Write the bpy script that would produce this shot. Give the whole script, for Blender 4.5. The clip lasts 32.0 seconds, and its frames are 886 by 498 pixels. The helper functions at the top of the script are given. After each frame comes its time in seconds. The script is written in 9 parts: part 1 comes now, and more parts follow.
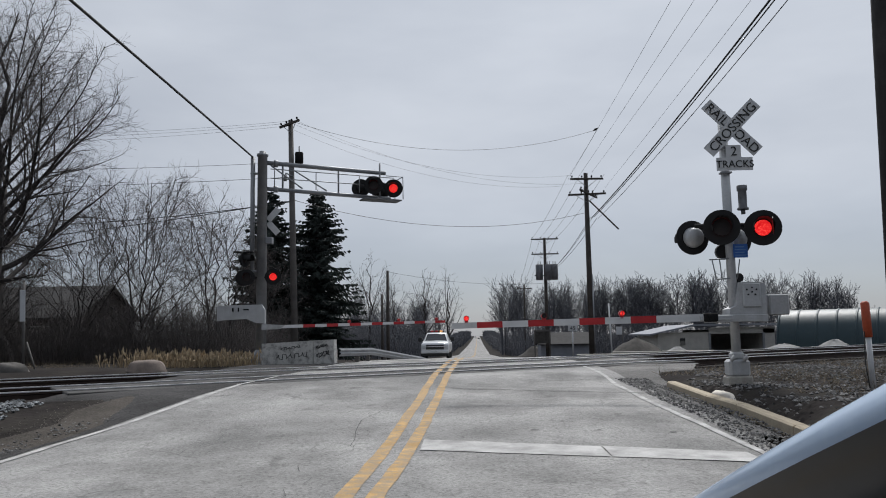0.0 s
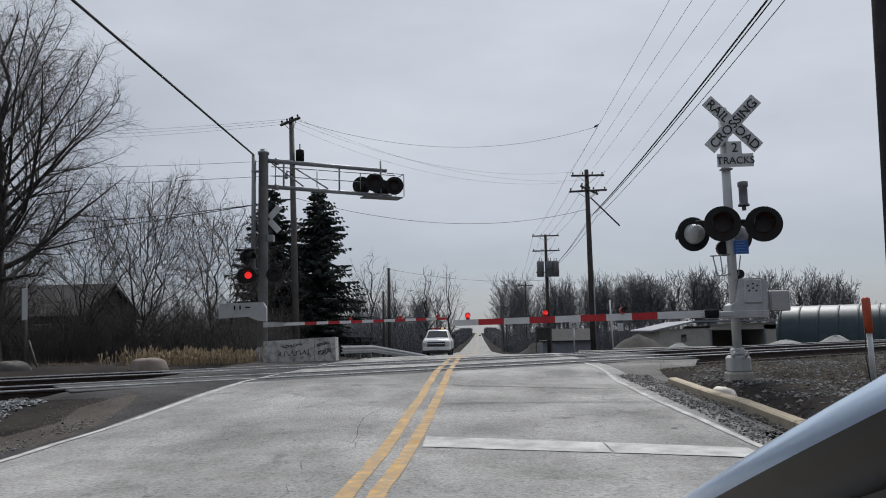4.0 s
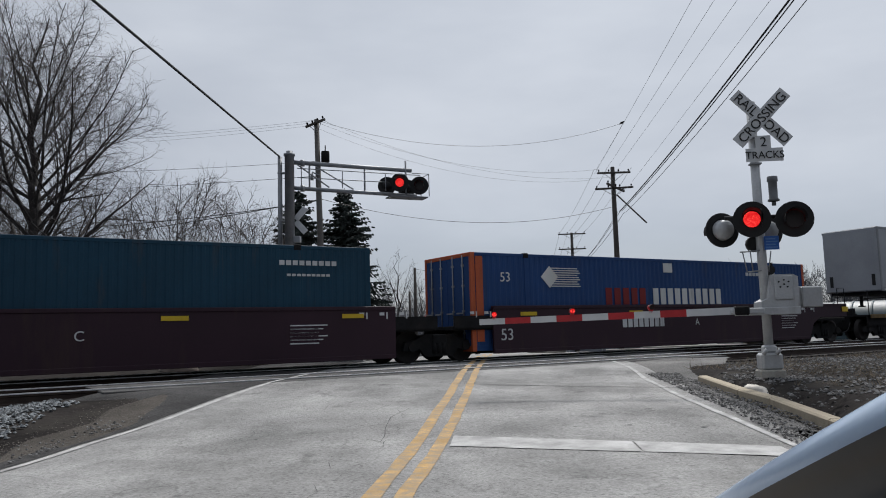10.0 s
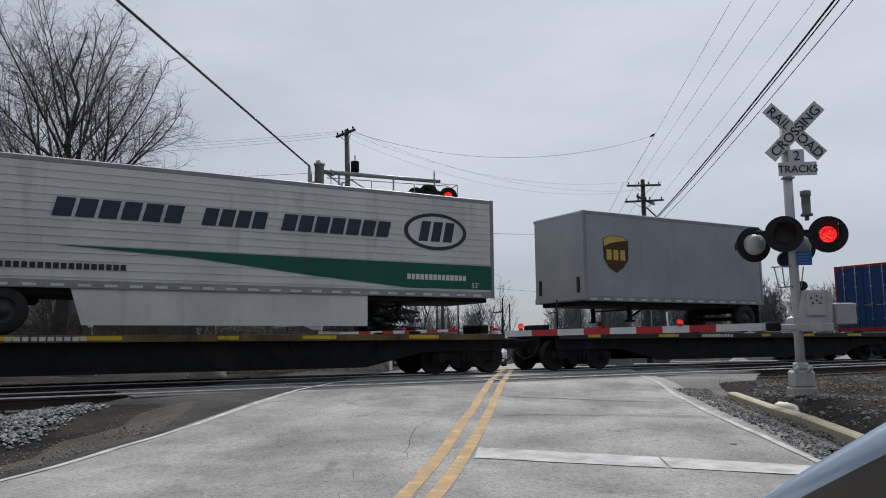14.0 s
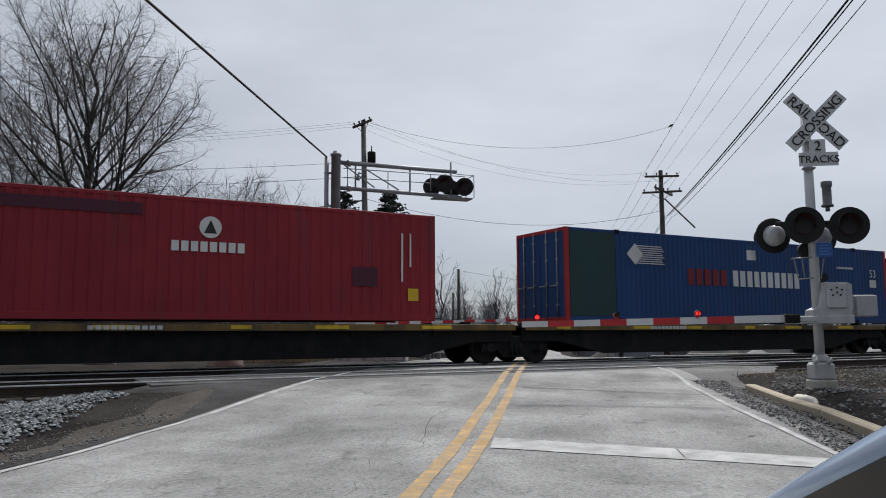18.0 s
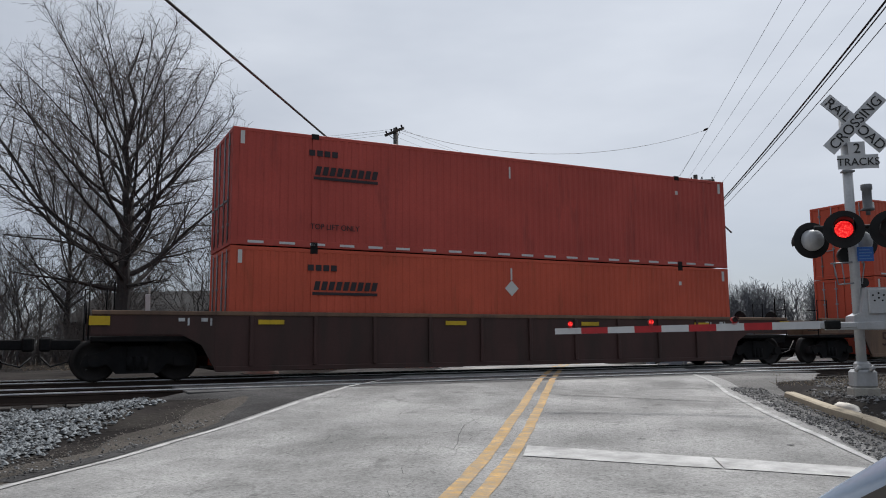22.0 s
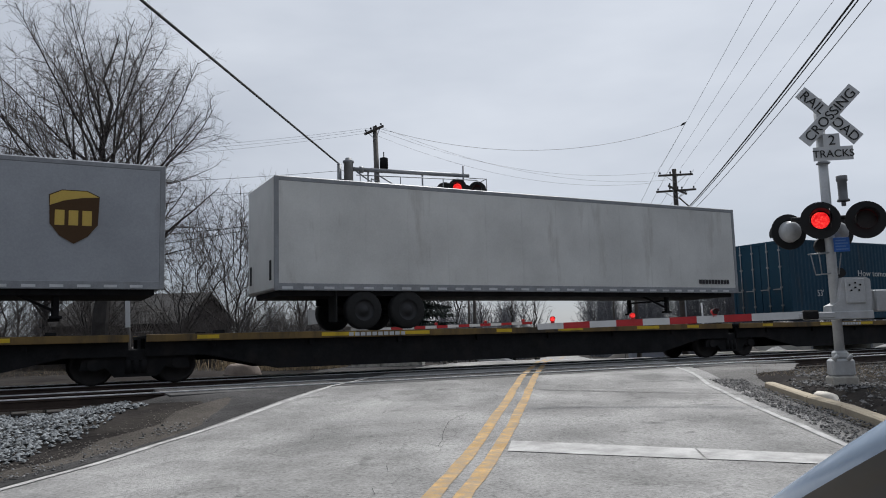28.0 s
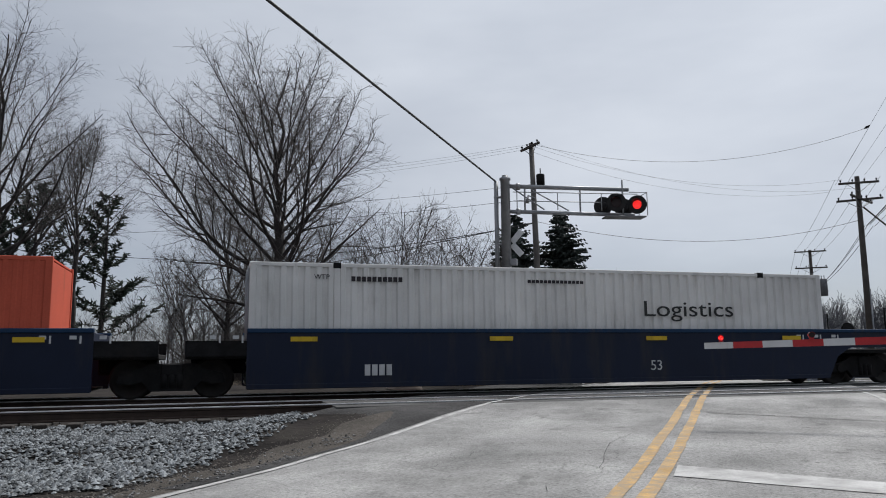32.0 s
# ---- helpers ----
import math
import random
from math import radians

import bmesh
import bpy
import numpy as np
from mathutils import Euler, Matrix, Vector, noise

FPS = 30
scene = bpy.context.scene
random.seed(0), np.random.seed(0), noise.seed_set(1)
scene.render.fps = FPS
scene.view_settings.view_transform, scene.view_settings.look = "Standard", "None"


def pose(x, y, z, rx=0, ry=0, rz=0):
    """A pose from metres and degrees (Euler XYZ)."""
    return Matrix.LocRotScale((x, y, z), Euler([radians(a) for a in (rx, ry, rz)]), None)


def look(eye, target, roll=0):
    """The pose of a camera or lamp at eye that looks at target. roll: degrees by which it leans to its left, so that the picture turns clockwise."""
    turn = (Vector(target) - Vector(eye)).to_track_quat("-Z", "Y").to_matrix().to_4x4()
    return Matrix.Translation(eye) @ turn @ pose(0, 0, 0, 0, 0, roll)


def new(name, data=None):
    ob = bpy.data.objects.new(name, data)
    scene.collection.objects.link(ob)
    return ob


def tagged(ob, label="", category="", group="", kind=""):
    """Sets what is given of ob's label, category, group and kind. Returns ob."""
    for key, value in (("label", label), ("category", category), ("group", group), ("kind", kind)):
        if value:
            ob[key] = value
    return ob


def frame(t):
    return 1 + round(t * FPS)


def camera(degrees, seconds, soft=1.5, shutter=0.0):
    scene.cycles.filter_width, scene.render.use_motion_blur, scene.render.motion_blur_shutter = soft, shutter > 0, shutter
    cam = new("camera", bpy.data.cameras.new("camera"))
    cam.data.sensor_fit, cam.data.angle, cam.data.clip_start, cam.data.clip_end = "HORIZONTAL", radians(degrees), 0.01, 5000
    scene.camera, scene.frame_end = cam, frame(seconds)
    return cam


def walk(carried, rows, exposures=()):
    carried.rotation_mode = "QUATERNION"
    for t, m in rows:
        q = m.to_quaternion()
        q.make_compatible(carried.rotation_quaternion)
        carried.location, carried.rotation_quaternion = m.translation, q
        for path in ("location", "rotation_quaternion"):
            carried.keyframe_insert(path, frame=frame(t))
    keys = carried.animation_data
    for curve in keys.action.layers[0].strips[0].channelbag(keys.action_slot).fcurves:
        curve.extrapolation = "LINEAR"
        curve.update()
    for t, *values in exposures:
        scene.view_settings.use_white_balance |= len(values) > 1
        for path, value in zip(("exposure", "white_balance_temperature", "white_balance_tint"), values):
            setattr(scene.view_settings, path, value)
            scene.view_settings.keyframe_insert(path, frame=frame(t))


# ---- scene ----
cam = camera(59.33, 32.0, soft=1.0)
PATH = [
    (0, (0.004, 0.22, 1.19), (-0.08, 2.206, 1.411), -1.0),
    (0.5, (-0.001, 0.208, 1.193), (-0.08, 2.194, 1.415), -0.9),
    (1, (0.01, 0.226, 1.19), (-0.068, 2.212, 1.415), -0.9),
    (1.5, (0.001, 0.215, 1.193), (-0.074, 2.201, 1.417), -0.9),
    (2, (0.001, 0.217, 1.192), (-0.073, 2.203, 1.414), -0.9),
    (2.5, (0.004, 0.231, 1.18), (-0.072, 2.217, 1.4), -0.9),
    (3, (0.007, 0.21, 1.188), (-0.073, 2.197, 1.405), -1.0),
    (3.5, (0.003, 0.198, 1.191), (-0.08, 2.184, 1.406), -1.1),
    (5.5, (0.001, 0.207, 1.189), (-0.101, 2.193, 1.4), -1.2),
    (6, (0.004, 0.211, 1.186), (-0.103, 2.197, 1.399), -1.1),
    (6.5, (0.005, 0.217, 1.186), (-0.108, 2.202, 1.402), -1.1),
    (7, (0.005, 0.214, 1.185), (-0.114, 2.198, 1.404), -1.2),
    (7.5, (0.005, 0.221, 1.183), (-0.118, 2.205, 1.403), -1.2),
    (8, (0.01, 0.221, 1.184), (-0.118, 2.205, 1.402), -1.3),
    (8.5, (0.009, 0.226, 1.18), (-0.124, 2.21, 1.396), -1.4),
    (9, (0.008, 0.243, 1.179), (-0.129, 2.226, 1.393), -1.5),
    (9.5, (0.005, 0.216, 1.183), (-0.139, 2.199, 1.396), -1.6),
    (10, (0.003, 0.218, 1.186), (-0.15, 2.2, 1.4), -1.6),
    (10.5, (0.009, 0.224, 1.187), (-0.155, 2.205, 1.403), -1.6),
    (11, (0.011, 0.221, 1.189), (-0.166, 2.202, 1.407), -1.5),
    (11.5, (0.012, 0.216, 1.182), (-0.175, 2.195, 1.404), -1.4),
    (12, (0.018, 0.215, 1.185), (-0.176, 2.193, 1.409), -1.2),
    (12.5, (0.015, 0.228, 1.185), (-0.183, 2.206, 1.412), -1.0),
    (13, (0.018, 0.233, 1.182), (-0.187, 2.209, 1.413), -0.9),
    (13.5, (0.008, 0.221, 1.173), (-0.204, 2.195, 1.41), -0.6),
    (14, (0.015, 0.213, 1.185), (-0.209, 2.186, 1.428), -0.6),
    (14.5, (0.015, 0.215, 1.185), (-0.222, 2.186, 1.431), -0.5),
    (16.5, (0.023, 0.223, 1.182), (-0.234, 2.193, 1.414), -0.3),
    (17, (0.023, 0.231, 1.177), (-0.237, 2.201, 1.406), -0.3),
    (17.5, (0.017, 0.232, 1.177), (-0.246, 2.202, 1.401), -0.3),
    (18, (0.013, 0.228, 1.177), (-0.253, 2.198, 1.397), -0.3),
    (18.5, (0.011, 0.223, 1.182), (-0.258, 2.193, 1.396), -0.3),
    (19, (0.019, 0.232, 1.179), (-0.257, 2.202, 1.39), -0.3),
    (19.5, (0.017, 0.235, 1.176), (-0.268, 2.203, 1.387), -0.4),
    (20, (0.022, 0.231, 1.177), (-0.277, 2.197, 1.39), -0.5),
    (20.5, (0.02, 0.225, 1.179), (-0.295, 2.188, 1.397), -0.5),
    (21, (0.018, 0.226, 1.18), (-0.311, 2.185, 1.405), -0.5),
    (21.5, (0.021, 0.237, 1.173), (-0.32, 2.194, 1.407), -0.5),
    (22, (0.027, 0.23, 1.181), (-0.322, 2.185, 1.419), -0.4),
    (22.5, (0.015, 0.24, 1.179), (-0.336, 2.194, 1.422), -0.3),
    (23, (0.025, 0.235, 1.175), (-0.328, 2.189, 1.421), -0.2),
    (23.5, (0.018, 0.232, 1.175), (-0.331, 2.186, 1.424), -0.1),
    (24, (0.019, 0.225, 1.175), (-0.327, 2.178, 1.427), -0.0),
    (24.5, (0.022, 0.224, 1.178), (-0.321, 2.178, 1.432), -0.1),
    (25, (0.029, 0.227, 1.174), (-0.308, 2.182, 1.429), -0.2),
    (25.5, (0.021, 0.228, 1.175), (-0.307, 2.185, 1.427), -0.3),
    (26, (0.026, 0.23, 1.173), (-0.294, 2.189, 1.423), -0.5),
    (26.5, (0.028, 0.229, 1.178), (-0.284, 2.189, 1.423), -0.7),
    (28.5, (0.03, 0.228, 1.172), (-0.27, 2.192, 1.403), -1.8),
    (29, (0.027, 0.235, 1.175), (-0.271, 2.199, 1.408), -2.0),
    (29.5, (0.034, 0.235, 1.174), (-0.274, 2.197, 1.411), -2.0),
    (30, (0.033, 0.248, 1.174), (-0.307, 2.204, 1.42), -1.9),
    (30.5, (0.036, 0.244, 1.18), (-0.368, 2.186, 1.439), -1.8),
    (31, (0.031, 0.234, 1.185), (-0.461, 2.154, 1.457), -1.5),
    (31.2, (0.094, 0.162, 1.157), (-0.438, 2.069, 1.435), -1.4),
    (31.5, (0.035, 0.224, 1.181), (-0.551, 2.116, 1.462), -1.1),
    (32, (0.03, 0.254, 1.172), (-0.66, 2.11, 1.454), -0.6),
]
walk(cam, [(t, look(eye, target, roll)) for t, eye, target, roll in PATH],
     exposures=((0.0, -0.04), (8.0, -0.03), (12.0, 0.0), (18.0, 0.06), (22.0, 0.12), (26.0, 0.11), (29.0, 0.10), (32.0, 0.08)))

# ---- light ----
world = bpy.data.worlds.new("overcast_sky")
scene.world = world
world.use_nodes = True
wn, wl = world.node_tree.nodes, world.node_tree.links
wn.clear()
SUN_EL, SUN_AZ = radians(52), radians(12)          # high, ahead and a little to the right of the road
w_out = wn.new("ShaderNodeOutputWorld")
w_bg = wn.new("ShaderNodeBackground")
w_bg.inputs[1].default_value = 1.0
w_sky = wn.new("ShaderNodeTexSky")
w_sky.sky_type = "NISHITA"
w_sky.sun_disc = False
w_sky.sun_elevation, w_sky.sun_rotation = SUN_EL, SUN_AZ
w_dim = wn.new("ShaderNodeMix")
w_dim.data_type, w_dim.blend_type = "RGBA", "MULTIPLY"
w_dim.inputs[0].default_value = 1.0
w_dim.inputs[7].default_value = (0.052, 0.054, 0.058, 1)
wl.new(w_sky.outputs[0], w_dim.inputs[6])
w_co = wn.new("ShaderNodeTexCoord")
w_map = wn.new("ShaderNodeMapping")
w_map.inputs["Scale"].default_value = (1.0, 1.0, 3.2)
wl.new(w_co.outputs["Generated"], w_map.inputs[0])
w_no = wn.new("ShaderNodeTexNoise")
w_no.inputs["Scale"].default_value, w_no.inputs["Detail"].default_value = 1.7, 5.0
w_no.inputs["Roughness"].default_value = 0.55
wl.new(w_map.outputs[0], w_no.inputs["Vector"])
w_cr = wn.new("ShaderNodeValToRGB")
w_cr.color_ramp.elements[0].position, w_cr.color_ramp.elements[0].color = 0.30, (0.315, 0.356, 0.432, 1)
w_cr.color_ramp.elements[1].position, w_cr.color_ramp.elements[1].color = 0.72, (0.50, 0.54, 0.61, 1)
wl.new(w_no.outputs["Fac"], w_cr.inputs[0])
# the cloud sheet is brighter round the hidden sun
w_dot = wn.new("ShaderNodeVectorMath")
w_dot.operation = "DOT_PRODUCT"
w_dot.inputs[1].default_value = (math.cos(SUN_EL) * math.sin(SUN_AZ), math.cos(SUN_EL) * math.cos(SUN_AZ), math.sin(SUN_EL))
wl.new(w_co.outputs["Generated"], w_dot.inputs[0])
w_gl = wn.new("ShaderNodeMapRange")
w_gl.interpolation_type = "SMOOTHSTEP"
for k, v in ((1, 0.45), (2, 1.0), (3, 0.0), (4, 1.0)):
    w_gl.inputs[k].default_value = v
wl.new(w_dot.outputs["Value"], w_gl.inputs[0])
w_add = wn.new("ShaderNodeMix")
w_add.data_type, w_add.blend_type = "RGBA", "ADD"
w_add.inputs[7].default_value = (0.26, 0.265, 0.27, 1)
wl.new(w_gl.outputs[0], w_add.inputs[0])
wl.new(w_cr.outputs[0], w_add.inputs[6])
# thinner cloud towards the horizon lets the blue through
w_sep = wn.new("ShaderNodeSeparateXYZ")
wl.new(w_co.outputs["Generated"], w_sep.inputs[0])
w_hz = wn.new("ShaderNodeMapRange")
w_hz.interpolation_type = "SMOOTHSTEP"
for k, v in ((1, 0.0), (2, 0.24), (3, 0.62), (4, 0.95)):
    w_hz.inputs[k].default_value = v
wl.new(w_sep.outputs["Z"], w_hz.inputs[0])
w_mix = wn.new("ShaderNodeMix")
w_mix.data_type = "RGBA"
wl.new(w_hz.outputs[0], w_mix.inputs[0])
wl.new(w_dim.outputs[2], w_mix.inputs[6])
wl.new(w_add.outputs[2], w_mix.inputs[7])
# the thick cloud away from the sun is darker
w_bk = wn.new("ShaderNodeMapRange")
w_bk.interpolation_type = "SMOOTHSTEP"
for k, v in ((1, -0.55), (2, 0.38), (3, 0.58), (4, 1.0)):
    w_bk.inputs[k].default_value = v
wl.new(w_dot.outputs["Value"], w_bk.inputs[0])
w_all = wn.new("ShaderNodeMix")
w_all.data_type, w_all.blend_type = "RGBA", "MULTIPLY"
w_all.inputs[0].default_value = 1.0
wl.new(w_mix.outputs[2], w_all.inputs[6])
wl.new(w_bk.outputs[0], w_all.inputs[7])
wl.new(w_all.outputs[2], w_bg.inputs[0])
wl.new(w_bg.outputs[0], w_out.inputs[0])

sun = new("sun", bpy.data.lights.new("sun", "SUN"))
sun.data.energy, sun.data.angle, sun.data.color = 3.5, radians(12), (1.0, 0.985, 0.965)
sun.matrix_world = look((0, 0, 60), (-math.cos(SUN_EL) * math.sin(SUN_AZ) * 50, -math.cos(SUN_EL) * math.cos(SUN_AZ) * 50, 60 - math.sin(SUN_EL) * 50))
scene.view_settings.exposure = 0.0

# ---- mesh helpers ----
TH = radians(36.65)
DX, DY = math.cos(TH), math.sin(TH)
RAIL_Z = 0.35
NEAR_C, FAR_C = 16.0, 20.15          # centre lines of the two tracks


def on_track(s, c, z=0.0):
    return Vector((s * DX - c * DY, s * DY + c * DX, z))


class Shape:
    """Collects boxes, tubes and sheets into one mesh."""

    def __init__(self):
        self.v, self.f, self.smooth = [], [], set()

    def add(self, verts, faces, smooth=False):
        n = len(self.v)
        self.v.extend(tuple(p) for p in verts)
        for fc in faces:
            if smooth:
                self.smooth.add(len(self.f))
            self.f.append(tuple(i + n for i in fc))
        return self

    def box(self, x0, x1, y0, y1, z0, z1, b=0.0, m=None):
        lo, hi = (x0, y0, z0), (x1, y1, z1)
        if b <= 0:
            vs = [(X, Y, Z) for X in (x0, x1) for Y in (y0, y1) for Z in (z0, z1)]
            fs = [(0, 1, 3, 2), (4, 6, 7, 5), (0, 4, 5, 1), (2, 3, 7, 6), (0, 2, 6, 4), (1, 5, 7, 3)]
        else:
            b = min(b, 0.45 * min(x1 - x0, y1 - y0, z1 - z0))
            vs, idx = [], {}
            for k in range(8):
                sg = [(k >> a) & 1 for a in range(3)]
                for ax in range(3):
                    p = [(hi[a] - (0 if a == ax else b)) if sg[a] else (lo[a] + (0 if a == ax else b)) for a in range(3)]
                    idx[k, ax] = len(vs)
                    vs.append(tuple(p))
            fs = []
            for ax in range(3):
                o1, o2 = [a for a in range(3) if a != ax]
                for side in (0, 1):
                    ring = [(0, 0), (1, 0), (1, 1), (0, 1)]
                    fs.append(tuple(idx[(side << ax) | (p << o1) | (q << o2), ax] for p, q in ring))
                for p in (0, 1):
                    for q in (0, 1):
                        k0 = (p << o1) | (q << o2)
                        k1 = k0 | (1 << ax)
                        fs.append((idx[k0, o1], idx[k1, o1], idx[k1, o2], idx[k0, o2]))
            for k in range(8):
                fs.append((idx[k, 0], idx[k, 1], idx[k, 2]))
        if m is not None:
            vs = [m @ Vector(p) for p in vs]
        return self.add(vs, fs)

    def tube(self, pts, r, n=8, caps=True, smooth=True):
        """A tube through pts with one radius or a radius per point."""
        pts = [Vector(p) for p in pts]
        rr = r if isinstance(r, (list, tuple)) else [r] * len(pts)
        vs, fs = [], []
        prev = None
        for i, p in enumerate(pts):
            d = (pts[min(i + 1, len(pts) - 1)] - pts[max(i - 1, 0)])
            d = d.normalized() if d.length > 1e-9 else Vector((0, 0, 1))
            if prev is None:
                ref = Vector((0, 0, 1)) if abs(d.z) < 0.9 else Vector((1, 0, 0))
            else:
                ref = prev
            a = d.cross(ref)
            a = a.normalized() if a.length > 1e-6 else Vector((1, 0, 0))
            bb = a.cross(d).normalized()
            prev = bb
            for k in range(n):
                w = 2 * math.pi * k / n
                vs.append(p + (a * math.cos(w) + bb * math.sin(w)) * rr[i])
        for i in range(len(pts) - 1):
            for k in range(n):
                fs.append((i * n + k, i * n + (k + 1) % n, (i + 1) * n + (k + 1) % n, (i + 1) * n + k))
        self.add(vs, fs, smooth)
        if caps:
            m = len(self.v) - len(vs)
            self.f.append(tuple(m + k for k in reversed(range(n))))
            self.f.append(tuple(m + (len(pts) - 1) * n + k for k in range(n)))
        return self

    def prism(self, poly, y0, y1, m=None, axis="y"):
        """Extrudes a polygon of (x, z) from y0 to y1 (axis y), of (y, z) along x (axis x), or of (x, y) along z (axis z)."""
        def at(p, h):
            return (p[0], h, p[1]) if axis == "y" else (h, p[0], p[1]) if axis == "x" else (p[0], p[1], h)
        n = len(poly)
        vs = [at(p, y0) for p in poly] + [at(p, y1) for p in poly]
        fs = [tuple(range(n)), tuple(reversed(range(n, 2 * n)))]
        fs += [(i, i + n, (i + 1) % n + n, (i + 1) % n) for i in range(n)]
        if m is not None:
            vs = [m @ Vector(p) for p in vs]
        return self.add(vs, fs)

    def sheet(self, rows, smooth=True):
        """A grid of points, row by row."""
        n = len(rows[0])
        vs = [p for r in rows for p in r]
        fs = [(i * n + k, i * n + k + 1, (i + 1) * n + k + 1, (i + 1) * n + k) for i in range(len(rows) - 1) for k in range(n - 1)]
        return self.add(vs, fs, smooth)

    def mesh(self, name):
        me = bpy.data.meshes.new(name)
        me.from_pydata([tuple(p) for p in self.v], [], self.f)
        bm = bmesh.new()
        bm.from_mesh(me)
        bmesh.ops.recalc_face_normals(bm, faces=bm.faces)
        bm.to_mesh(me)
        bm.free()
        if self.smooth:
            me.polygons.foreach_set("use_smooth", [i in self.smooth for i in range(len(self.f))])
        return me


def part(name, shape, material, parent=None, label="", m=None):
    """One mesh object, under a thing or a part when parent is given."""
    me = shape if isinstance(shape, bpy.types.Mesh) else shape.mesh(name)
    if not me.materials:
        me.materials.append(material)
    ob = new(name, me)
    if parent is not None:
        ob.parent = parent
    if m is not None:
        ob.matrix_basis = m
    if label:
        ob["label"] = label
    return ob


def thing(name, label, category, m=None, group="", kind=""):
    ob = new(name)
    ob.empty_display_size = 0.3
    if m is not None:
        ob.matrix_basis = m
    return tagged(ob, label, category, group, kind)


def text_mesh(words, height, depth=0.004):
    """Flat lettering, lower left at the origin, in the xz plane facing -y."""
    cu = bpy.data.curves.new("lettering", "FONT")
    cu.body, cu.size, cu.extrude = words, height / 0.70, depth
    ob = bpy.data.objects.new("lettering", cu)
    scene.collection.objects.link(ob)
    me = bpy.data.meshes.new_from_object(ob)
    bpy.data.objects.remove(ob)
    bpy.data.curves.remove(cu)
    me.transform(Matrix.Rotation(radians(90), 4, "X"))
    xs = [v.co.x for v in me.vertices] or [0]
    me["width"] = max(xs)
    return me


# ---- materials ----
def mat(name, color, rough=0.6, metal=0.0, vary=0.18, scale=2.0, grain=40.0, bump=0.15, stain=None, stain_at=0.62, streak=1.0, stain_scale=1.3, spec=0.5, island=0.0):
    """A painted or raw surface: base colour with variation at two scales, fine relief, and stains with shapes of their own."""
    m = bpy.data.materials.new(name)
    m.use_nodes = True
    n, l = m.node_tree.nodes, m.node_tree.links
    bs = n["Principled BSDF"]
    bs.inputs["Roughness"].default_value, bs.inputs["Metallic"].default_value = rough, metal
    bs.inputs["Specular IOR Level"].default_value = spec
    co = n.new("ShaderNodeTexCoord")
    big = n.new("ShaderNodeTexNoise")
    big.inputs["Scale"].default_value, big.inputs["Detail"].default_value = scale, 6
    small = n.new("ShaderNodeTexNoise")
    small.inputs["Scale"].default_value, small.inputs["Detail"].default_value = grain, 4
    for q in (big, small):
        l.new(co.outputs["Object"], q.inputs["Vector"])
    c = Vector(color[:3])
    ramp = n.new("ShaderNodeValToRGB")
    ramp.color_ramp.elements[0].position, ramp.color_ramp.elements[1].position = 0.3, 0.7
    ramp.color_ramp.elements[0].color = (*(c * (1 - vary)), 1)
    ramp.color_ramp.elements[1].color = (*[min(1, x) for x in c * (1 + vary)], 1)
    l.new(big.outputs["Fac"], ramp.inputs[0])
    fine = n.new("ShaderNodeMix")
    fine.data_type, fine.blend_type = "RGBA", "OVERLAY"
    fine.inputs[0].default_value = min(1.0, vary * 1.6)
    l.new(ramp.outputs[0], fine.inputs[6])
    l.new(small.outputs["Color"], fine.inputs[7])
    hue = n.new("ShaderNodeHueSaturation")
    hue.inputs["Saturation"].default_value = 1.0
    l.new(fine.outputs[2], hue.inputs["Color"])
    bw = n.new("ShaderNodeRGBToBW")
    l.new(small.outputs["Color"], bw.inputs[0])
    l.new(bw.outputs[0], fine.inputs[7])
    col = hue.outputs[0]
    if island:
        geo = n.new("ShaderNodeNewGeometry")
        mr = n.new("ShaderNodeMapRange")
        mr.inputs[3].default_value, mr.inputs[4].default_value = 1 - island, 1 + island
        l.new(geo.outputs["Random Per Island"], mr.inputs[0])
        l.new(mr.outputs[0], hue.inputs["Value"])
    if stain:
        mp = n.new("ShaderNodeMapping")
        mp.inputs["Scale"].default_value = (1, 1, 1 / streak)
        l.new(co.outputs["Object"], mp.inputs[0])
        sn = n.new("ShaderNodeTexNoise")
        sn.inputs["Scale"].default_value, sn.inputs["Detail"].default_value, sn.inputs["Roughness"].default_value = stain_scale, 8, 0.65
        l.new(mp.outputs[0], sn.inputs["Vector"])
        mr2 = n.new("ShaderNodeMapRange")
        for k, v in ((1, stain_at - 0.1), (2, stain_at + 0.14), (3, 0.0), (4, 0.85)):
            mr2.inputs[k].default_value = v
        l.new(sn.outputs["Fac"], mr2.inputs[0])
        mx = n.new("ShaderNodeMix")
        mx.data_type = "RGBA"
        mx.inputs[7].default_value = (*stain, 1)
        l.new(mr2.outputs[0], mx.inputs[0])
        l.new(col, mx.inputs[6])
        col = mx.outputs[2]
    l.new(col, bs.inputs["Base Color"])
    if bump:
        bp = n.new("ShaderNodeBump")
        bp.inputs["Strength"].default_value, bp.inputs["Distance"].default_value = bump, 0.02
        l.new(small.outputs["Fac"], bp.inputs["Height"])
        l.new(bp.outputs[0], bs.inputs["Normal"])
    return m


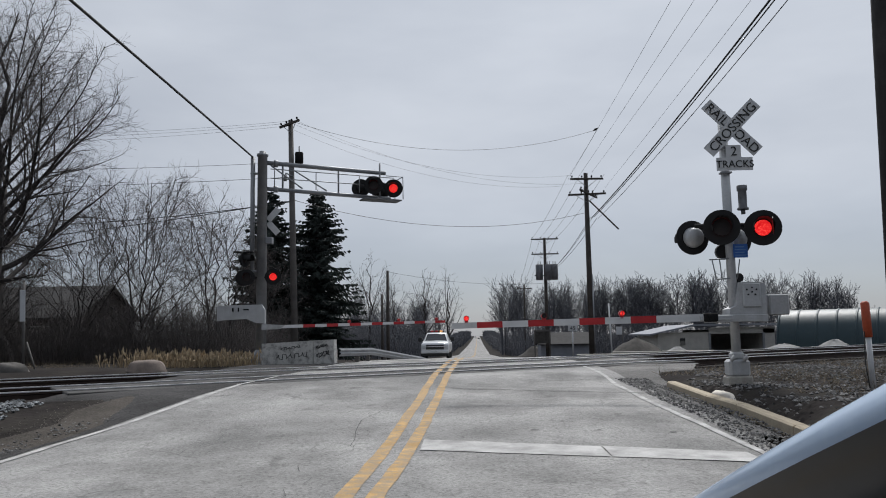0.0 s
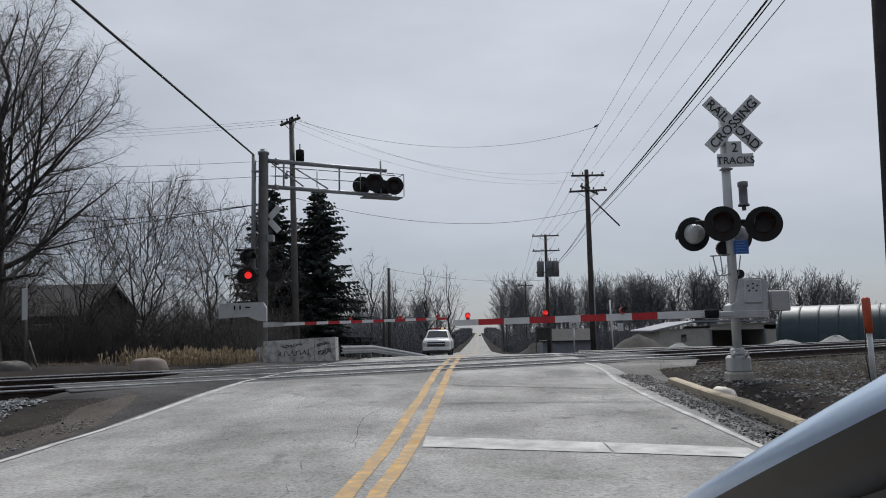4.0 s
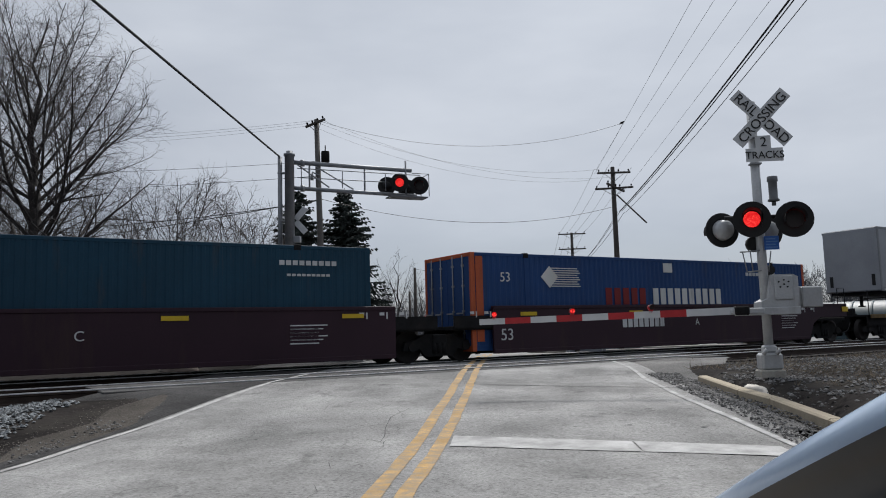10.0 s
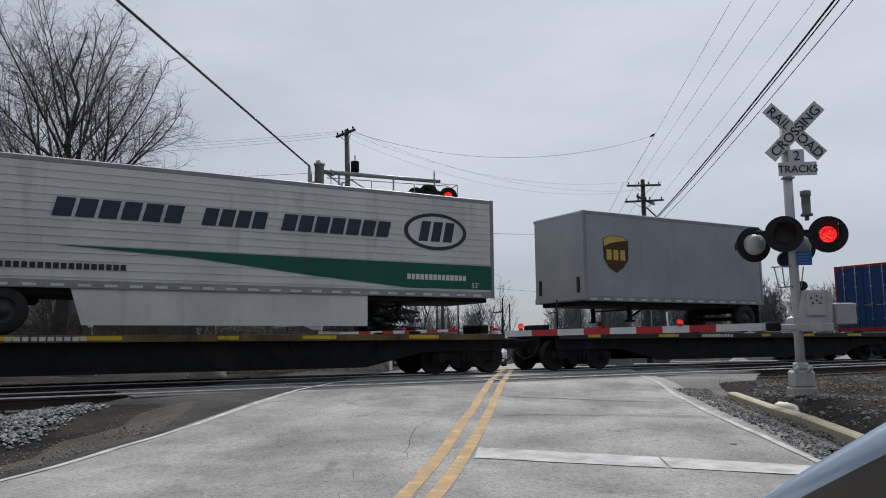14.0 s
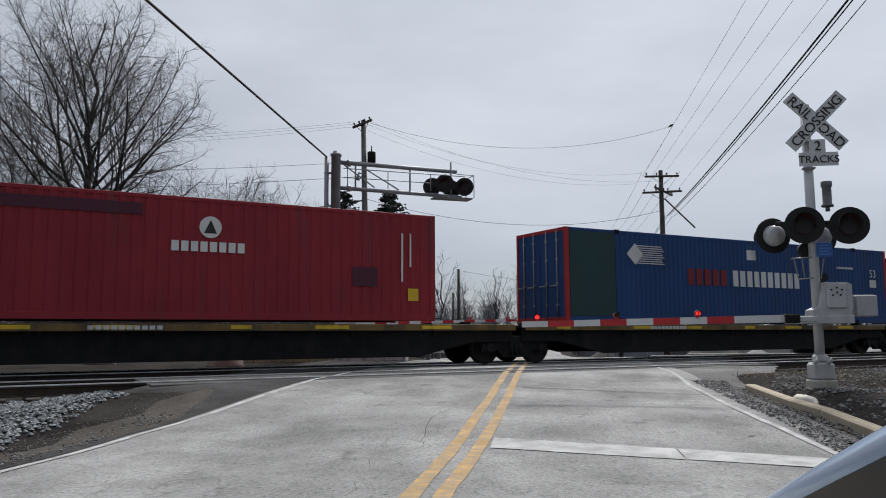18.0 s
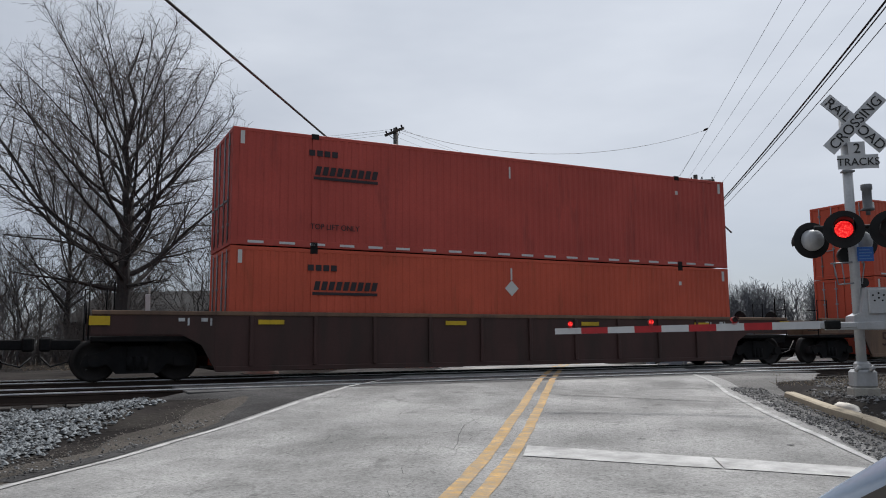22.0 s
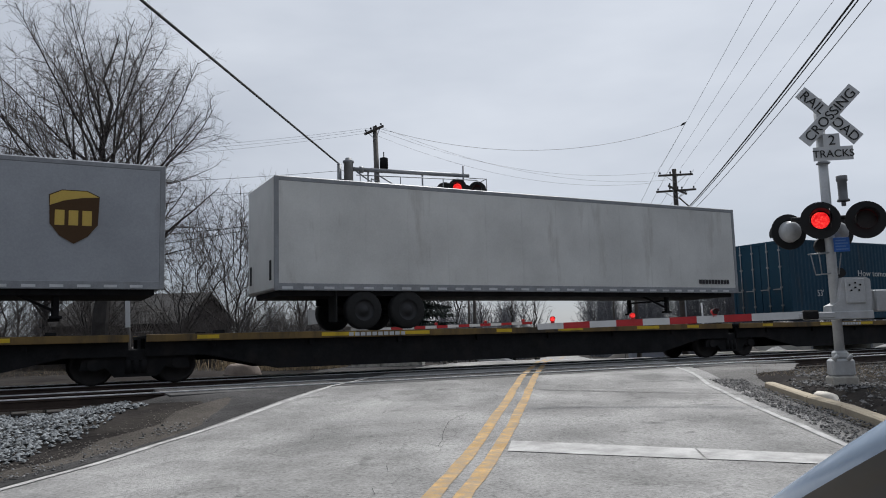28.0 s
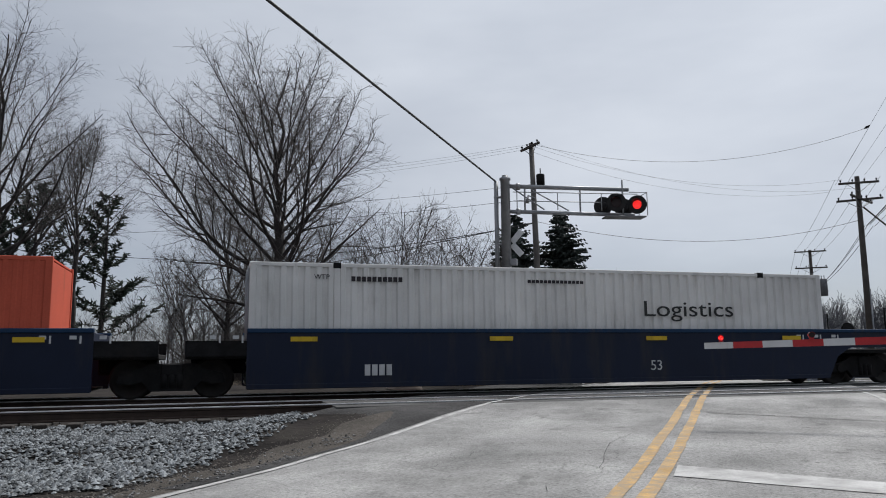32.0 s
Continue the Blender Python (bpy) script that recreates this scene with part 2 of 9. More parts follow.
def glow(name, color, strength, dots=0.0):
    """A lit lens or lamp; dots: bright points to the metre behind the lens."""
    m = bpy.data.materials.new(name)
    m.use_nodes = True
    n, l = m.node_tree.nodes, m.node_tree.links
    bs = n["Principled BSDF"]
    bs.inputs["Base Color"].default_value = (*color, 1)
    bs.inputs["Emission Color"].default_value = (*color, 1)
    bs.inputs["Emission Strength"].default_value = strength
    if dots:
        co = n.new("ShaderNodeTexCoord")
        vo = n.new("ShaderNodeTexVoronoi")
        vo.inputs["Scale"].default_value, vo.inputs["Randomness"].default_value = dots, 0.7
        l.new(co.outputs["Object"], vo.inputs["Vector"])
        mr = n.new("ShaderNodeMapRange")
        for k, v in ((1, 0.25), (2, 0.65), (3, strength * 1.2), (4, strength * 0.5)):
            mr.inputs[k].default_value = v
        l.new(vo.outputs["Distance"], mr.inputs[0])
        l.new(mr.outputs[0], bs.inputs["Emission Strength"])
        em = n.new("ShaderNodeMix")
        em.data_type = "RGBA"
        em.inputs[6].default_value, em.inputs[7].default_value = (1.0, 0.10, 0.07, 1), (*color, 1)
        mr2 = n.new("ShaderNodeMapRange")
        for k, v in ((1, 0.15), (2, 0.5), (3, 0.0), (4, 1.0)):
            mr2.inputs[k].default_value = v
        l.new(vo.outputs["Distance"], mr2.inputs[0])
        l.new(mr2.outputs[0], em.inputs[0])
        l.new(em.outputs[2], bs.inputs["Emission Color"])
    return m


def glass(name, color=(0.02, 0.025, 0.03), rough=0.04):
    m = bpy.data.materials.new(name)
    m.use_nodes = True
    bs = m.node_tree.nodes["Principled BSDF"]
    bs.inputs["Base Color"].default_value = (*color, 1)
    bs.inputs["Roughness"].default_value = rough
    bs.inputs["Specular IOR Level"].default_value = 0.9
    return m


def asphalt(name, color, aggregate, blotch, streaks=0.35, spec=0.3):
    """Old asphalt: pale and dark stone chips, blotches, dark bands along the wheel tracks and fine crazing."""
    m = bpy.data.materials.new(name)
    m.use_nodes = True
    n, l = m.node_tree.nodes, m.node_tree.links
    bs = n["Principled BSDF"]
    bs.inputs["Roughness"].default_value = 0.92
    bs.inputs["Specular IOR Level"].default_value = spec
    co = n.new("ShaderNodeTexCoord")

    def tex(kind, scale, detail=4.0, stretch=None):
        q = n.new(kind)
        q.inputs["Scale"].default_value = scale
        if "Detail" in q.inputs:
            q.inputs["Detail"].default_value = detail
        if stretch:
            mp = n.new("ShaderNodeMapping")
            mp.inputs["Scale"].default_value = stretch
            l.new(co.outputs["Object"], mp.inputs[0])
            l.new(mp.outputs[0], q.inputs["Vector"])
        else:
            l.new(co.outputs["Object"], q.inputs["Vector"])
        return q

    def span(sock, a, b, c, d):
        mr = n.new("ShaderNodeMapRange")
        for k, v in ((1, a), (2, b), (3, c), (4, d)):
            mr.inputs[k].default_value = v
        l.new(sock, mr.inputs[0])
        return mr.outputs[0]

    def times(a, b):
        q = n.new("ShaderNodeMath")
        q.operation = "MULTIPLY"
        l.new(a, q.inputs[0])
        l.new(b, q.inputs[1])
        return q.outputs[0]

    chips = tex("ShaderNodeTexVoronoi", 42)
    grit = tex("ShaderNodeTexNoise", 30, 8)
    grit.inputs["Roughness"].default_value = 0.8
    patch = tex("ShaderNodeTexNoise", 0.45, 6)
    band = tex("ShaderNodeTexNoise", 1.0, 6, (1.1, 0.16, 1.0))
    cross = tex("ShaderNodeTexNoise", 1.0, 10, (0.55, 0.42, 1.0))
    cross.inputs["Roughness"].default_value = 0.62
    tar = tex("ShaderNodeTexNoise", 1.0, 9, (2.2, 1.1, 1.0))
    tar.inputs["Roughness"].default_value = 0.66
    mottle = tex("ShaderNodeTexNoise", 3.4, 10)
    mottle.inputs["Roughness"].default_value = 0.72
    pit = tex("ShaderNodeTexNoise", 7.0, 6)
    bw = n.new("ShaderNodeRGBToBW")
    l.new(chips.outputs["Color"], bw.inputs[0])
    v = times(span(bw.outputs[0], 0.15, 0.85, 1 - aggregate * 1.6, 1 + aggregate * 1.6), span(grit.outputs["Fac"], 0.32, 0.68, 0.60, 1.40))
    v = times(v, span(patch.outputs["Fac"], 0.32, 0.68, 1 - blotch, 1 + blotch))
    v = times(v, span(band.outputs["Fac"], 0.40, 0.66, 1.04, 1 - streaks * 0.4))
    v = times(v, span(mottle.outputs["Fac"], 0.30, 0.70, 1 - aggregate * 0.22, 1 + aggregate * 0.22))
    v = times(v, span(pit.outputs["Fac"], 0.67, 0.73, 1.0, 0.66))
    v = times(v, span(cross.outputs["Fac"], 0.42, 0.60, 1 + streaks * 0.45, 1 - streaks * 0.95))
    v = times(v, span(tar.outputs["Fac"], 0.60, 0.70, 1.0, 1 - streaks * 1.3))
    cz = tex("ShaderNodeTexVoronoi", 0.75)
    cz.feature = "DISTANCE_TO_EDGE"
    wob = n.new("ShaderNodeMix")
    wob.data_type = "VECTOR"
    wob.inputs[0].default_value = 0.22
    l.new(co.outputs["Object"], wob.inputs[4])
    wn_ = tex("ShaderNodeTexNoise", 2.2, 6)
    l.new(wn_.outputs["Color"], wob.inputs[5])
    l.new(wob.outputs[1], cz.inputs["Vector"])
    gate = span(patch.outputs["Fac"], 0.48, 0.60, 1.0, 0.78)
    line = span(cz.outputs["Distance"], 0.0, 0.007, 0.0, 1.0)
    mx = n.new("ShaderNodeMath")
    mx.operation = "MAXIMUM"
    l.new(gate, mx.inputs[0])
    l.new(line, mx.inputs[1])
    v = times(v, mx.outputs[0])
    tint = n.new("ShaderNodeMix")
    tint.data_type, tint.blend_type = "RGBA", "MULTIPLY"
    tint.inputs[0].default_value = 1.0
    tint.inputs[6].default_value = (*color, 1)
    l.new(v, tint.inputs[7])
    l.new(tint.outputs[2], bs.inputs["Base Color"])
    bp = n.new("ShaderNodeBump")
    bp.inputs["Strength"].default_value, bp.inputs["Distance"].default_value = 0.6, 0.012
    l.new(bw.outputs[0], bp.inputs["Height"])
    l.new(bp.outputs[0], bs.inputs["Normal"])
    return m


GRIME = (0.055, 0.05, 0.045)
M_ASPHALT = asphalt("old_asphalt", (0.190, 0.187, 0.182), 0.34, 0.20, 0.30)
M_APRON = asphalt("dark_asphalt", (0.036, 0.035, 0.035), 0.5, 0.35, 0.3, 0.08)
M_YELLOW = mat("worn_yellow_paint", (0.44, 0.265, 0.088), 0.85, vary=0.28, scale=3, grain=60, stain=(0.22, 0.19, 0.15), stain_at=0.49, stain_scale=9)
M_WHITE = mat("worn_white_paint", (0.43, 0.425, 0.415), 0.85, vary=0.18, scale=3, grain=40, stain=(0.22, 0.215, 0.21), stain_at=0.52, stain_scale=2.6)
M_DIRT = mat("dry_soil_and_grass", (0.023, 0.020, 0.019), 0.95, vary=0.5, scale=0.6, grain=14, bump=0.8, stain=(0.048, 0.044, 0.038), stain_at=0.55, stain_scale=0.9, spec=0.05)
M_STONE = mat("ballast_stone", (0.155, 0.165, 0.172), 0.9, vary=0.25, scale=9, grain=40, bump=0.4, island=0.75)
M_OILY = mat("oily_ballast", (0.045, 0.040, 0.036), 0.95, vary=0.3, scale=9, grain=40, bump=0.4, island=0.5)
M_TANGRIT = mat("tan_grit", (0.105, 0.093, 0.082), 0.95, vary=0.3, scale=9, grain=40, bump=0.4, island=0.45)
M_SHOULDER = asphalt("gritty_grey_shoulder", (0.088, 0.085, 0.082), 0.5, 0.3, 0.3)
M_TANDIRT = asphalt("packed_tan_dirt", (0.056, 0.050, 0.044), 0.35, 0.25, 0.3, 0.08)
M_PEBBLE = mat("dirty_gravel", (0.115, 0.113, 0.112), 0.93, vary=0.3, scale=9, grain=40, bump=0.4, island=0.85)
M_RAIL = mat("rusty_rail_side", (0.040, 0.026, 0.020), 0.75, 0.3, vary=0.3, scale=4, grain=60)
M_RAILTOP = mat("polished_rail_head", (0.62, 0.62, 0.63), 0.45, 0.7, vary=0.06, scale=4, grain=30, bump=0.02)
M_TIE = mat("creosoted_tie", (0.028, 0.023, 0.020), 0.92, vary=0.35, scale=5, grain=30, bump=0.6, island=0.35)
M_CONC = mat("weathered_concrete", (0.42, 0.40, 0.36), 0.9, vary=0.15, scale=3, grain=40, bump=0.4, stain=(0.22, 0.20, 0.17), stain_at=0.58, stain_scale=2)
M_KERB = mat("buff_concrete", (0.40, 0.34, 0.25), 0.9, vary=0.15, scale=3, grain=50, bump=0.4, stain=(0.2, 0.17, 0.13), stain_at=0.6, stain_scale=3)
M_DARK = mat("black_underframe", (0.010, 0.010, 0.011), 0.85, vary=0.4, scale=3, grain=20, stain=(0.024, 0.02, 0.018), stain_at=0.62, spec=0.25)
M_WHEEL = mat("worn_wheel_steel", (0.022, 0.019, 0.018), 0.75, 0.2, vary=0.3, scale=5, grain=40)
M_TYRE = mat("tyre_rubber", (0.012, 0.012, 0.012), 0.85, vary=0.2, scale=9, grain=60)
M_RIM = mat("dull_wheel_rim", (0.03, 0.03, 0.032), 0.55, 0.4, vary=0.2, scale=6, grain=40)
M_GALV = mat("galvanised_steel", (0.27, 0.28, 0.295), 0.55, 0.4, vary=0.16, scale=3, grain=30, bump=0.08, stain=(0.22, 0.22, 0.22), stain_at=0.62, streak=4)
M_SILVER = mat("aluminium_paint", (0.46, 0.47, 0.48), 0.5, 0.25, vary=0.12, scale=2.5, grain=30, bump=0.08, stain=(0.24, 0.23, 0.22), stain_at=0.62, streak=4)
M_BLACK = mat("matt_black_paint", (0.007, 0.007, 0.008), 0.7, vary=0.25, scale=4, grain=30, bump=0.05)
M_WOOD = mat("weathered_pole_wood", (0.075, 0.066, 0.060), 0.9, vary=0.3, scale=2, grain=30, bump=0.7, stain=(0.055, 0.045, 0.04), stain_at=0.55, streak=8, stain_scale=4)
M_GREYWOOD = mat("grey_pole_wood", (0.125, 0.118, 0.112), 0.9, vary=0.25, scale=2, grain=30, bump=0.6, stain=(0.10, 0.09, 0.08), stain_at=0.55, streak=8, stain_scale=4)
M_WIRE = mat("cable_sheath", (0.02, 0.02, 0.02), 0.6, vary=0.1)
M_SIGN = mat("reflective_white_sheeting", (0.58, 0.59, 0.60), 0.45, vary=0.06, scale=5, grain=60, bump=0.05, stain=(0.36, 0.35, 0.34), stain_at=0.66, streak=3)
M_INK = mat("black_sign_ink", (0.015, 0.015, 0.015), 0.5, vary=0.1)
M_RED = mat("red_reflective_sheeting", (0.42, 0.02, 0.025), 0.45, vary=0.12, scale=5, grain=60, bump=0.05)
M_DKWOOD = mat("creosoted_pole_wood", (0.040, 0.037, 0.036), 0.85, vary=0.3, scale=2, grain=30, bump=0.6, stain=(0.02, 0.018, 0.018), stain_at=0.55, streak=8, stain_scale=4)
M_DULLGREY = mat("dull_grey_metal", (0.15, 0.155, 0.165), 0.6, 0.2, vary=0.15, scale=4, grain=30)
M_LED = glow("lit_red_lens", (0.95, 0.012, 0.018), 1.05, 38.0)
M_LENS = mat("unlit_red_lens", (0.012, 0.004, 0.004), 0.4, vary=0.2, scale=30, grain=80, bump=0.2)

# ---- ground, road, tracks ----
PROFILE = ((-400, 0.0), (-8, 0.0), (7.5, 0.0), (11.5, 0.13), (15, 0.21), (18.6, 0.32), (25.8, 0.34), (32, 0.18), (57, -0.5), (110, -1.9), (204, -3.9),
           (425, -4.2), (800, -2.9), (1300, -0.8), (1500, -1.6), (2600, -8))


def rise(y):
    """Height of the road along its line, smooth between the profile's points."""
    for (y0, z0), (y1, z1) in zip(PROFILE, PROFILE[1:]):
        if y <= y1:
            f = min(1, max(0, (y - y0) / (y1 - y0)))
            f = f * f * (3 - 2 * f) if y0 < 40 else f
            return z0 + (z1 - z0) * f
    return PROFILE[-1][1]


ROAD_L, ROAD_R, ROAD_C = -5.05, 3.05, -0.79


def grade(x, y):
    """Height of the road's own line, brought up level with the rails at the crossing."""
    c = -x * DY + y * DX
    w = min(1, max(0, (c - 11.0) / 3.5 if c < 18 else (26.0 - c) / 4.2))
    w = w * w * (3 - 2 * w)
    return rise(y) * (1 - w) + (RAIL_Z - 0.012) * w


def land(x, y):
    """Height of the ground sheet."""
    z = grade(x, y) - 0.04
    c = -x * DY + y * DX
    # ballast shoulders of the two tracks, level along them
    bed = 0.12
    d = abs(c - (NEAR_C + FAR_C) / 2)
    k = min(1, max(0, (6.3 - d) / 1.6))
    off = max(0, x - ROAD_R - 1.5, ROAD_L - 2.0 - x)
    side = min(1, off / 1.5)
    z = z * (1 - k * side) + (bed * k * side)
    if x < ROAD_L:                                  # the left verge falls to a stony hollow before the track
        w = min(1, max(0, (ROAD_L - 0.9 - x) / 2.5)) * min(1, max(0, (y + 30) / 20)) * min(1, max(0, (15.4 - c) / 1.5)) * (1 if c < 16 else 0)
        z -= 0.10 * w
    if x > ROAD_R and 4 < y < 22 and c < 14:        # the gravelled corner round the signal is banked up
        w = min(1, max(0, (x - ROAD_R - 0.45) / 0.25)) * min(1, max(0, (14 - c) / 1.5)) * min(1, max(0, (y - 4) / 4)) * min(1, max(0, (20 - y) / 4))
        z = z * (1 - w) + w * max(z, 0.33 + 0.03 * noise.noise((x * 0.7, y * 0.7, 3)))
    if c > 23 and off > 0.5:
        z += 0.12 * noise.noise((x * 0.12, y * 0.12, 1)) * min(1, (c - 23) / 4)
    return z


def steps(a, b, n):
    return [a + (b - a) * i / n for i in range(n + 1)]


gx = [-2500, -1200, -600, -300, -160, -100, -70, -50] + steps(-40, -12, 14) + steps(-11.5, 12, 47) + steps(13, 40, 14) + [50, 70, 100, 160, 300, 600, 1200, 2500]
gy = [-400, -120, -50, -25, -12] + steps(-8, 34, 84) + steps(36, 70, 17) + [80, 95, 110, 140, 170, 204, 260, 340, 425, 550, 680, 800, 1000, 1200, 1300, 1400, 1500, 1800, 2600]
g = Shape().sheet([[(x, y, land(x, y) - (0.06 if ROAD_L - 0.05 < x < ROAD_R + 0.05 else 0)) for x in gx] for y in gy])
ground = part("ground", g, M_DIRT)
tagged(ground, "brown winter soil with dry grass and weeds", "ground", kind="structure")

# the road: one worn sheet with a crown, from behind the camera to the skyline
ry = [-60, -20, -8] + steps(-6, 34, 80) + [36, 40, 45, 50, 57, 70, 90, 110, 140, 170, 204, 260, 340, 425, 550, 680, 800, 1000, 1200, 1300, 1400, 1480]
rx = [ROAD_L - 0.12, ROAD_L, -3.6, -2.2, ROAD_C, 0.4, 1.7, ROAD_R, ROAD_R + 0.12]


def road_z(x, y):
    c = -x * DY + y * DX
    w = min(1, max(0, (c - 11.0) / 3.5 if c < 18 else (26.0 - c) / 4.2))
    w = w * w * (3 - 2 * w)
    z = rise(y) + 0.05 * (1 - ((x - ROAD_C) / 4.0) ** 2) * (1 if y < 15 or y > 32 else 0.25) - 0.02
    z = z * (1 - w) + (RAIL_Z - 0.012) * w
    if 14.45 < c < 21.7:
        return z
    return z + 0.008 * noise.noise((x * 0.6, y * 0.35, 7))


rs = Shape().sheet([[(x + (0.05 * noise.noise((y * 0.8, k, 2)) if k in (0, 8) else 0), y, road_z(x, y) - (0.09 if k in (0, 8) else 0)) for k, x in enumerate(rx)] for y in ry])
road = part("road", rs, M_ASPHALT)
tagged(road, "pale worn two-lane asphalt road with cracks", "road", kind="structure")


def along(pts, y):
    """Sideways place of a painted line at y."""
    for (ya, xa), (yb, xb) in zip(pts, pts[1:]):
        if y <= yb:
            return xa + (xb - xa) * max(0, (y - ya) / (yb - ya))
    return pts[-1][1]


def stripe(name, line, width, ys, material, lift=0.006, jag=0.0, seed=0):
    sh = Shape()
    rows = []
    for i, y in enumerate(ys):
        x = along(line, y)
        c = -x * DY + y * DX
        up = lift if not 14.3 < c < 21.9 else RAIL_Z + 0.004 - road_z(x, y)
        a = jag * noise.noise((y * 2.3, seed, 0.5)) - width / 2
        b = jag * noise.noise((y * 2.9, seed, 9.5)) + width / 2
        rows.append([(x + a, y, road_z(x + a, y) + up), (x + b, y, road_z(x + b, y) + up)])
    sh.sheet(rows)
    return part(name, sh, material, road)


ys_near = steps(-6, 34, 160) + [36, 40, 45, 50, 57, 70, 90, 110, 140, 170, 204, 260, 340, 425, 550, 680, 800, 1000, 1200]
stripe("yellow_line", ((6, -1.0), (10, -0.94), (30, -0.95), (60, -0.92)), 0.135, ys_near, M_YELLOW, jag=0.014, seed=1)
stripe("yellow_line", ((6, -0.765), (10, -0.665), (30, -0.675), (60, -0.67)), 0.135, ys_near, M_YELLOW, jag=0.014, seed=2)
LEFT_EDGE = ((7, -4.86), (9, -4.84), (9.8, -4.75), (12, -4.60), (13.5, -4.45), (30, -4.42), (60, -4.6))
RIGHT_EDGE = ((8.2, 2.76), (9.9, 2.68), (10.7, 2.60), (14.3, 2.58), (16.7, 2.68), (60, 2.70))
stripe("edge_line", LEFT_EDGE, 0.088, [y for y in ys_near if y < 18.5], M_WHITE, jag=0.014, seed=3)
stripe("edge_line", RIGHT_EDGE, 0.09, [y for y in ys_near if y < 20.5], M_WHITE, jag=0.014, seed=4)
stripe("edge_line", LEFT_EDGE, 0.088, [y for y in ys_near if y > 21.5], M_WHITE, jag=0.014, seed=5)
stripe("edge_line", RIGHT_EDGE, 0.09, [y for y in ys_near if y > 25.5], M_WHITE, jag=0.014, seed=6)
# stop bar across the near lane, in two worn lengths with a joint between
sb = Shape()
for xa, xb in ((-0.60, 1.235), (1.255, 2.60)):
    xs = steps(xa, xb, 14)
    sb.sheet([[(x, 8.52 - 0.225 * (x + 0.62) + 0.012 * noise.noise((x * 3, k, 4)) + k * 0.60, road_z(x, 8.52 - 0.225 * (x + 0.62) + k * 0.6) + 0.007) for x in xs] for k in (-0.5, 0.5)])
part("stop_line", sb, M_WHITE, road)
# crack and patch lines across the lanes: thin dark seams let into the surface
M_SEAM = mat("crack_filler", (0.030, 0.030, 0.030), 0.9, vary=0.3, scale=8)


def crack(pts, w, seed):
    sh = Shape()
    fine = []
    for (xa, ya), (xb, yb) in zip(pts, pts[1:]):
        n = max(2, int(math.hypot(xb - xa, yb - ya) / 0.12))
        fine += [(xa + (xb - xa) * i / n, ya + (yb - ya) * i / n) for i in range(n)]
    rows = []
    for i, (x, y) in enumerate(fine):
        x += 0.05 * noise.noise((x * 1.9, y * 1.9, seed))
        y += 0.07 * noise.noise((x * 2.3, y * 1.3, seed + 5))
        ww = w * (0.55 + 0.6 * abs(noise.noise((x * 3, y * 3, seed + 9))))
        rows.append([(x - ww * 0.7, y - ww, road_z(x, y) + 0.009), (x + ww * 0.7, y + ww, road_z(x, y) + 0.009)])
    sh.sheet(rows)
    return part("crack", sh, M_SEAM, road) if len(rows) > 1 else None


crack([(-4.3, 14.2), (-2.6, 15.0), (-1.2, 15.6)], 0.012, 1)
crack([(-0.5, 14.36), (0.83, 14.0), (1.52, 13.75), (2.21, 13.6), (3.0, 13.5)], 0.030, 2)
crack([(1.2, 16.0), (1.8, 16.2), (2.77, 16.56), (3.5, 16.75)], 0.026, 3)
crack([(-1.35, 8.5), (-1.5, 10.2), (-1.3, 11.5)], 0.006, 4)
crack([(-3.4, 6.6), (-2.4, 7.3), (-1.6, 7.6)], 0.005, 5)
crack([(-2.9, 11.2), (-2.0, 11.7), (-1.4, 11.4)], 0.008, 7)
crack([(0.9, 10.1), (1.4, 10.25), (1.7, 10.1)], 0.009, 8)
crack([(-3.9, 12.6), (-3.0, 12.9), (-2.2, 12.8)], 0.008, 9)
crack([(-4.35, 14.0), (-2.2, 14.3), (-0.6, 14.45), (0.9, 14.9), (2.6, 15.5)], 0.012, 10)
# fine branching cracks along the centre line and in the oncoming lane
rg = random.Random(19)
for k in range(9):
    x, y = (rg.uniform(-1.9, -1.25), 5.8 + k * 1.3) if k < 6 else (rg.uniform(-3.8, -2.0), rg.uniform(8, 13))
    pts = [(x, y)]
    for j in range(6):
        pts.append((pts[-1][0] + rg.gauss(0.02, 0.10), pts[-1][1] + rg.uniform(0.15, 0.35)))
        if j in (2, 4):
            q = pts[-1]
            crack([q, (q[0] + rg.choice((-1, 1)) * rg.uniform(0.15, 0.4), q[1] + rg.uniform(0.0, 0.3))], 0.0028, 60 + k * 7 + j)
    crack(pts, rg.uniform(0.003, 0.0045), 30 + k)
# short dark scuffs before the stop line
for k in range(16):
    x, y = rg.uniform(0.2, 2.3), rg.uniform(9.2, 12.6)
    crack([(x, y), (x + rg.uniform(0.15, 0.5), y + rg.uniform(-0.06, 0.06))], rg.uniform(0.012, 0.03), 70 + k)

# dark asphalt aprons beside the road at the crossing
ap = Shape()
rows = []
for y in steps(6.5, 27.5, 42):
    wl_ = -5.25 - 2.3 * min(1, max(0, (y - 9.6) / 2.6)) - 0.5 * min(1, max(0, (y - 20.5) / 3.0)) + 0.10 * noise.noise((y * 0.9, 1, 1))
    inner = along(LEFT_EDGE, y) - 0.09 - 0.05 * abs(noise.noise((y * 1.7, 6, 2)))
    row = []
    for i in range(7):
        x = wl_ + (inner - wl_) * i / 6
        row.append((x, y, min(road_z(max(x, ROAD_L), y) + 0.006, RAIL_Z - 0.004) - (0.12 if i == 0 else 0)))
    rows.append(row)
ap.sheet(rows)
part("pavement", ap, M_APRON)["label"] = "dark patched asphalt apron beside the road"
tagged(bpy.data.objects["pavement"], category="pavement", kind="structure")
ap = Shape()
rows = []
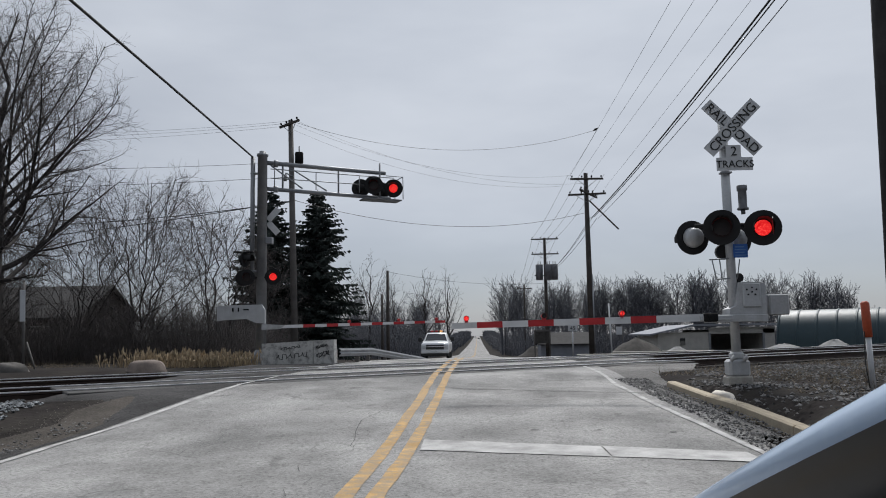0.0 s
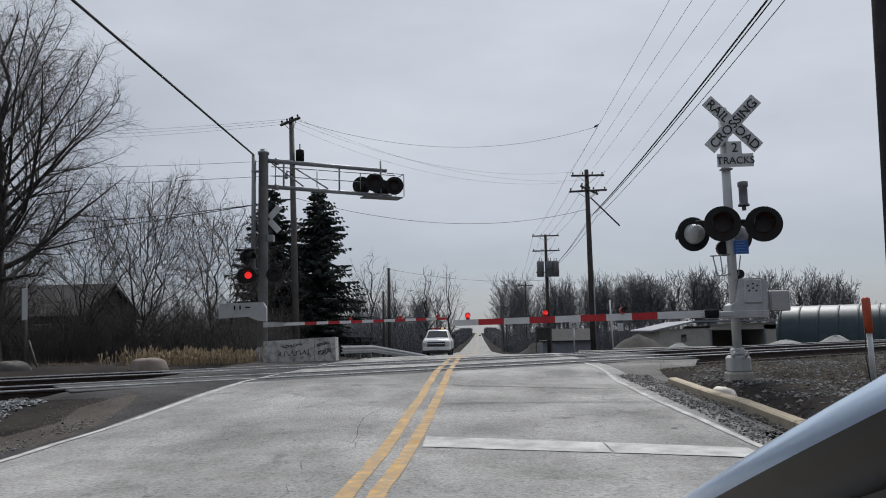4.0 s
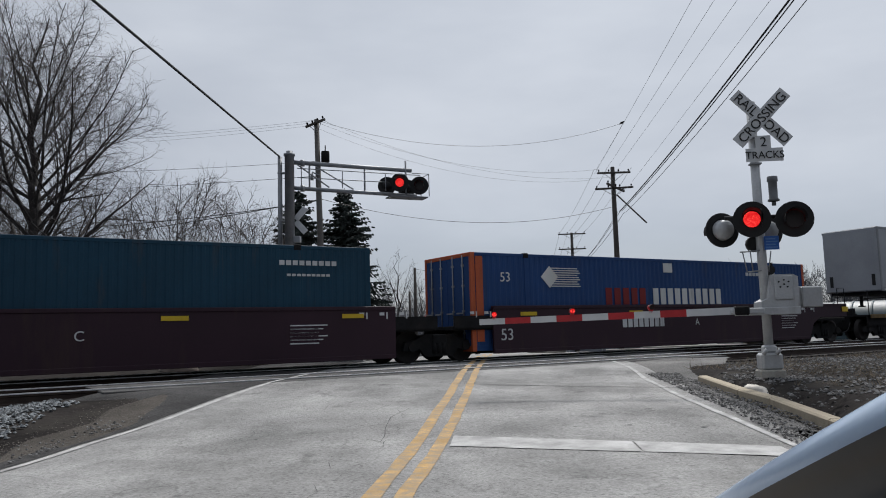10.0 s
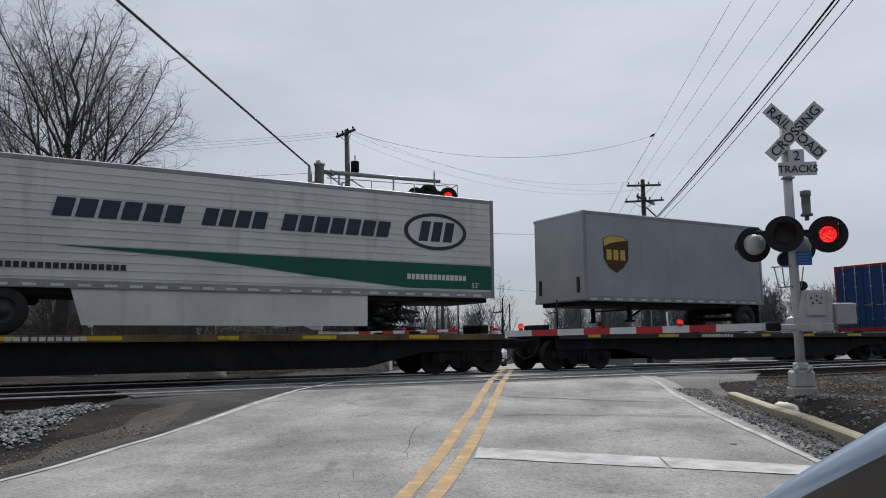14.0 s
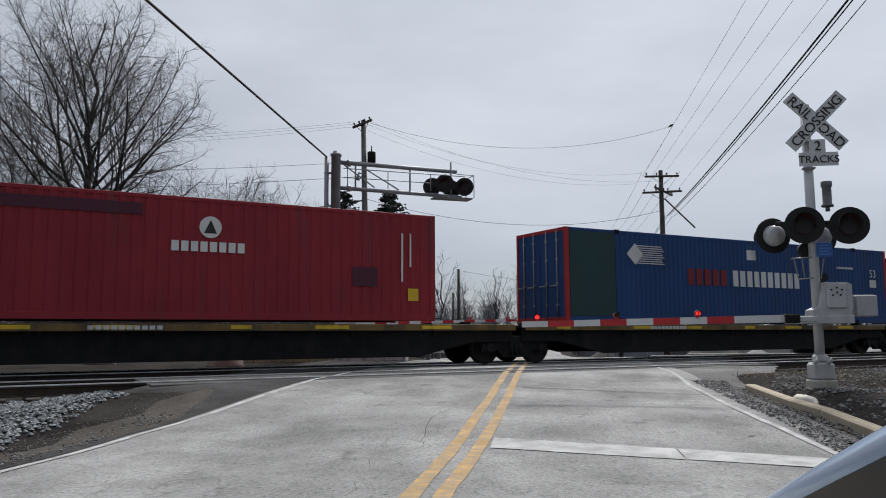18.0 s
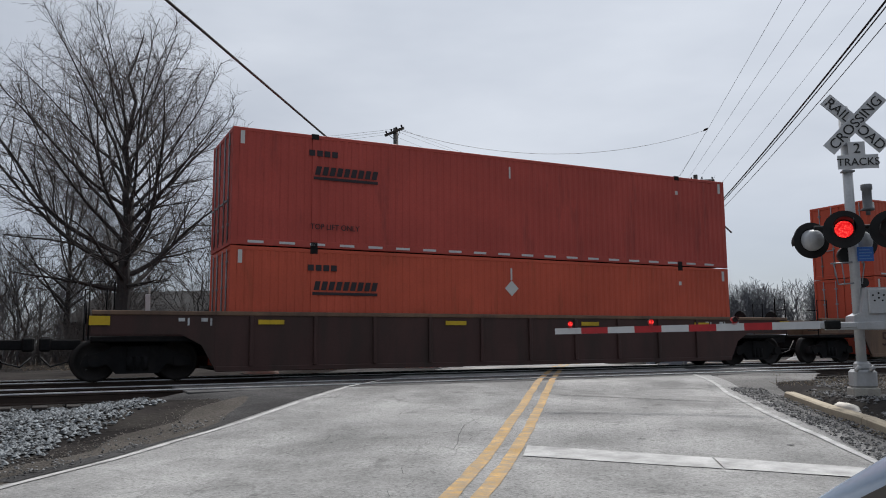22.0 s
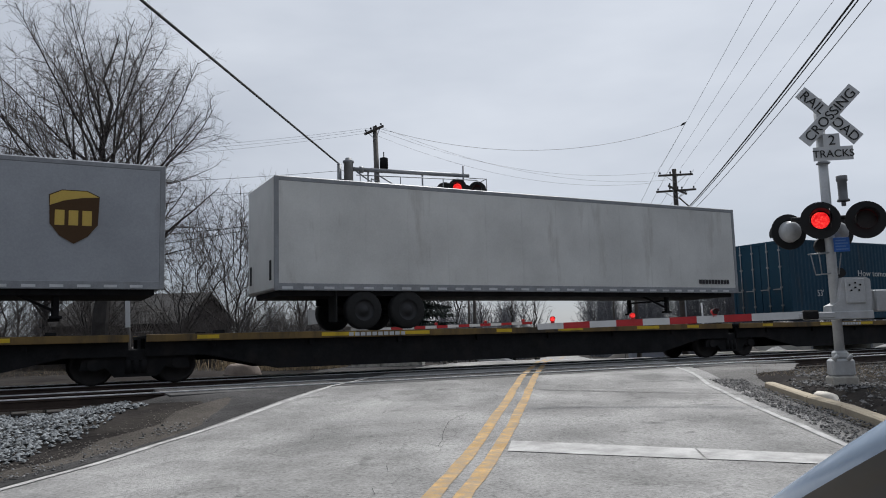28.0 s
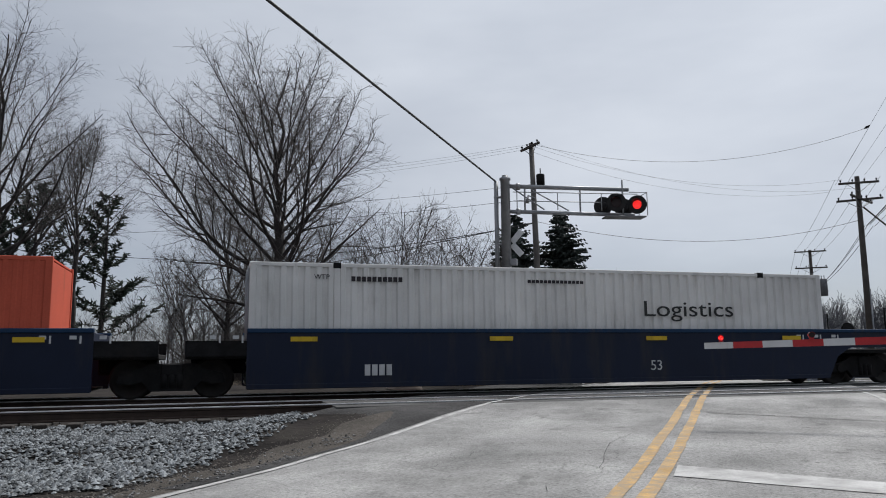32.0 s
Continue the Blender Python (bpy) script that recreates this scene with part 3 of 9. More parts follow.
for y in steps(9.0, 30, 42):
    wr = 3.0 + 0.35 + 0.9 * min(1, max(0, (y - 14.6) / 1.2)) + 1.9 * min(1, max(0, (y - 16.5) / 6)) + 0.10 * noise.noise((y * 0.9, 4, 1))
    rows.append([(x, y, min(grade(x, y) + 0.010, RAIL_Z - 0.008) - 0.05 * (1 if i == 2 else 0) - (0.03 if x < ROAD_R + 0.05 else 0)) for i, x in enumerate([3.0, (3.0 + wr) / 2, wr])])
ap.sheet(rows)
tagged(part("pavement", ap, M_SHOULDER), "grey crumbling asphalt shoulder strewn with grit", "pavement", kind="structure")

rows = []
for y in steps(-4, 13.0, 34):
    e_ = -5.42 - 0.05 * max(0, y - 5.4) + 0.22 * noise.noise((y * 0.9, 3, 3))
    rows.append([(x, y, grade(x, y) - 0.022 - (0.05 if i == 0 else 0)) for i, x in enumerate([e_ - 0.25, e_, (e_ - 4.98) / 2, -4.98])])
tagged(part("pavement", Shape().sheet(rows), M_TANDIRT), "tan packed dirt shoulder with fine grit", "pavement", kind="structure")

# the two tracks: rails, ties, ballast


def rail_mesh(c, s0, s1, name):
    prof = [(-0.070, 0.0), (0.070, 0.0), (0.070, 0.015), (0.012, 0.035), (0.010, 0.125), (0.036, 0.138), (0.036, 0.172), (-0.036, 0.172), (-0.036, 0.138), (-0.010, 0.125), (-0.012, 0.035), (-0.070, 0.015)]
    sh = Shape().prism([(c + y, RAIL_Z - 0.172 + z) for y, z in prof], s0, s1, axis="x")
    return sh


TRACK_M = pose(0, 0, 0, 0, 0, 36.65)
for k, cc in enumerate((NEAR_C, FAR_C)):
    tr = thing("railway_track", "rusty steel rails on dark wooden ties in ballast", "railway track", TRACK_M, group="tracks", kind="structure")
    for dc in (-0.753, 0.753):
        r_ = part("rail", rail_mesh(cc + dc, -140, 420, "rail"), M_RAIL, tr)
        top = Shape().box(-140, 420, cc + dc - 0.030, cc + dc + 0.030, RAIL_Z - 0.001, RAIL_Z + 0.020)
        part("rail_head", top, M_RAILTOP, r_, "bright worn running surface")
    tie_me = Shape().box(-0.115, 0.115, -1.3, 1.3, -0.18, 0, 0.012).mesh("tie")
    n_t = 0
    s = -26.0
    while s < 60 and n_t < 150:
        p = on_track(s, cc)
        if p.x < -6.2 or p.x > 5.2:
            part("tie", tie_me, M_TIE, tr, m=pose(s, cc + random.uniform(-0.03, 0.03), RAIL_Z - 0.178, 0, 0, random.uniform(-1, 1)))
            n_t += 1
        s += 0.52
# rubber and timber crossing panels between the rails across the road
M_PANEL = mat("crossing_panel_asphalt", (0.078, 0.077, 0.077), 0.9, vary=0.3, scale=1.2, grain=50, bump=0.5, stain=(0.08, 0.078, 0.075), stain_at=0.56, stain_scale=0.9, spec=0.15)
for cc in (NEAR_C, FAR_C):
    s_mid = cc * math.tan(TH) + ROAD_C / DX                     # where the road's centre line meets this track
    s0_, s1_ = s_mid - 8.6, s_mid + 7.6
    bed_ = part("pavement", Shape().box(s0_, s1_, cc - 1.42, cc + 1.42, RAIL_Z - 0.26, RAIL_Z - 0.165), M_APRON, m=TRACK_M)
    tagged(bed_, "grey crossing panels flush with the rails", "pavement", kind="structure")
    xs = steps(s0_, s1_, 9)
    w_ = xs[1] - xs[0] - 0.012
    mid_me = Shape().box(0, w_, -0.66, 0.66, -0.16, 0, 0.012).mesh("panel")
    out_me = Shape().box(0, w_, -0.31, 0.31, -0.16, 0, 0.012).mesh("panel")
    for a in xs[:-1]:
        part("panel", mid_me, M_PANEL, bed_, m=pose(a + 0.006, cc, RAIL_Z - 0.002 - random.uniform(0, 0.006)))
        for sg in (-1, 1):
            part("panel", out_me, M_PANEL, bed_, m=pose(a + 0.006, cc + sg * 1.11, RAIL_Z - 0.004 - random.uniform(0, 0.008)))
fill = Shape().box(FAR_C * 0.745 - 9.6, FAR_C * 0.745 + 6.0, NEAR_C + 1.43, FAR_C - 1.43, 0.1, RAIL_Z - 0.03, 0.01)
tagged(part("pavement", fill, M_PANEL, m=TRACK_M), "patched asphalt between the two tracks", "pavement", kind="structure")

# loose ballast: low-poly stones on the shoulders
def stones(name, material, spots, label, smin, smax, kind="stuff"):
    base = [(1, 0, -0.2), (0.3, 0.9, 0), (-0.8, 0.6, -0.1), (-0.9, -0.5, 0), (0.1, -1, 0.1), (0.1, 0.1, 0.8), (0.0, 0, -0.6)]
    fcs = [(0, 1, 5), (1, 2, 5), (2, 3, 5), (3, 4, 5), (4, 0, 5), (1, 0, 6), (2, 1, 6), (3, 2, 6), (4, 3, 6), (0, 4, 6)]
    B = np.array(base)
    V, Fc = [], []
    rng = np.random.default_rng(5)
    for i, (x, y, z) in enumerate(spots):
        r = rng.uniform(smin, smax)
        a = rng.uniform(0, 6.28)
        P = B * rng.uniform(0.65, 1.2, B.shape) * r * (1, 0.85, 0.75)
        ca, sa = math.cos(a), math.sin(a)
        P = np.stack([P[:, 0] * ca - P[:, 1] * sa, P[:, 0] * sa + P[:, 1] * ca, P[:, 2]], 1) + (x, y, z + 0.2 * r)
        n = len(V) * 7
        V.append(P)
        Fc.append(np.array(fcs) + n)
    me = bpy.data.meshes.new(name)
    me.from_pydata(np.concatenate(V).tolist(), [], np.concatenate(Fc).tolist())
    me.materials.append(material)
    return tagged(new(name, me), label, "gravel", kind=kind)


rng = np.random.default_rng(11)
spots = []
while len(spots) < 17000:
    s_, c_ = rng.uniform(-24, 8), rng.uniform(8.5, 15.0)
    p = on_track(s_, c_)
    edge = -5.3 - 0.22 * max(0, p.y - 5.4) - 0.25 * noise.noise((p.y * 1.3, 0, 0))
    if p.y < 5.2 or p.y > 30 or p.x > edge or p.x < -24:
        continue
    if p.y > 12.2 and p.x > -7.1 - 0.5 * (p.y - 12.2):
        continue
    if rng.random() > min(1, (edge - p.x) / 0.5 + 0.15):
        continue
    spots.append((p.x, p.y, land(p.x, p.y) + rng.uniform(0, 0.03)))
stones("gravel", M_STONE, spots, "blue-grey crushed ballast stones beside the track", 0.022, 0.055)
spots = []
while len(spots) < 9000:
    s_, c_ = rng.uniform(-24, 60), rng.uniform(14.4, 22.6)
    p = on_track(s_, c_)
    if -7.4 < p.x < 5.4:
        continue
    spots.append((p.x, p.y, land(p.x, p.y) + 0.01))
stones("gravel", M_OILY, spots, "dark oily ballast between the rails", 0.025, 0.055)
spots = []
while len(spots) < 15000:
    x, y = rng.uniform(3.5, 12) if len(spots) % 3 else rng.uniform(3.5, 18), rng.uniform(7.5, 26)
    c_ = -x * DY + y * DX
    if c_ > 14.3 or x < 3.45 + 0.6 * (y > 14.6) + max(0, (y - 15)) * 0.25:
        continue
    if noise.noise((x * 0.5, y * 0.5, 8)) < -0.05 and rng.random() < 0.75:
        continue
    spots.append((x, y, land(x, y) + 0.005))
stones("gravel", M_PEBBLE, spots, "grey gravel and crushed stone round the signal", 0.010, 0.042)
spots = []
while len(spots) < 5200:
    y = rng.uniform(2.5, 12.5)
    x = -5.0 - abs(rng.normal(0, 0.45)) - 0.1 * rng.random()
    spots.append((x, y, grade(x, y) - 0.03))
stones("gravel", M_TANGRIT, spots, "tan dirt and fine grit beside the road", 0.006, 0.018)
spots = [(rng.uniform(2.80, 3.42), y, 0) for y in rng.uniform(6, 16.5, 2600)]
spots += [(-5.0 - abs(rng.normal(0, 0.3)), y, 0) for y in rng.uniform(4, 13, 500)]
spots = [(x, y, rise(y) + 0.0) for x, y, z in spots]
stones("gravel", M_PEBBLE, spots, "loose grit along the road edges", 0.010, 0.028)

# ---- crossing signals ----
SWINGING = []
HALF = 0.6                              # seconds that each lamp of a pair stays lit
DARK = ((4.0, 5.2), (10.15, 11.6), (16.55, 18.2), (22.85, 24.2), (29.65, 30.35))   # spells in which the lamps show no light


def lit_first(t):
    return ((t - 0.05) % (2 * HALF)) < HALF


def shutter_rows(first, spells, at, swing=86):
    """Poses of a lamp's added shutter: edge-on to show the ever-glowing lens, face-on to hide it as if unlit."""
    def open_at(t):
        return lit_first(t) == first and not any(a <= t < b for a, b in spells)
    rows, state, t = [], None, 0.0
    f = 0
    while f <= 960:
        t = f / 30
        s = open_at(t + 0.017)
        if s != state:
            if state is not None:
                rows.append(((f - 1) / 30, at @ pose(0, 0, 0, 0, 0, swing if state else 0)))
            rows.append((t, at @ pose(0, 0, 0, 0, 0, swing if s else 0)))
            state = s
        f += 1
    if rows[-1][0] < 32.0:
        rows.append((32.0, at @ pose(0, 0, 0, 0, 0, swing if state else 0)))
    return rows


def ring(r, y, n=28):
    return [(r * math.cos(a), y, r * math.sin(a)) for a in steps(0, 2 * math.pi, n)]


def flasher(parent, m, first=None, spells=(), radius=0.285, lens=0.128, name="lamp", hinge=-1):
    """A round flashing lamp facing -y in its own space: dish, lens, visor, and an added shutter that stands in for the
    flashing.
    """
    dish = Shape().sheet([ring(radius, -0.012), ring(radius, 0.012), ring(0.17, 0.03), ring(0.16, 0.16), ring(0.05, 0.2)])
    dish.sheet([ring(radius, -0.012), ring(lens + 0.012, -0.004)])
    lamp = part(name, dish, M_BLACK, parent, m=m)
    gl = Shape().sheet([ring(lens, -0.006), ring(lens * 0.7, -0.030), ring(lens * 0.35, -0.042), ring(0.001, -0.046)])
    part("lens", gl, M_LED if first is not None else M_LENS, lamp, "round red lens")
    vis = Shape()
    angs = steps(radians(-20), radians(200), 18)
    for r0 in (lens + 0.020, lens + 0.026):
        vis.sheet([[(r0 * math.cos(a), y, r0 * math.sin(a)) for a in angs] for y in (-0.01, -0.12, -0.31)])
    part("visor", vis, M_BLACK, lamp)
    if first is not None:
        # the lens always glows; this added disc swings over it to imitate flashing
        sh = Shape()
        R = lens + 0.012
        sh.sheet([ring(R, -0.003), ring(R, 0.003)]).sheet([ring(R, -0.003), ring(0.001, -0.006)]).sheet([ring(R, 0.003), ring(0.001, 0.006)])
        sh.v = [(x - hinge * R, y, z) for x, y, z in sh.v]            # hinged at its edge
        sp = part("shutter", sh, M_LENS, lamp, "added dark red disc that hides the lit lens")
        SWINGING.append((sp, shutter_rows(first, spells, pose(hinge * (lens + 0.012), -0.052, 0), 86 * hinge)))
    return lamp


def back_of_lamp(parent, m, radius=0.285, back=None):
    """The rear of a lamp that faces the other way."""
    sh = Shape().sheet([ring(radius, -0.012), ring(radius, 0.012)]).sheet([ring(radius, -0.012), ring(0.19, -0.014)]).sheet([ring(radius, 0.012), ring(0.001, 0.012)])
    lamp = part("lamp", sh, M_BLACK, parent, m=m)
    sh = Shape().sheet([ring(0.172, -0.012), ring(0.158, -0.10), ring(0.115, -0.16), ring(0.001, -0.175)])
    part("lamp_housing", sh, back or M_SILVER, lamp, "rounded lamp back")
    sh = Shape()
    angs = steps(radians(-20), radians(200), 14)
    for r0 in (0.17, 0.176):
        sh.sheet([[(r0 * math.cos(a), y, r0 * math.sin(a)) for a in angs] for y in (0.01, 0.30)])
    part("visor", sh, M_BLACK, lamp)


GX, GY, GZ = 4.13, 12.95, 0.33
sig = thing("crossing_signal", "silver crossing signal mast with crossbuck and red lamps", "railroad signal", pose(GX, GY, GZ))
part("mast", Shape().tube([(0, 0, 0.25), (-0.02, 0, 4.45)], 0.072, 14), M_SILVER, sig)
base = Shape().box(-0.19, 0.19, -0.16, 0.16, 0.0, 0.14, 0.02)
part("foundation", base, M_CONC, sig)
bb = Shape().box(-0.165, 0.165, -0.15, 0.15, 0.13, 0.40, 0.035).box(-0.10, 0.10, -0.10, 0.10, 0.40, 0.52, 0.03)
for x in (-0.15, 0.05):
    bb.tube([(x, -0.17, 0.38), (x + 0.06, -0.19, 0.46)], 0.03, 8)
part("junction_base", bb, M_SILVER, sig)
# crossbuck: two blades with black letters
CB = Vector((0.09, -0.14, 4.15))
for k, (ang, words_) in enumerate(((-45.5, ("RAIL", "ROAD")), (45.5, ("CROS", "SING")))):
    bl = Shape().box(-0.57, 0.57, -0.006 - 0.014 * k, 0.006 - 0.014 * k, -0.108, 0.108, 0.003)
    m_ = pose(CB.x, CB.y, CB.z) @ pose(0, 0, 0, 0, -ang, 0)
    blade = part("crossbuck_blade", bl, M_SIGN, sig, m=m_)
    if k == 0:
        me = text_mesh("RAIL", 0.15)
        part("lettering", me, M_INK, blade, m=pose(-0.53, -0.012, -0.075))
        me = text_mesh("ROAD", 0.15)
        part("lettering", me, M_INK, blade, m=pose(0.55 - me["width"], -0.012, -0.075))
    else:
        me = text_mesh("CROSSING", 0.15)
        me.transform(Matrix.Diagonal((1.02 / me["width"], 1, 1, 1)))
        part("lettering", me, M_INK, blade, m=pose(-0.51, -0.026, -0.075))
tp = Shape().prism([(-0.29, 3.44), (0.29, 3.44), (0.29, 3.655), (0.11, 3.655), (0.11, 3.86), (-0.13, 3.86), (-0.13, 3.655), (-0.29, 3.655)], -0.135, -0.123)
plate = part("track_count_plate", tp, M_SIGN, sig, m=pose(0.105, 0, 0))
me = text_mesh("TRACKS", 0.115)
part("lettering", me, M_INK, plate, m=pose(-me["width"] / 2, -0.142, 3.49))
me = text_mesh("2", 0.15)
part("lettering", me, M_INK, plate, m=pose(-0.06, -0.142, 3.685))
part("bracket", Shape().box(-0.12, 0.06, -0.12, 0.0, 3.40, 3.43, 0.005), M_GALV, sig)
part("bracket", Shape().box(-0.12, 0.12, -0.125, 0.0, 3.82, 3.85, 0.005), M_GALV, sig)
bell = Shape().tube([(0.24, 0, 2.74), (0.24, 0, 2.82)], 0.035, 8).tube([(0.24, 0, 2.81), (0.24, 0, 2.84), (0.24, 0, 2.85), (0.24, 0, 3.12), (0.24, 0, 3.13), (0.24, 0, 3.21)], [0.09, 0.09, 0.068, 0.068, 0.082, 0.082], 14)
part("bell", bell, M_DULLGREY, sig, "cylindrical grey warning bell")
part("lamp_crossarm", Shape().tube([(-0.55, 0, 2.56), (0.5, 0, 2.56)], 0.035, 8).tube([(0.0, -0.12, 2.56), (0.0, 0.12, 2.56)], 0.06, 8).box(-0.10, 0.10, -0.1, 0.1, 2.46, 2.66, 0.03), M_BLACK, sig)
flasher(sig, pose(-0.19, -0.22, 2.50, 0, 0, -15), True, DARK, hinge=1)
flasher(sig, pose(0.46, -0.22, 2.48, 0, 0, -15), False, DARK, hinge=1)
back_of_lamp(sig, pose(-0.53, 0.25, 2.40, 0, 0, 12))
back_of_lamp(sig, pose(0.18, 0.28, 2.36, 0, 0, 12))
sm = Shape().tube([(-0.08, 0.02, 2.14), (-0.08, 0.16, 2.14)], 0.13, 14)
part("rear_lamp", sm, M_BLACK, sig)
sm = Shape().tube([(0.13, 0.06, 1.71), (0.13, 0.20, 1.71)], 0.075, 14)
part("rear_lamp", sm, M_BLACK, sig)
M_BLUESIGN = mat("blue_sign_face", (0.02, 0.11, 0.40), 0.4, vary=0.1, scale=6, grain=50)
bs_ = part("notice_plate", Shape().box(0.01, 0.24, -0.105, -0.095, 2.02, 2.24, 0.004), M_BLUESIGN, sig, "small blue emergency notice")
nb = Shape()
for k in range(4):
    nb.box(0.035, 0.215 - 0.03 * (k % 2), -0.109, -0.104, 2.05 + k * 0.045, 2.068 + k * 0.045)
part("marking", nb, mat("pale_blue_print", (0.10, 0.22, 0.48), 0.5), bs_)
for x in (-0.32, -0.20, -0.02, 0.12):
    part("cable_bracket", Shape().tube([(x, -0.05, 2.0), (x * 0.75 - 0.02, -0.03, 1.68)], 0.010, 5), M_GALV, sig)
part("cable_bracket", Shape().tube([(-0.36, -0.05, 2.0), (0.0, -0.05, 2.02)], 0.012, 5), M_GALV, sig)
part("cable_bracket", Shape().tube([(-0.26, -0.05, 1.68), (0.0, -0.05, 1.70)], 0.012, 5), M_GALV, sig)
# gate mechanism, counterweights and the striped arm
mech = Shape().prism([(0.02, 1.00), (0.30, 0.99), (0.40, 1.06), (0.45, 1.20), (0.45, 1.58), (0.38, 1.62), (0.06, 1.62), (0.02, 1.45), (-0.02, 1.25), (-0.12, 1.20), (-0.14, 1.02)], -0.20, 0.20)
gm = part("gate_mechanism", mech, M_SILVER, sig)
part("mechanism_cover", Shape().box(0.08, 0.36, -0.235, -0.2, 1.22, 1.60, 0.03), M_SILVER, gm)
for x, z in ((0.14, 1.50), (0.22, 1.53), (0.29, 1.50), (0.16, 1.42), (0.27, 1.42), (0.22, 1.46)):
    part("bolt", Shape().tube([(x, -0.234, z), (x, -0.250, z)], 0.014, 6), M_DARK, gm)
cwt = Shape().box(0.42, 0.92, 0.21, 0.25, 1.10, 1.44, 0.01).box(0.62, 0.93, 0.12, 0.33, 1.10, 1.43, 0.015).box(0.0, 0.5, 0.21, 0.26, 1.02, 1.2, 0.01)
part("counterweight", cwt, M_SILVER, sig)
part("arm_support", Shape().box(-0.55, 0.45, -0.24, -0.20, 0.99, 1.11, 0.01).box(-0.62, -0.10, -0.26, -0.14, 1.02, 1.10, 0.01), M_SILVER, sig)
part("arm_hinge", Shape().box(-0.56, -0.34, -0.30, -0.12, 1.00, 1.14, 0.02).tube([(-0.45, -0.33, 1.07), (-0.45, -0.1, 1.07)], 0.05, 10), M_DARK, sig)


def gate_arm(parent, m, length, bands, tip_cap=True):
    """A tapered hollow arm from the hinge along -x, in red and white bands."""
    x = 0.0
    for i, (w, red) in enumerate(bands):
        h0 = 0.058 - 0.012 * (x / length)
        h1 = 0.058 - 0.012 * ((x + w) / length)
        sh = Shape().add([(-x, -0.02, -h0), (-x, -0.02, h0), (-x, 0.02, -h0), (-x, 0.02, h0), (-x - w, -0.02, -h1), (-x - w, -0.02, h1), (-x - w, 0.02, -h1), (-x - w, 0.02, h1)],
                         [(0, 1, 3, 2), (4, 6, 7, 5), (0, 4, 5, 1), (2, 3, 7, 6), (0, 2, 6, 4), (1, 5, 7, 3)])
        part("arm_band", sh, M_RED if red else M_SIGN, parent, m=m)
        x += w


AM = pose(-0.52, -0.22, 1.07, 0, -0.9, 1.5) 
gate_arm(sig, AM, 4.02, [(0.78, 0), (0.405, 1)] + [(0.405, k % 2) for k in range(7)])


def arm_light(parent, m, x, first, z=0.11):
    lamp = part("arm_light", Shape().tube([(0, -0.055, 0), (0, 0.055, 0)], 0.044, 14).box(-0.03, 0.03, -0.02, 0.02, -0.08, 0), M_RED, parent, m=m @ pose(-x, 0, z))
    part("lens", Shape().sheet([ring(0.036, -0.057, 16), ring(0.024, -0.068, 16), ring(0.001, -0.072, 16)]), M_LED, lamp)
    part("visor", Shape().sheet([[(0.048 * math.cos(a), y, 0.048 * math.sin(a)) for a in steps(radians(10), radians(170), 10)] for y in (-0.05, -0.15)]), M_BLACK, lamp)
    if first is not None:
        # added disc that turns before the glowing lens in place of switching it off
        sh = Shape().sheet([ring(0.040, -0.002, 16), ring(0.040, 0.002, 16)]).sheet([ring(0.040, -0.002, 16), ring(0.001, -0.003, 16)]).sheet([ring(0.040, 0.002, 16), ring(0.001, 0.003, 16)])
        sp = part("shutter", sh, M_LENS, lamp, "added dark red disc that hides the lit lens")
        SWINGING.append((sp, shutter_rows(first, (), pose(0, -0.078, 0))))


arm_light(sig, AM, 3.78, None)
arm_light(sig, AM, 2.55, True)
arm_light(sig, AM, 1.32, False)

# the cantilever signal beyond the tracks
CX, CY, CZ = -7.76, 28.0, 0.30
can = thing("cantilever_signal", "grey steel cantilever signal bridge reaching over the road", "railroad signal", pose(CX, CY, CZ))
part("mast", Shape().tube([(0, 0, 0.0), (0, 0, 7.55), (0, 0, 7.56), (0, 0, 7.64), (0, 0, 7.65), (0, 0, 7.74)], [0.185, 0.175, 0.21, 0.21, 0.12, 0.12], 18), M_GALV, can)
part("mast_foot", Shape().tube([(0, 0, 0.0), (0, 0, 0.10), (0, 0, 0.5)], [0.42, 0.40, 0.19], 10).box(-0.5, 0.5, -0.5, 0.5, -0.1, 0.02, 0.03), M_GALV, can)
part("ladder_pole", Shape().tube([(-0.37, 0.05, 3.1), (-0.37, 0.05, 7.55)], 0.085, 12), M_GALV, can)
for z in (3.3, 5.1, 6.9):
    part("clamp", Shape().box(-0.45, 0.1, -0.03, 0.12, z, z + 0.06, 0.01), M_GALV, can)
BA = math.atan2(2.6, 4.95)
BM = pose(0, 0, 0, 0, 0, math.degrees(BA))
LB = 5.02


def bar(name, pts, r, mtl=M_GALV, n=8):
    return part(name, Shape().tube(pts, r, n), mtl, can, m=BM)


bar("upper_beam", [(0.1, 0, 7.33), (LB - 0.2, 0, 7.28)], 0.082, n=12)
bar("lower_beam", [(0.1, 0, 6.36), (LB, 0, 6.28)], 0.075, n=12)
for x in (0.75, 2.9):
    bar("beam_post", [(x, 0, 6.36), (x, 0, 7.30)], 0.035)
bar("beam_brace", [(0.3, 0, 7.25), (1.5, 0, 6.45)], 0.028)
bar("beam_brace", [(1.0, 0, 7.22), (2.45, 0, 6.42)], 0.028)
for z in (6.68, 7.02):
    bar("handrail", [(0.2, -0.42, z), (3.6 if z < 7 else LB, -0.42, z)], 0.018, n=6)
for x in (0.35, 1.9, 3.6):
    bar("handrail_post", [(x, -0.42, 6.36), (x, -0.42, 7.02)], 0.018, n=6)
bar("beam_collar", [(0.42, 0, 7.32), (0.56, 0, 7.32)], 0.13, n=12)
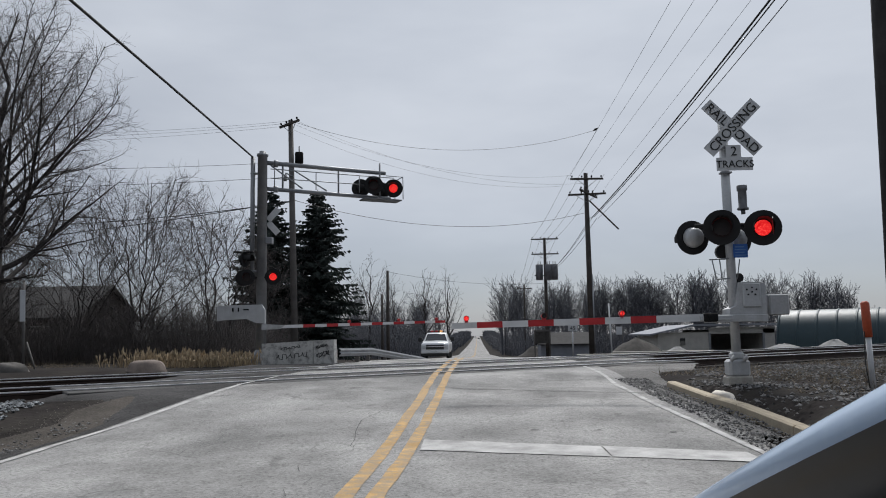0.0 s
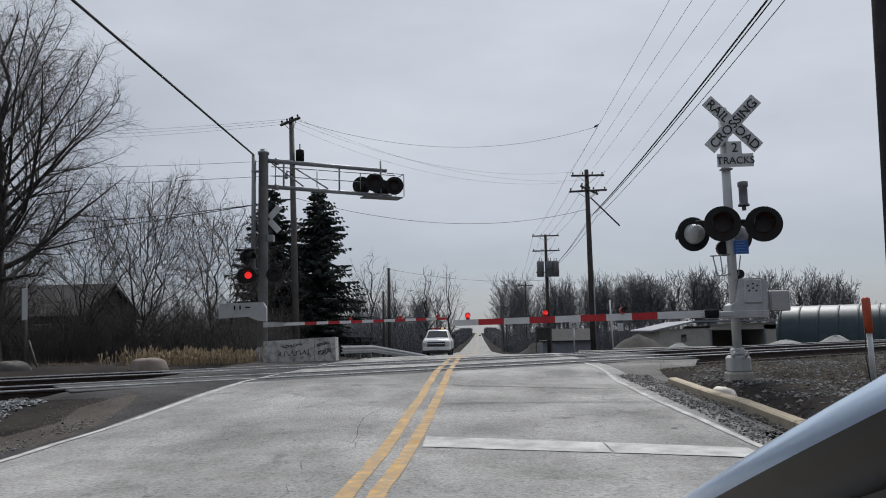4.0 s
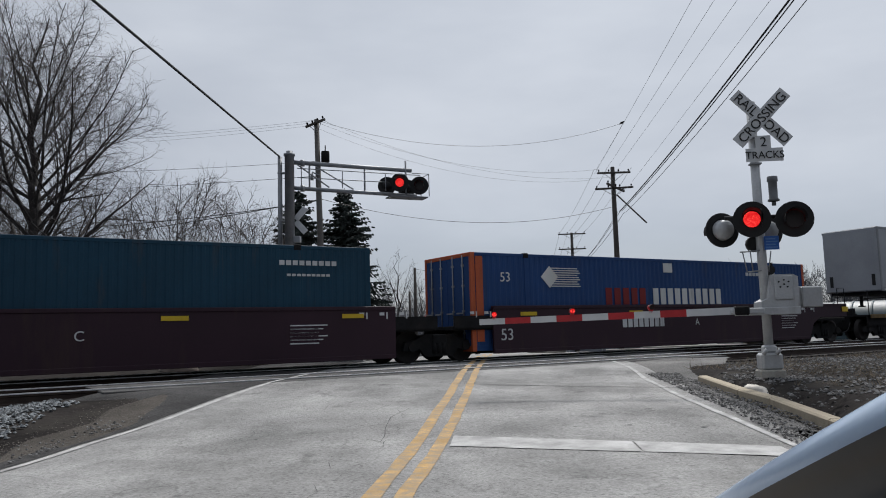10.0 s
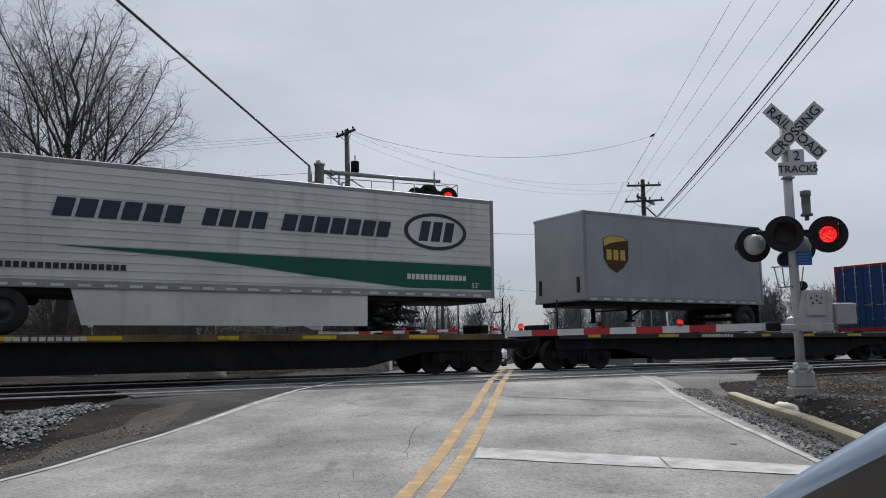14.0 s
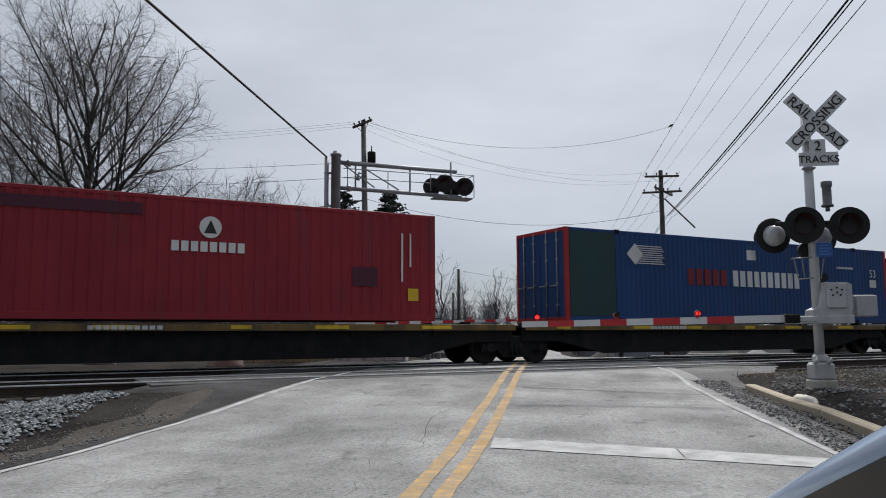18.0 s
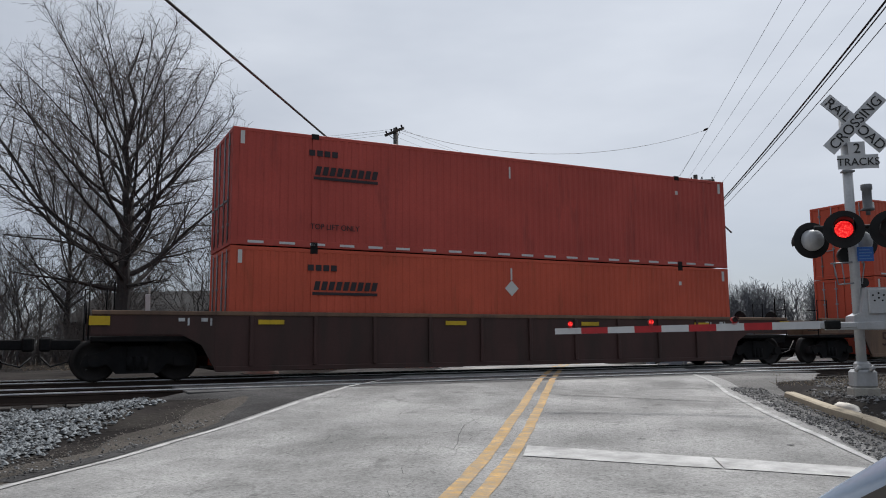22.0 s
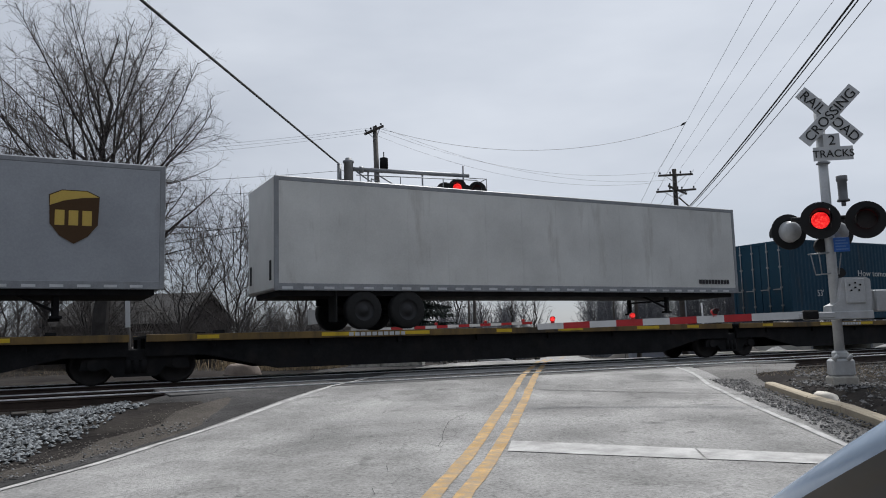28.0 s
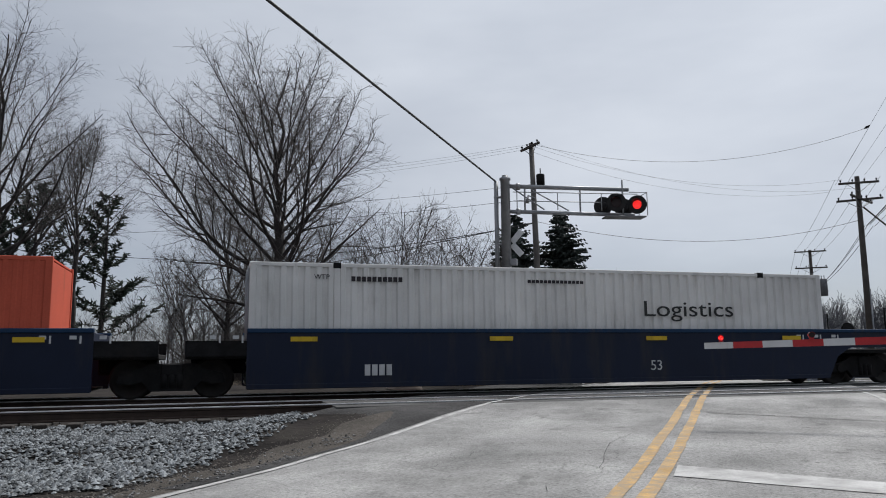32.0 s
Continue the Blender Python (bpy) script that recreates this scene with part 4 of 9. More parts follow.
bar("beam_collar", [(0.42, 0, 6.36), (0.56, 0, 6.36)], 0.12, n=12)
bar("aerial", [(LB - 0.45, -0.05, 6.25), (LB - 0.45, -0.05, 7.65)], 0.035, n=6)
part("walkway", Shape().box(LB - 1.25, LB + 0.3, -0.50, 0.12, 6.13, 6.18, 0.01), M_DULLGREY, can, m=BM)
cage = Shape().tube([(LB + 0.3, -0.6, 6.17), (LB + 0.3, -0.6, 7.05), (LB - 0.4, -0.6, 7.05)], 0.018, 6).tube([(LB + 0.3, 0.25, 6.17), (LB + 0.3, 0.25, 7.05), (LB + 0.3, -0.6, 7.05)], 0.018, 6)
part("cage", cage, M_GALV, can, m=BM)
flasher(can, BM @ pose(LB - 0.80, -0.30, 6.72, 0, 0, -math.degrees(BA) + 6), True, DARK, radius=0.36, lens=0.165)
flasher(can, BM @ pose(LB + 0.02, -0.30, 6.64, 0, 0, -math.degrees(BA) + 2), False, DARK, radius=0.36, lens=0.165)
back_of_lamp(can, BM @ pose(LB - 1.12, 0.28, 6.68, 0, 0, -math.degrees(BA)), 0.36, M_BLACK)
back_of_lamp(can, BM @ pose(LB - 0.30, 0.28, 6.62, 0, 0, -math.degrees(BA)), 0.36, M_BLACK)
for s_ in (1, -1):
    bl = Shape().box(0.05, 0.61, -0.006, 0.006, -0.115, 0.115, 0.003)
    part("crossbuck_blade", bl, M_SIGN, can, "crossbuck seen from behind", m=pose(0.16, 0.1, 5.15) @ pose(0, 0, 0, 0, -48 * s_, 0))
part("lamp_crossarm", Shape().tube([(-0.62, -0.1, 3.08), (0.6, -0.1, 3.08)], 0.03, 8), M_BLACK, can)
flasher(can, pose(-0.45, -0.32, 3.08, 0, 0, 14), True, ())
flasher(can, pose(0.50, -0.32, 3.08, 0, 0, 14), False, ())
back_of_lamp(can, pose(-0.72, 0.2, 3.1, 0, 0, 10), back=M_BLACK)
flasher(can, pose(-0.58, -0.15, 3.75, 0, 0, 75))
part("lamp_shade", Shape().box(-0.98, -0.25, -0.25, -0.05, 3.99, 4.03, 0.01), M_BLACK, can)
part("control_box", Shape().box(0.15, 0.40, -0.12, 0.12, 4.30, 4.55, 0.02), M_GALV, can)
me_ = Shape().prism([(-1.5, 1.55), (-1.5, 2.08), (0.1, 2.10), (0.22, 1.9), (0.22, 1.42), (-0.1, 1.45), (-0.45, 1.60)], -0.35, -0.21)
part("gate_mechanism", me_, M_SILVER, can)
for a, b, lo_, hi_ in ((-0.95, -0.90, 1.85, 2.0), (-0.75, -0.70, 1.85, 2.0), (-0.55, -0.35, 1.90, 1.95)):
    part("marking", Shape().box(a, b, -0.365, -0.35, lo_, hi_), M_DARK, can)
part("arm_support", Shape().prism([(0.1, 1.20), (0.1, 1.40), (0.95, 1.36), (0.75, 1.22)], -0.32, -0.26), M_SILVER, can)
FA = pose(0.75, -0.3, 1.30, 0, 1.2, 180 + 29.0)
gate_arm(can, FA, 6.4, [(0.85, 0)] + [(0.44, 1 - k % 2) for k in range(13)])
for x in (2.6, 4.6, 6.2):
    part("arm_light", Shape().tube([(0, -0.05, 0), (0, 0.05, 0)], 0.055, 12), M_RED, can, m=FA @ pose(-x, 0, 0.11))

# ---- kerb, wall, guard rail, posts ----
kb = thing("kerb", "buff concrete kerb in jointed lengths", "kerb", kind="structure")
kp = [(3.35, 14.5), (3.37, 12.2), (3.40, 10.9), (3.43, 9.1), (3.46, 7.1), (3.46, 4.0), (3.46, 1.5)]
for (xa, ya), (xb, yb) in zip(kp, kp[1:]):
    sh = Shape()
    for zt, e in ((0, 0),):
        d = Vector((xb - xa, yb - ya, 0)).normalized() * 0.012
        za, zb = rise(ya) + 0.10, rise(yb) + 0.10
        A, B = Vector((xa, ya, 0)) + d, Vector((xb, yb, 0)) - d
        vs = []
        for P, zt2 in ((A, za), (B, zb)):
            vs += [(P.x, P.y, zt2 - 0.35), (P.x + 0.02, P.y, zt2 - 0.02), (P.x + 0.05, P.y, zt2), (P.x + 0.17, P.y, zt2), (P.x + 0.19, P.y, zt2 - 0.35)]
        sh.add(vs, [(0, 1, 6, 5), (1, 2, 7, 6), (2, 3, 8, 7), (3, 4, 9, 8), (4, 3, 2, 1, 0), (5, 6, 7, 8, 9)])
    part("kerb_stone", sh, M_KERB, kb)
M_GREYROCK = mat("dark_field_stone", (0.10, 0.092, 0.085), 0.9, vary=0.25, scale=4, grain=30, bump=0.6)
M_TANROCK = mat("tan_field_stone", (0.24, 0.195, 0.165), 0.9, vary=0.2, scale=4, grain=30, bump=0.6)
M_PALEROCK = mat("pale_limestone", (0.62, 0.58, 0.52), 0.9, vary=0.12, scale=4, grain=30, bump=0.5)


def boulder(x, y, z, a, b, h, material, label, seed):
    rows = []
    for i in range(9):
        ph = math.pi / 2 * i / 8
        row = []
        for k in range(17):
            th = 2 * math.pi * k / 16
            d = 1 + 0.16 * noise.noise((math.cos(th) * 1.4 + seed, math.sin(th) * 1.4, ph * 1.3))
            row.append((x + a * d * math.cos(th) * math.cos(ph) ** 0.6, y + b * d * math.sin(th) * math.cos(ph) ** 0.6, z - 0.05 + (h + 0.05) * math.sin(ph) * d))
        rows.append(row)
    return tagged(part("boulder", Shape().sheet(rows), material), label, "rock")


boulder(3.66, 12.2, 0.24, 0.10, 0.50, 0.05, M_PALEROCK, "flat white stone behind the kerb", 1)
boulder(-9.75, 22.9, 0.25, 0.62, 0.4, 0.36, M_TANROCK, "rounded pale tan boulder in dry weeds", 2)
boulder(-8.9, 28.3, 0.25, 0.8, 0.5, 0.28, M_GREYROCK, "low grey boulder beside the signal", 3)
boulder(-13.6, 22.5, 0.2, 0.55, 0.4, 0.42, M_GREYROCK, "rounded grey boulder beside a post", 4)
M_FLAKY = mat("flaking_white_wall_paint", (0.55, 0.54, 0.51), 0.85, vary=0.1, scale=3, grain=30, bump=0.4, stain=(0.09, 0.085, 0.08), stain_at=0.56, stain_scale=6)
wl2 = thing("barrier_wall", "white concrete barrier with flaking scribbled paint", "barrier", pose(-5.9, 26.2, 0.2))
part("block", Shape().prism([(-1.25, 0.0), (0.46, 0.0), (0.46, 0.90), (-1.25, 0.82)], -0.3, 0.25), M_FLAKY, wl2)
part("block", Shape().prism([(0.475, 0.0), (1.17, 0.0), (1.15, 0.92), (0.475, 0.90)], -0.3, 0.25), M_FLAKY, wl2)
rg = random.Random(8)
for x0, x1, zc, hh in ((-0.75, 0.30, 0.36, 0.17), (-0.62, 0.05, 0.62, 0.08), (0.58, 1.02, 0.40, 0.16), (0.55, 0.95, 0.66, 0.09)):
    pts, n_ = [], 26
    for j in range(n_ + 1):
        f = j / n_
        pts.append((x0 + (x1 - x0) * f + 0.045 * math.sin(j * 1.9), -0.306, zc + 0.10 * f + hh * 0.5 * math.sin(j * 1.25 + rg.uniform(-0.5, 0.5))))
    part("graffiti", Shape().tube(pts, 0.011, 4), M_INK, wl2, "black sprayed scrawl that cannot be read")
gr = thing("guard_rail", "galvanised W-beam guard rail sloping to the ground", "guard rail")
prof = [(0.0, 0.0), (0.0, 0.05), (-0.07, 0.09), (-0.07, 0.13), (0.0, 0.17), (-0.07, 0.21), (-0.07, 0.25), (0.0, 0.29), (0.0, 0.32)]
gp = [(-5.4, 30.6, 0.45), (-4.85, 32.6, 0.42), (-4.6, 34.0, 0.40), (-4.1, 36, 0.22), (-3.6, 39, 0.0), (-3.1, 43, -0.26), (-2.9, 45, -0.42)]
part("rail_beam", Shape().sheet([[(x - d * 1.0, y, z + h) for d, h in prof] for x, y, z in gp]), M_GALV, gr)
for x, y, z in gp[:4]:
    part("post", Shape().box(x - 0.26, x - 0.10, y + 0.10, y + 0.26, rise(y) - 0.1, z + 0.26, 0.01), M_GREYWOOD, gr)
M_ORANGE = mat("orange_marker_plastic", (0.42, 0.07, 0.025), 0.5, vary=0.15, scale=4, grain=30, stain=(0.3, 0.06, 0.03))
mk = thing("marker_post", "white marker post with orange sleeve", "post", pose(5.52, 11.5, 0.30, 0, -1.5, 0))
part("post", Shape().tube([(0, 0, 0), (0, 0, 0.78)], 0.038, 10), M_SIGN, mk)
part("sleeve", Shape().tube([(0, 0, 0.76), (0, 0, 0.77), (0, 0, 1.24), (0, 0, 1.27)], [0.045, 0.058, 0.058, 0.03], 12), M_ORANGE, mk)
part("cable", Shape().tube([(-0.05, -0.02, 0.0), (-0.09, -0.03, 0.4), (-0.06, -0.02, 0.85)], 0.008, 5), M_WIRE, mk)


# ---- poles and wires ----
def crossarm(parent, z, half, m=None, tilt=0, insulators=4, name="crossarm", y=-0.16):
    sh = Shape().box(-half, half, y - 0.055, y + 0.055, z - 0.06, z + 0.06, 0.01)
    ca = part(name, sh, M_WOOD, parent, m=m)
    for i in range(insulators):
        x = -half + 0.12 + (2 * half - 0.24) * i / max(1, insulators - 1)
        part("insulator", Shape().tube([(x, y, z + 0.05), (x, y, z + 0.10), (x, y, z + 0.11), (x, y, z + 0.20), (x, y, z + 0.22)], [0.02, 0.02, 0.05, 0.05, 0.025], 8), M_DARK, ca)
    br = Shape()
    for sg in (-1, 1):
        br.tube([(sg * half * 0.6, y, z - 0.05), (0, y, z - 0.55)], 0.018, 5)
    part("brace", br, M_GALV, ca)
    return ca


def pole(x, y, z0, z1, r, label, lean=(0, 0), material=None):
    ob = thing("utility_pole", label, "utility pole", pose(x, y, z0), group="utility poles")
    h = z1 - z0
    part("pole", Shape().tube([(0, 0, -0.3), (lean[0] * 0.5, lean[1] * 0.5, h * 0.5), (lean[0], lean[1], h)], [r * 1.15, r, r * 0.78], 12), material or M_WOOD, ob)
    return ob


pL = pole(-9.35, 40, 0.0, 12.65, 0.165, "grey wooden pole with short crossarm and transformer", lean=(-0.28, 0), material=M_GREYWOOD)
crossarm(pL, 12.42, 0.62, m=pose(-0.25, 0, 12.42, 0, -12, -20) @ pose(0, 0, -12.42), insulators=4)
part("transformer", Shape().tube([(0.20, -0.1, 10.3), (0.20, -0.1, 10.85), (0.20, -0.1, 10.87)], [0.22, 0.22, 0.20], 14).tube([(0.20, -0.1, 10.87), (0.20, -0.1, 11.2)], 0.03, 6), M_DARK, pL, "dark transformer can")
part("streetlight_arm", Shape().tube([(-0.1, -0.1, 9.6), (-0.45, -0.25, 9.75), (-0.5, -0.3, 9.35)], [0.03, 0.05, 0.12], 8), M_GALV, pL)
pR = pole(7.2, 50, -0.3, 11.45, 0.17, "dark wooden pole with two double crossarms")
crossarm(pR, 11.35, 1.15, m=pose(0, 0, 11.35, 0, -3, 18) @ pose(0, 0, -11.35), insulators=4)
crossarm(pR, 10.35, 1.25, m=pose(0, 0, 10.35, 0, -3, 10) @ pose(0, 0, -10.35), insulators=4)
crossarm(pR, 10.40, 1.0, m=pose(0, 0, 10.4, 0, 8, 50) @ pose(0, 0, -10.4), insulators=3)
part("guy_brace", Shape().tube([(0.2, -0.1, 9.9), (1.75, -1.2, 7.9)], 0.05, 6), M_WOOD, pR)
part("cable_riser", Shape().tube([(0.16, -0.1, 0.0), (0.16, -0.1, 5.2)], 0.05, 8), M_GALV, pR)
pT = pole(6.9, 78, -1.0, 10.75, 0.17, "dark wooden pole carrying three transformers")
crossarm(pT, 11.6, 1.35, insulators=4)
crossarm(pT, 10.1, 1.35, insulators=4)
for x in (-0.62, 0.28, 0.85):
    part("transformer", Shape().tube([(x, -0.3, 7.5), (x, -0.3, 9.0), (x, -0.3, 9.05)], [0.36, 0.36, 0.30], 14).tube([(x - 0.1, -0.3, 9.05), (x - 0.1, -0.3, 9.35)], 0.04, 6).tube([(x + 0.12, -0.3, 9.05), (x + 0.12, -0.3, 9.35)], 0.04, 6), M_DULLGREY, pT, "grey transformer can")
part("transformer_rack", Shape().box(-1.1, 1.25, -0.25, -0.15, 7.9, 8.0), M_DARK, pT)
pN = pole(7.25, 14.0, 0.25, 12.2, 0.165, "dark wooden pole close beside the road", lean=(0.25, 0), material=M_DKWOOD)
crossarm(pN, 11.7, 1.15, insulators=4, m=pose(0.22, 0, 0))
pole(-8.0, 70, -1.0, 7.1, 0.15, "short dark wooden pole among the trees")
pole(-9.0, 74, -1.0, 5.2, 0.12, "short dark wooden stub pole")
pG = pole(7.6, 125, -2.2, 9.0, 0.16, "far dark wooden pole with crossarms")
crossarm(pG, 10.6, 1.2, insulators=3)
pole(7.5, 205, -3.9, 7.0, 0.16, "far dark wooden pole")
pole(7.1, -28, 0, 12.2, 0.165, "dark wooden pole behind the viewpoint")


def wire(name_label, a, b, sag, r=0.012, n=26):
    a, b = Vector(a), Vector(b)
    pts = [a.lerp(b, i / n) - Vector((0, 0, sag * 4 * (i / n) * (1 - i / n))) for i in range(n + 1)]
    return tagged(part("overhead_wire", Shape().tube(pts, r, 5), M_WIRE), name_label, "cable", group="overhead wires")


for i in range(4):
    x1 = 6.05 + 0.78 * i
    far_z, near_z = (11.05, 11.35, 11.5, 10.45)[i], (11.3, 11.3, 11.3, 11.2)[i]
    wire("thin bare overhead wire", (x1, 50, far_z), (6.1 + 0.75 * i, 14, near_z), 0.08, 0.0065)
    wire("thin bare overhead wire", (6.1 + 0.75 * i, 14, near_z), (6.1 + 0.75 * i, -28, 12.2), 0.35, 0.008)
    wire("thin bare overhead wire", (x1, 50, 11.35), (5.7 + 0.8 * i, 78, 10.75), 0.3, 0.010)
    wire("thin bare overhead wire", (5.7 + 0.8 * i, 78, 10.75), (6.6 + 0.6 * i, 125, 8.6), 0.4, 0.012)
for dx_, dz, r in ((0.0, 0.0, 0.030), (0.16, 0.05, 0.020), (0.40, -0.06, 0.013)):
    wire("thick black overhead cable", (7.5 + dx_, 50, 8.55 + dz), (7.5 + dx_, 14, 9.70 + dz), 0.27, r)
    wire("thick black overhead cable", (7.5 + dx_, 14, 9.70 + dz), (7.4 + dx_, -28, 9.7 + dz), 0.4, r)
    wire("black cable between two poles", (7.4 + dx_, 50, 8.55 + dz), (6.8, 78, 7.0 + dz), 0.5, 0.016)
for dz in (0, 0.28, -0.35):
    wire("faint overhead wire crossing the road", (-9.6 + dz, 40, 12.5 + dz * 0.4), (6.4 + dz * 2, 50, 11.35 - abs(dz) * 2), 1.1, 0.006)
    wire("faint overhead wire leading away", (-9.6, 40, 12.5 + dz * 0.4), (-60, 62, 20.5 + dz * 1.6), 1.2, 0.006)
wire("faint overhead wire with a splice", (-9.3, 40, 12.5), (7.24, 45, 13.0), 1.35, 0.010)
tagged(part("wire_splice", Shape().tube([(7.0, 45, 12.92), (7.14, 45, 13.0), (7.3, 45, 13.1)], [0.02, 0.07, 0.02], 8), M_DARK), "dark splice on the overhead wire", "cable")
wire("thin wire down from the splice", (7.24, 45, 13.0), (6.2, 50, 11.4), 0.05, 0.007)
wire("black service cable across the road", (-9.4, 40, 8.35), (7.2, 50, 8.9), 1.15, 0.013)
wire("thick black cable to the signal bridge", (-8.13, 28, 7.85), (-7.0, -4, 7.5), 0.0, 0.034)
wire("black sagging service cable from a pole", (-9.4, 40, 8.3), (-45, 47, 9.4), 1.0, 0.022)
wire("black sagging service cable from a pole", (-9.4, 40, 8.35), (-45, 48, 6.9), 0.5, 0.022)
wire("thin dark wire from a pole", (-9.45, 40, 10.4), (-45, 44, 12.4), 0.5, 0.010)
wire("thin dark wire from a pole", (-9.45, 40, 9.6), (-45, 44, 10.6), 0.3, 0.012)
wire("thin guy wire from a pole", (-9.45, 40, 7.2), (-13.5, 41, 1.0), 0.0, 0.010)
wire("faint overhead wire far off", (-8.0, 70, 7.0), (6.9, 78, 6.2), 0.5, 0.012)
wire("faint guy wire from a pole", (-9.4, 40, 6.5), (-6.5, 60, -0.5), 0.0, 0.010)

# ---- trees ----
M_BARK = mat("dark_bark", (0.046, 0.041, 0.039), 0.95, vary=0.3, scale=3, grain=20, bump=0.6)
M_TWIG = mat("grey_brown_twigs", (0.092, 0.081, 0.077), 0.95, vary=0.3, scale=3, grain=20, bump=0.3)
# distance haze is put into this pale bluish bark colour
M_FARBARK = mat("haze_tinted_grey_bark", (0.100, 0.103, 0.116), 0.95, vary=0.3, scale=0.3, grain=3, bump=0.0)
M_NEEDLE = mat("dark_spruce_needles", (0.022, 0.032, 0.027), 0.8, vary=0.4, scale=1.2, grain=12, bump=0.0, island=0.5)
M_PINE = mat("dull_pine_needles", (0.024, 0.036, 0.025), 0.8, vary=0.4, scale=1.2, grain=12, bump=0.0, island=0.5)


class Twigs:
    """Fast collector of tapered branches."""

    def __init__(self):
        self.v, self.f, self.n = [], [], 0

    def limb(self, pts, rad, sides):
        rings = []
        for i, p in enumerate(pts):
            d = (pts[min(i + 1, len(pts) - 1)] - pts[max(i - 1, 0)]).normalized()
            a = d.cross(Vector((0.31, 0.92, 0.24)))
            a = a.normalized() if a.length > 1e-5 else Vector((1, 0, 0))
            b = d.cross(a)
            for k in range(sides):
                w = 2 * math.pi * k / sides
                self.v.append(tuple(p + (a * math.cos(w) + b * math.sin(w)) * rad[i]))
        m = self.n
        for i in range(len(pts) - 1):
            for k in range(sides):
                self.f.append((m + i * sides + k, m + i * sides + (k + 1) % sides, m + (i + 1) * sides + (k + 1) % sides, m + (i + 1) * sides + k))
        self.n += len(pts) * sides

    def mesh(self, name, material):
        me = bpy.data.meshes.new(name)
        me.from_pydata(self.v, [], self.f)
        me.materials.append(material)
        return me


def grow(rg, trunk, twigs, p, d, length, r, level, spec):
    """A limb and all that springs from it. spec: (children, spread, length ratio) for each level."""
    nseg = 5 if level < 2 else spec.get("joints", 4 if level < 4 else 3)
    pts, rad = [p.copy()], [r]
    q, dd = p.copy(), d.normalized()
    droop = spec.get("up", 0.10)
    for i in range(nseg):
        wob = spec.get("wob", 0.16) * (0.5 if level == 0 else 1)
        dd = (dd + Vector((rg.gauss(0, wob), rg.gauss(0, wob), rg.gauss(0, wob * 0.7))) + Vector((0, 0, droop * (0.3 if level == 0 else 1)))).normalized()
        q = q + dd * (length / nseg)
        pts.append(q.copy())
        rad.append(max(r * (1 - 0.72 * (i + 1) / nseg), spec.get("rmin", 0.006)))
    (trunk if level < 2 else twigs).limb(pts, rad, 8 if level == 0 else 5 if level < 2 else 3)
    if level >= len(spec["levels"]):
        return
    kids, spread, ratio, first = spec["levels"][level]
    a0 = rg.uniform(0, 6.28)
    for k in range(kids):
        f = first + (1 - first) * (k + rg.uniform(0.1, 0.9)) / kids
        x = min(nseg - 1e-3, f * nseg)
        i = int(x)
        base = pts[i].lerp(pts[i + 1], x - i)
        ax = (pts[i + 1] - pts[i]).normalized()
        side = ax.cross(Vector((0.2, 0.3, 0.93)))
        side = side.normalized() if side.length > 1e-4 else Vector((1, 0, 0))
        rot = Matrix.Rotation(a0 + 2.399 * k + rg.gauss(0, 0.35), 3, ax)
        sp = radians(rg.gauss(spread, spread * 0.2)) * (1.15 - 0.35 * f)
        nd = (ax * math.cos(sp) + (rot @ side) * math.sin(sp)).normalized()
        grow(rg, trunk, twigs, base, nd, length * ratio * rg.uniform(0.75, 1.2) * (1.1 - 0.35 * f if level else 1.0), max(rad[i] * (0.66 if level < 2 else 0.6), spec.get("rmin", 0.006)), level + 1, spec)


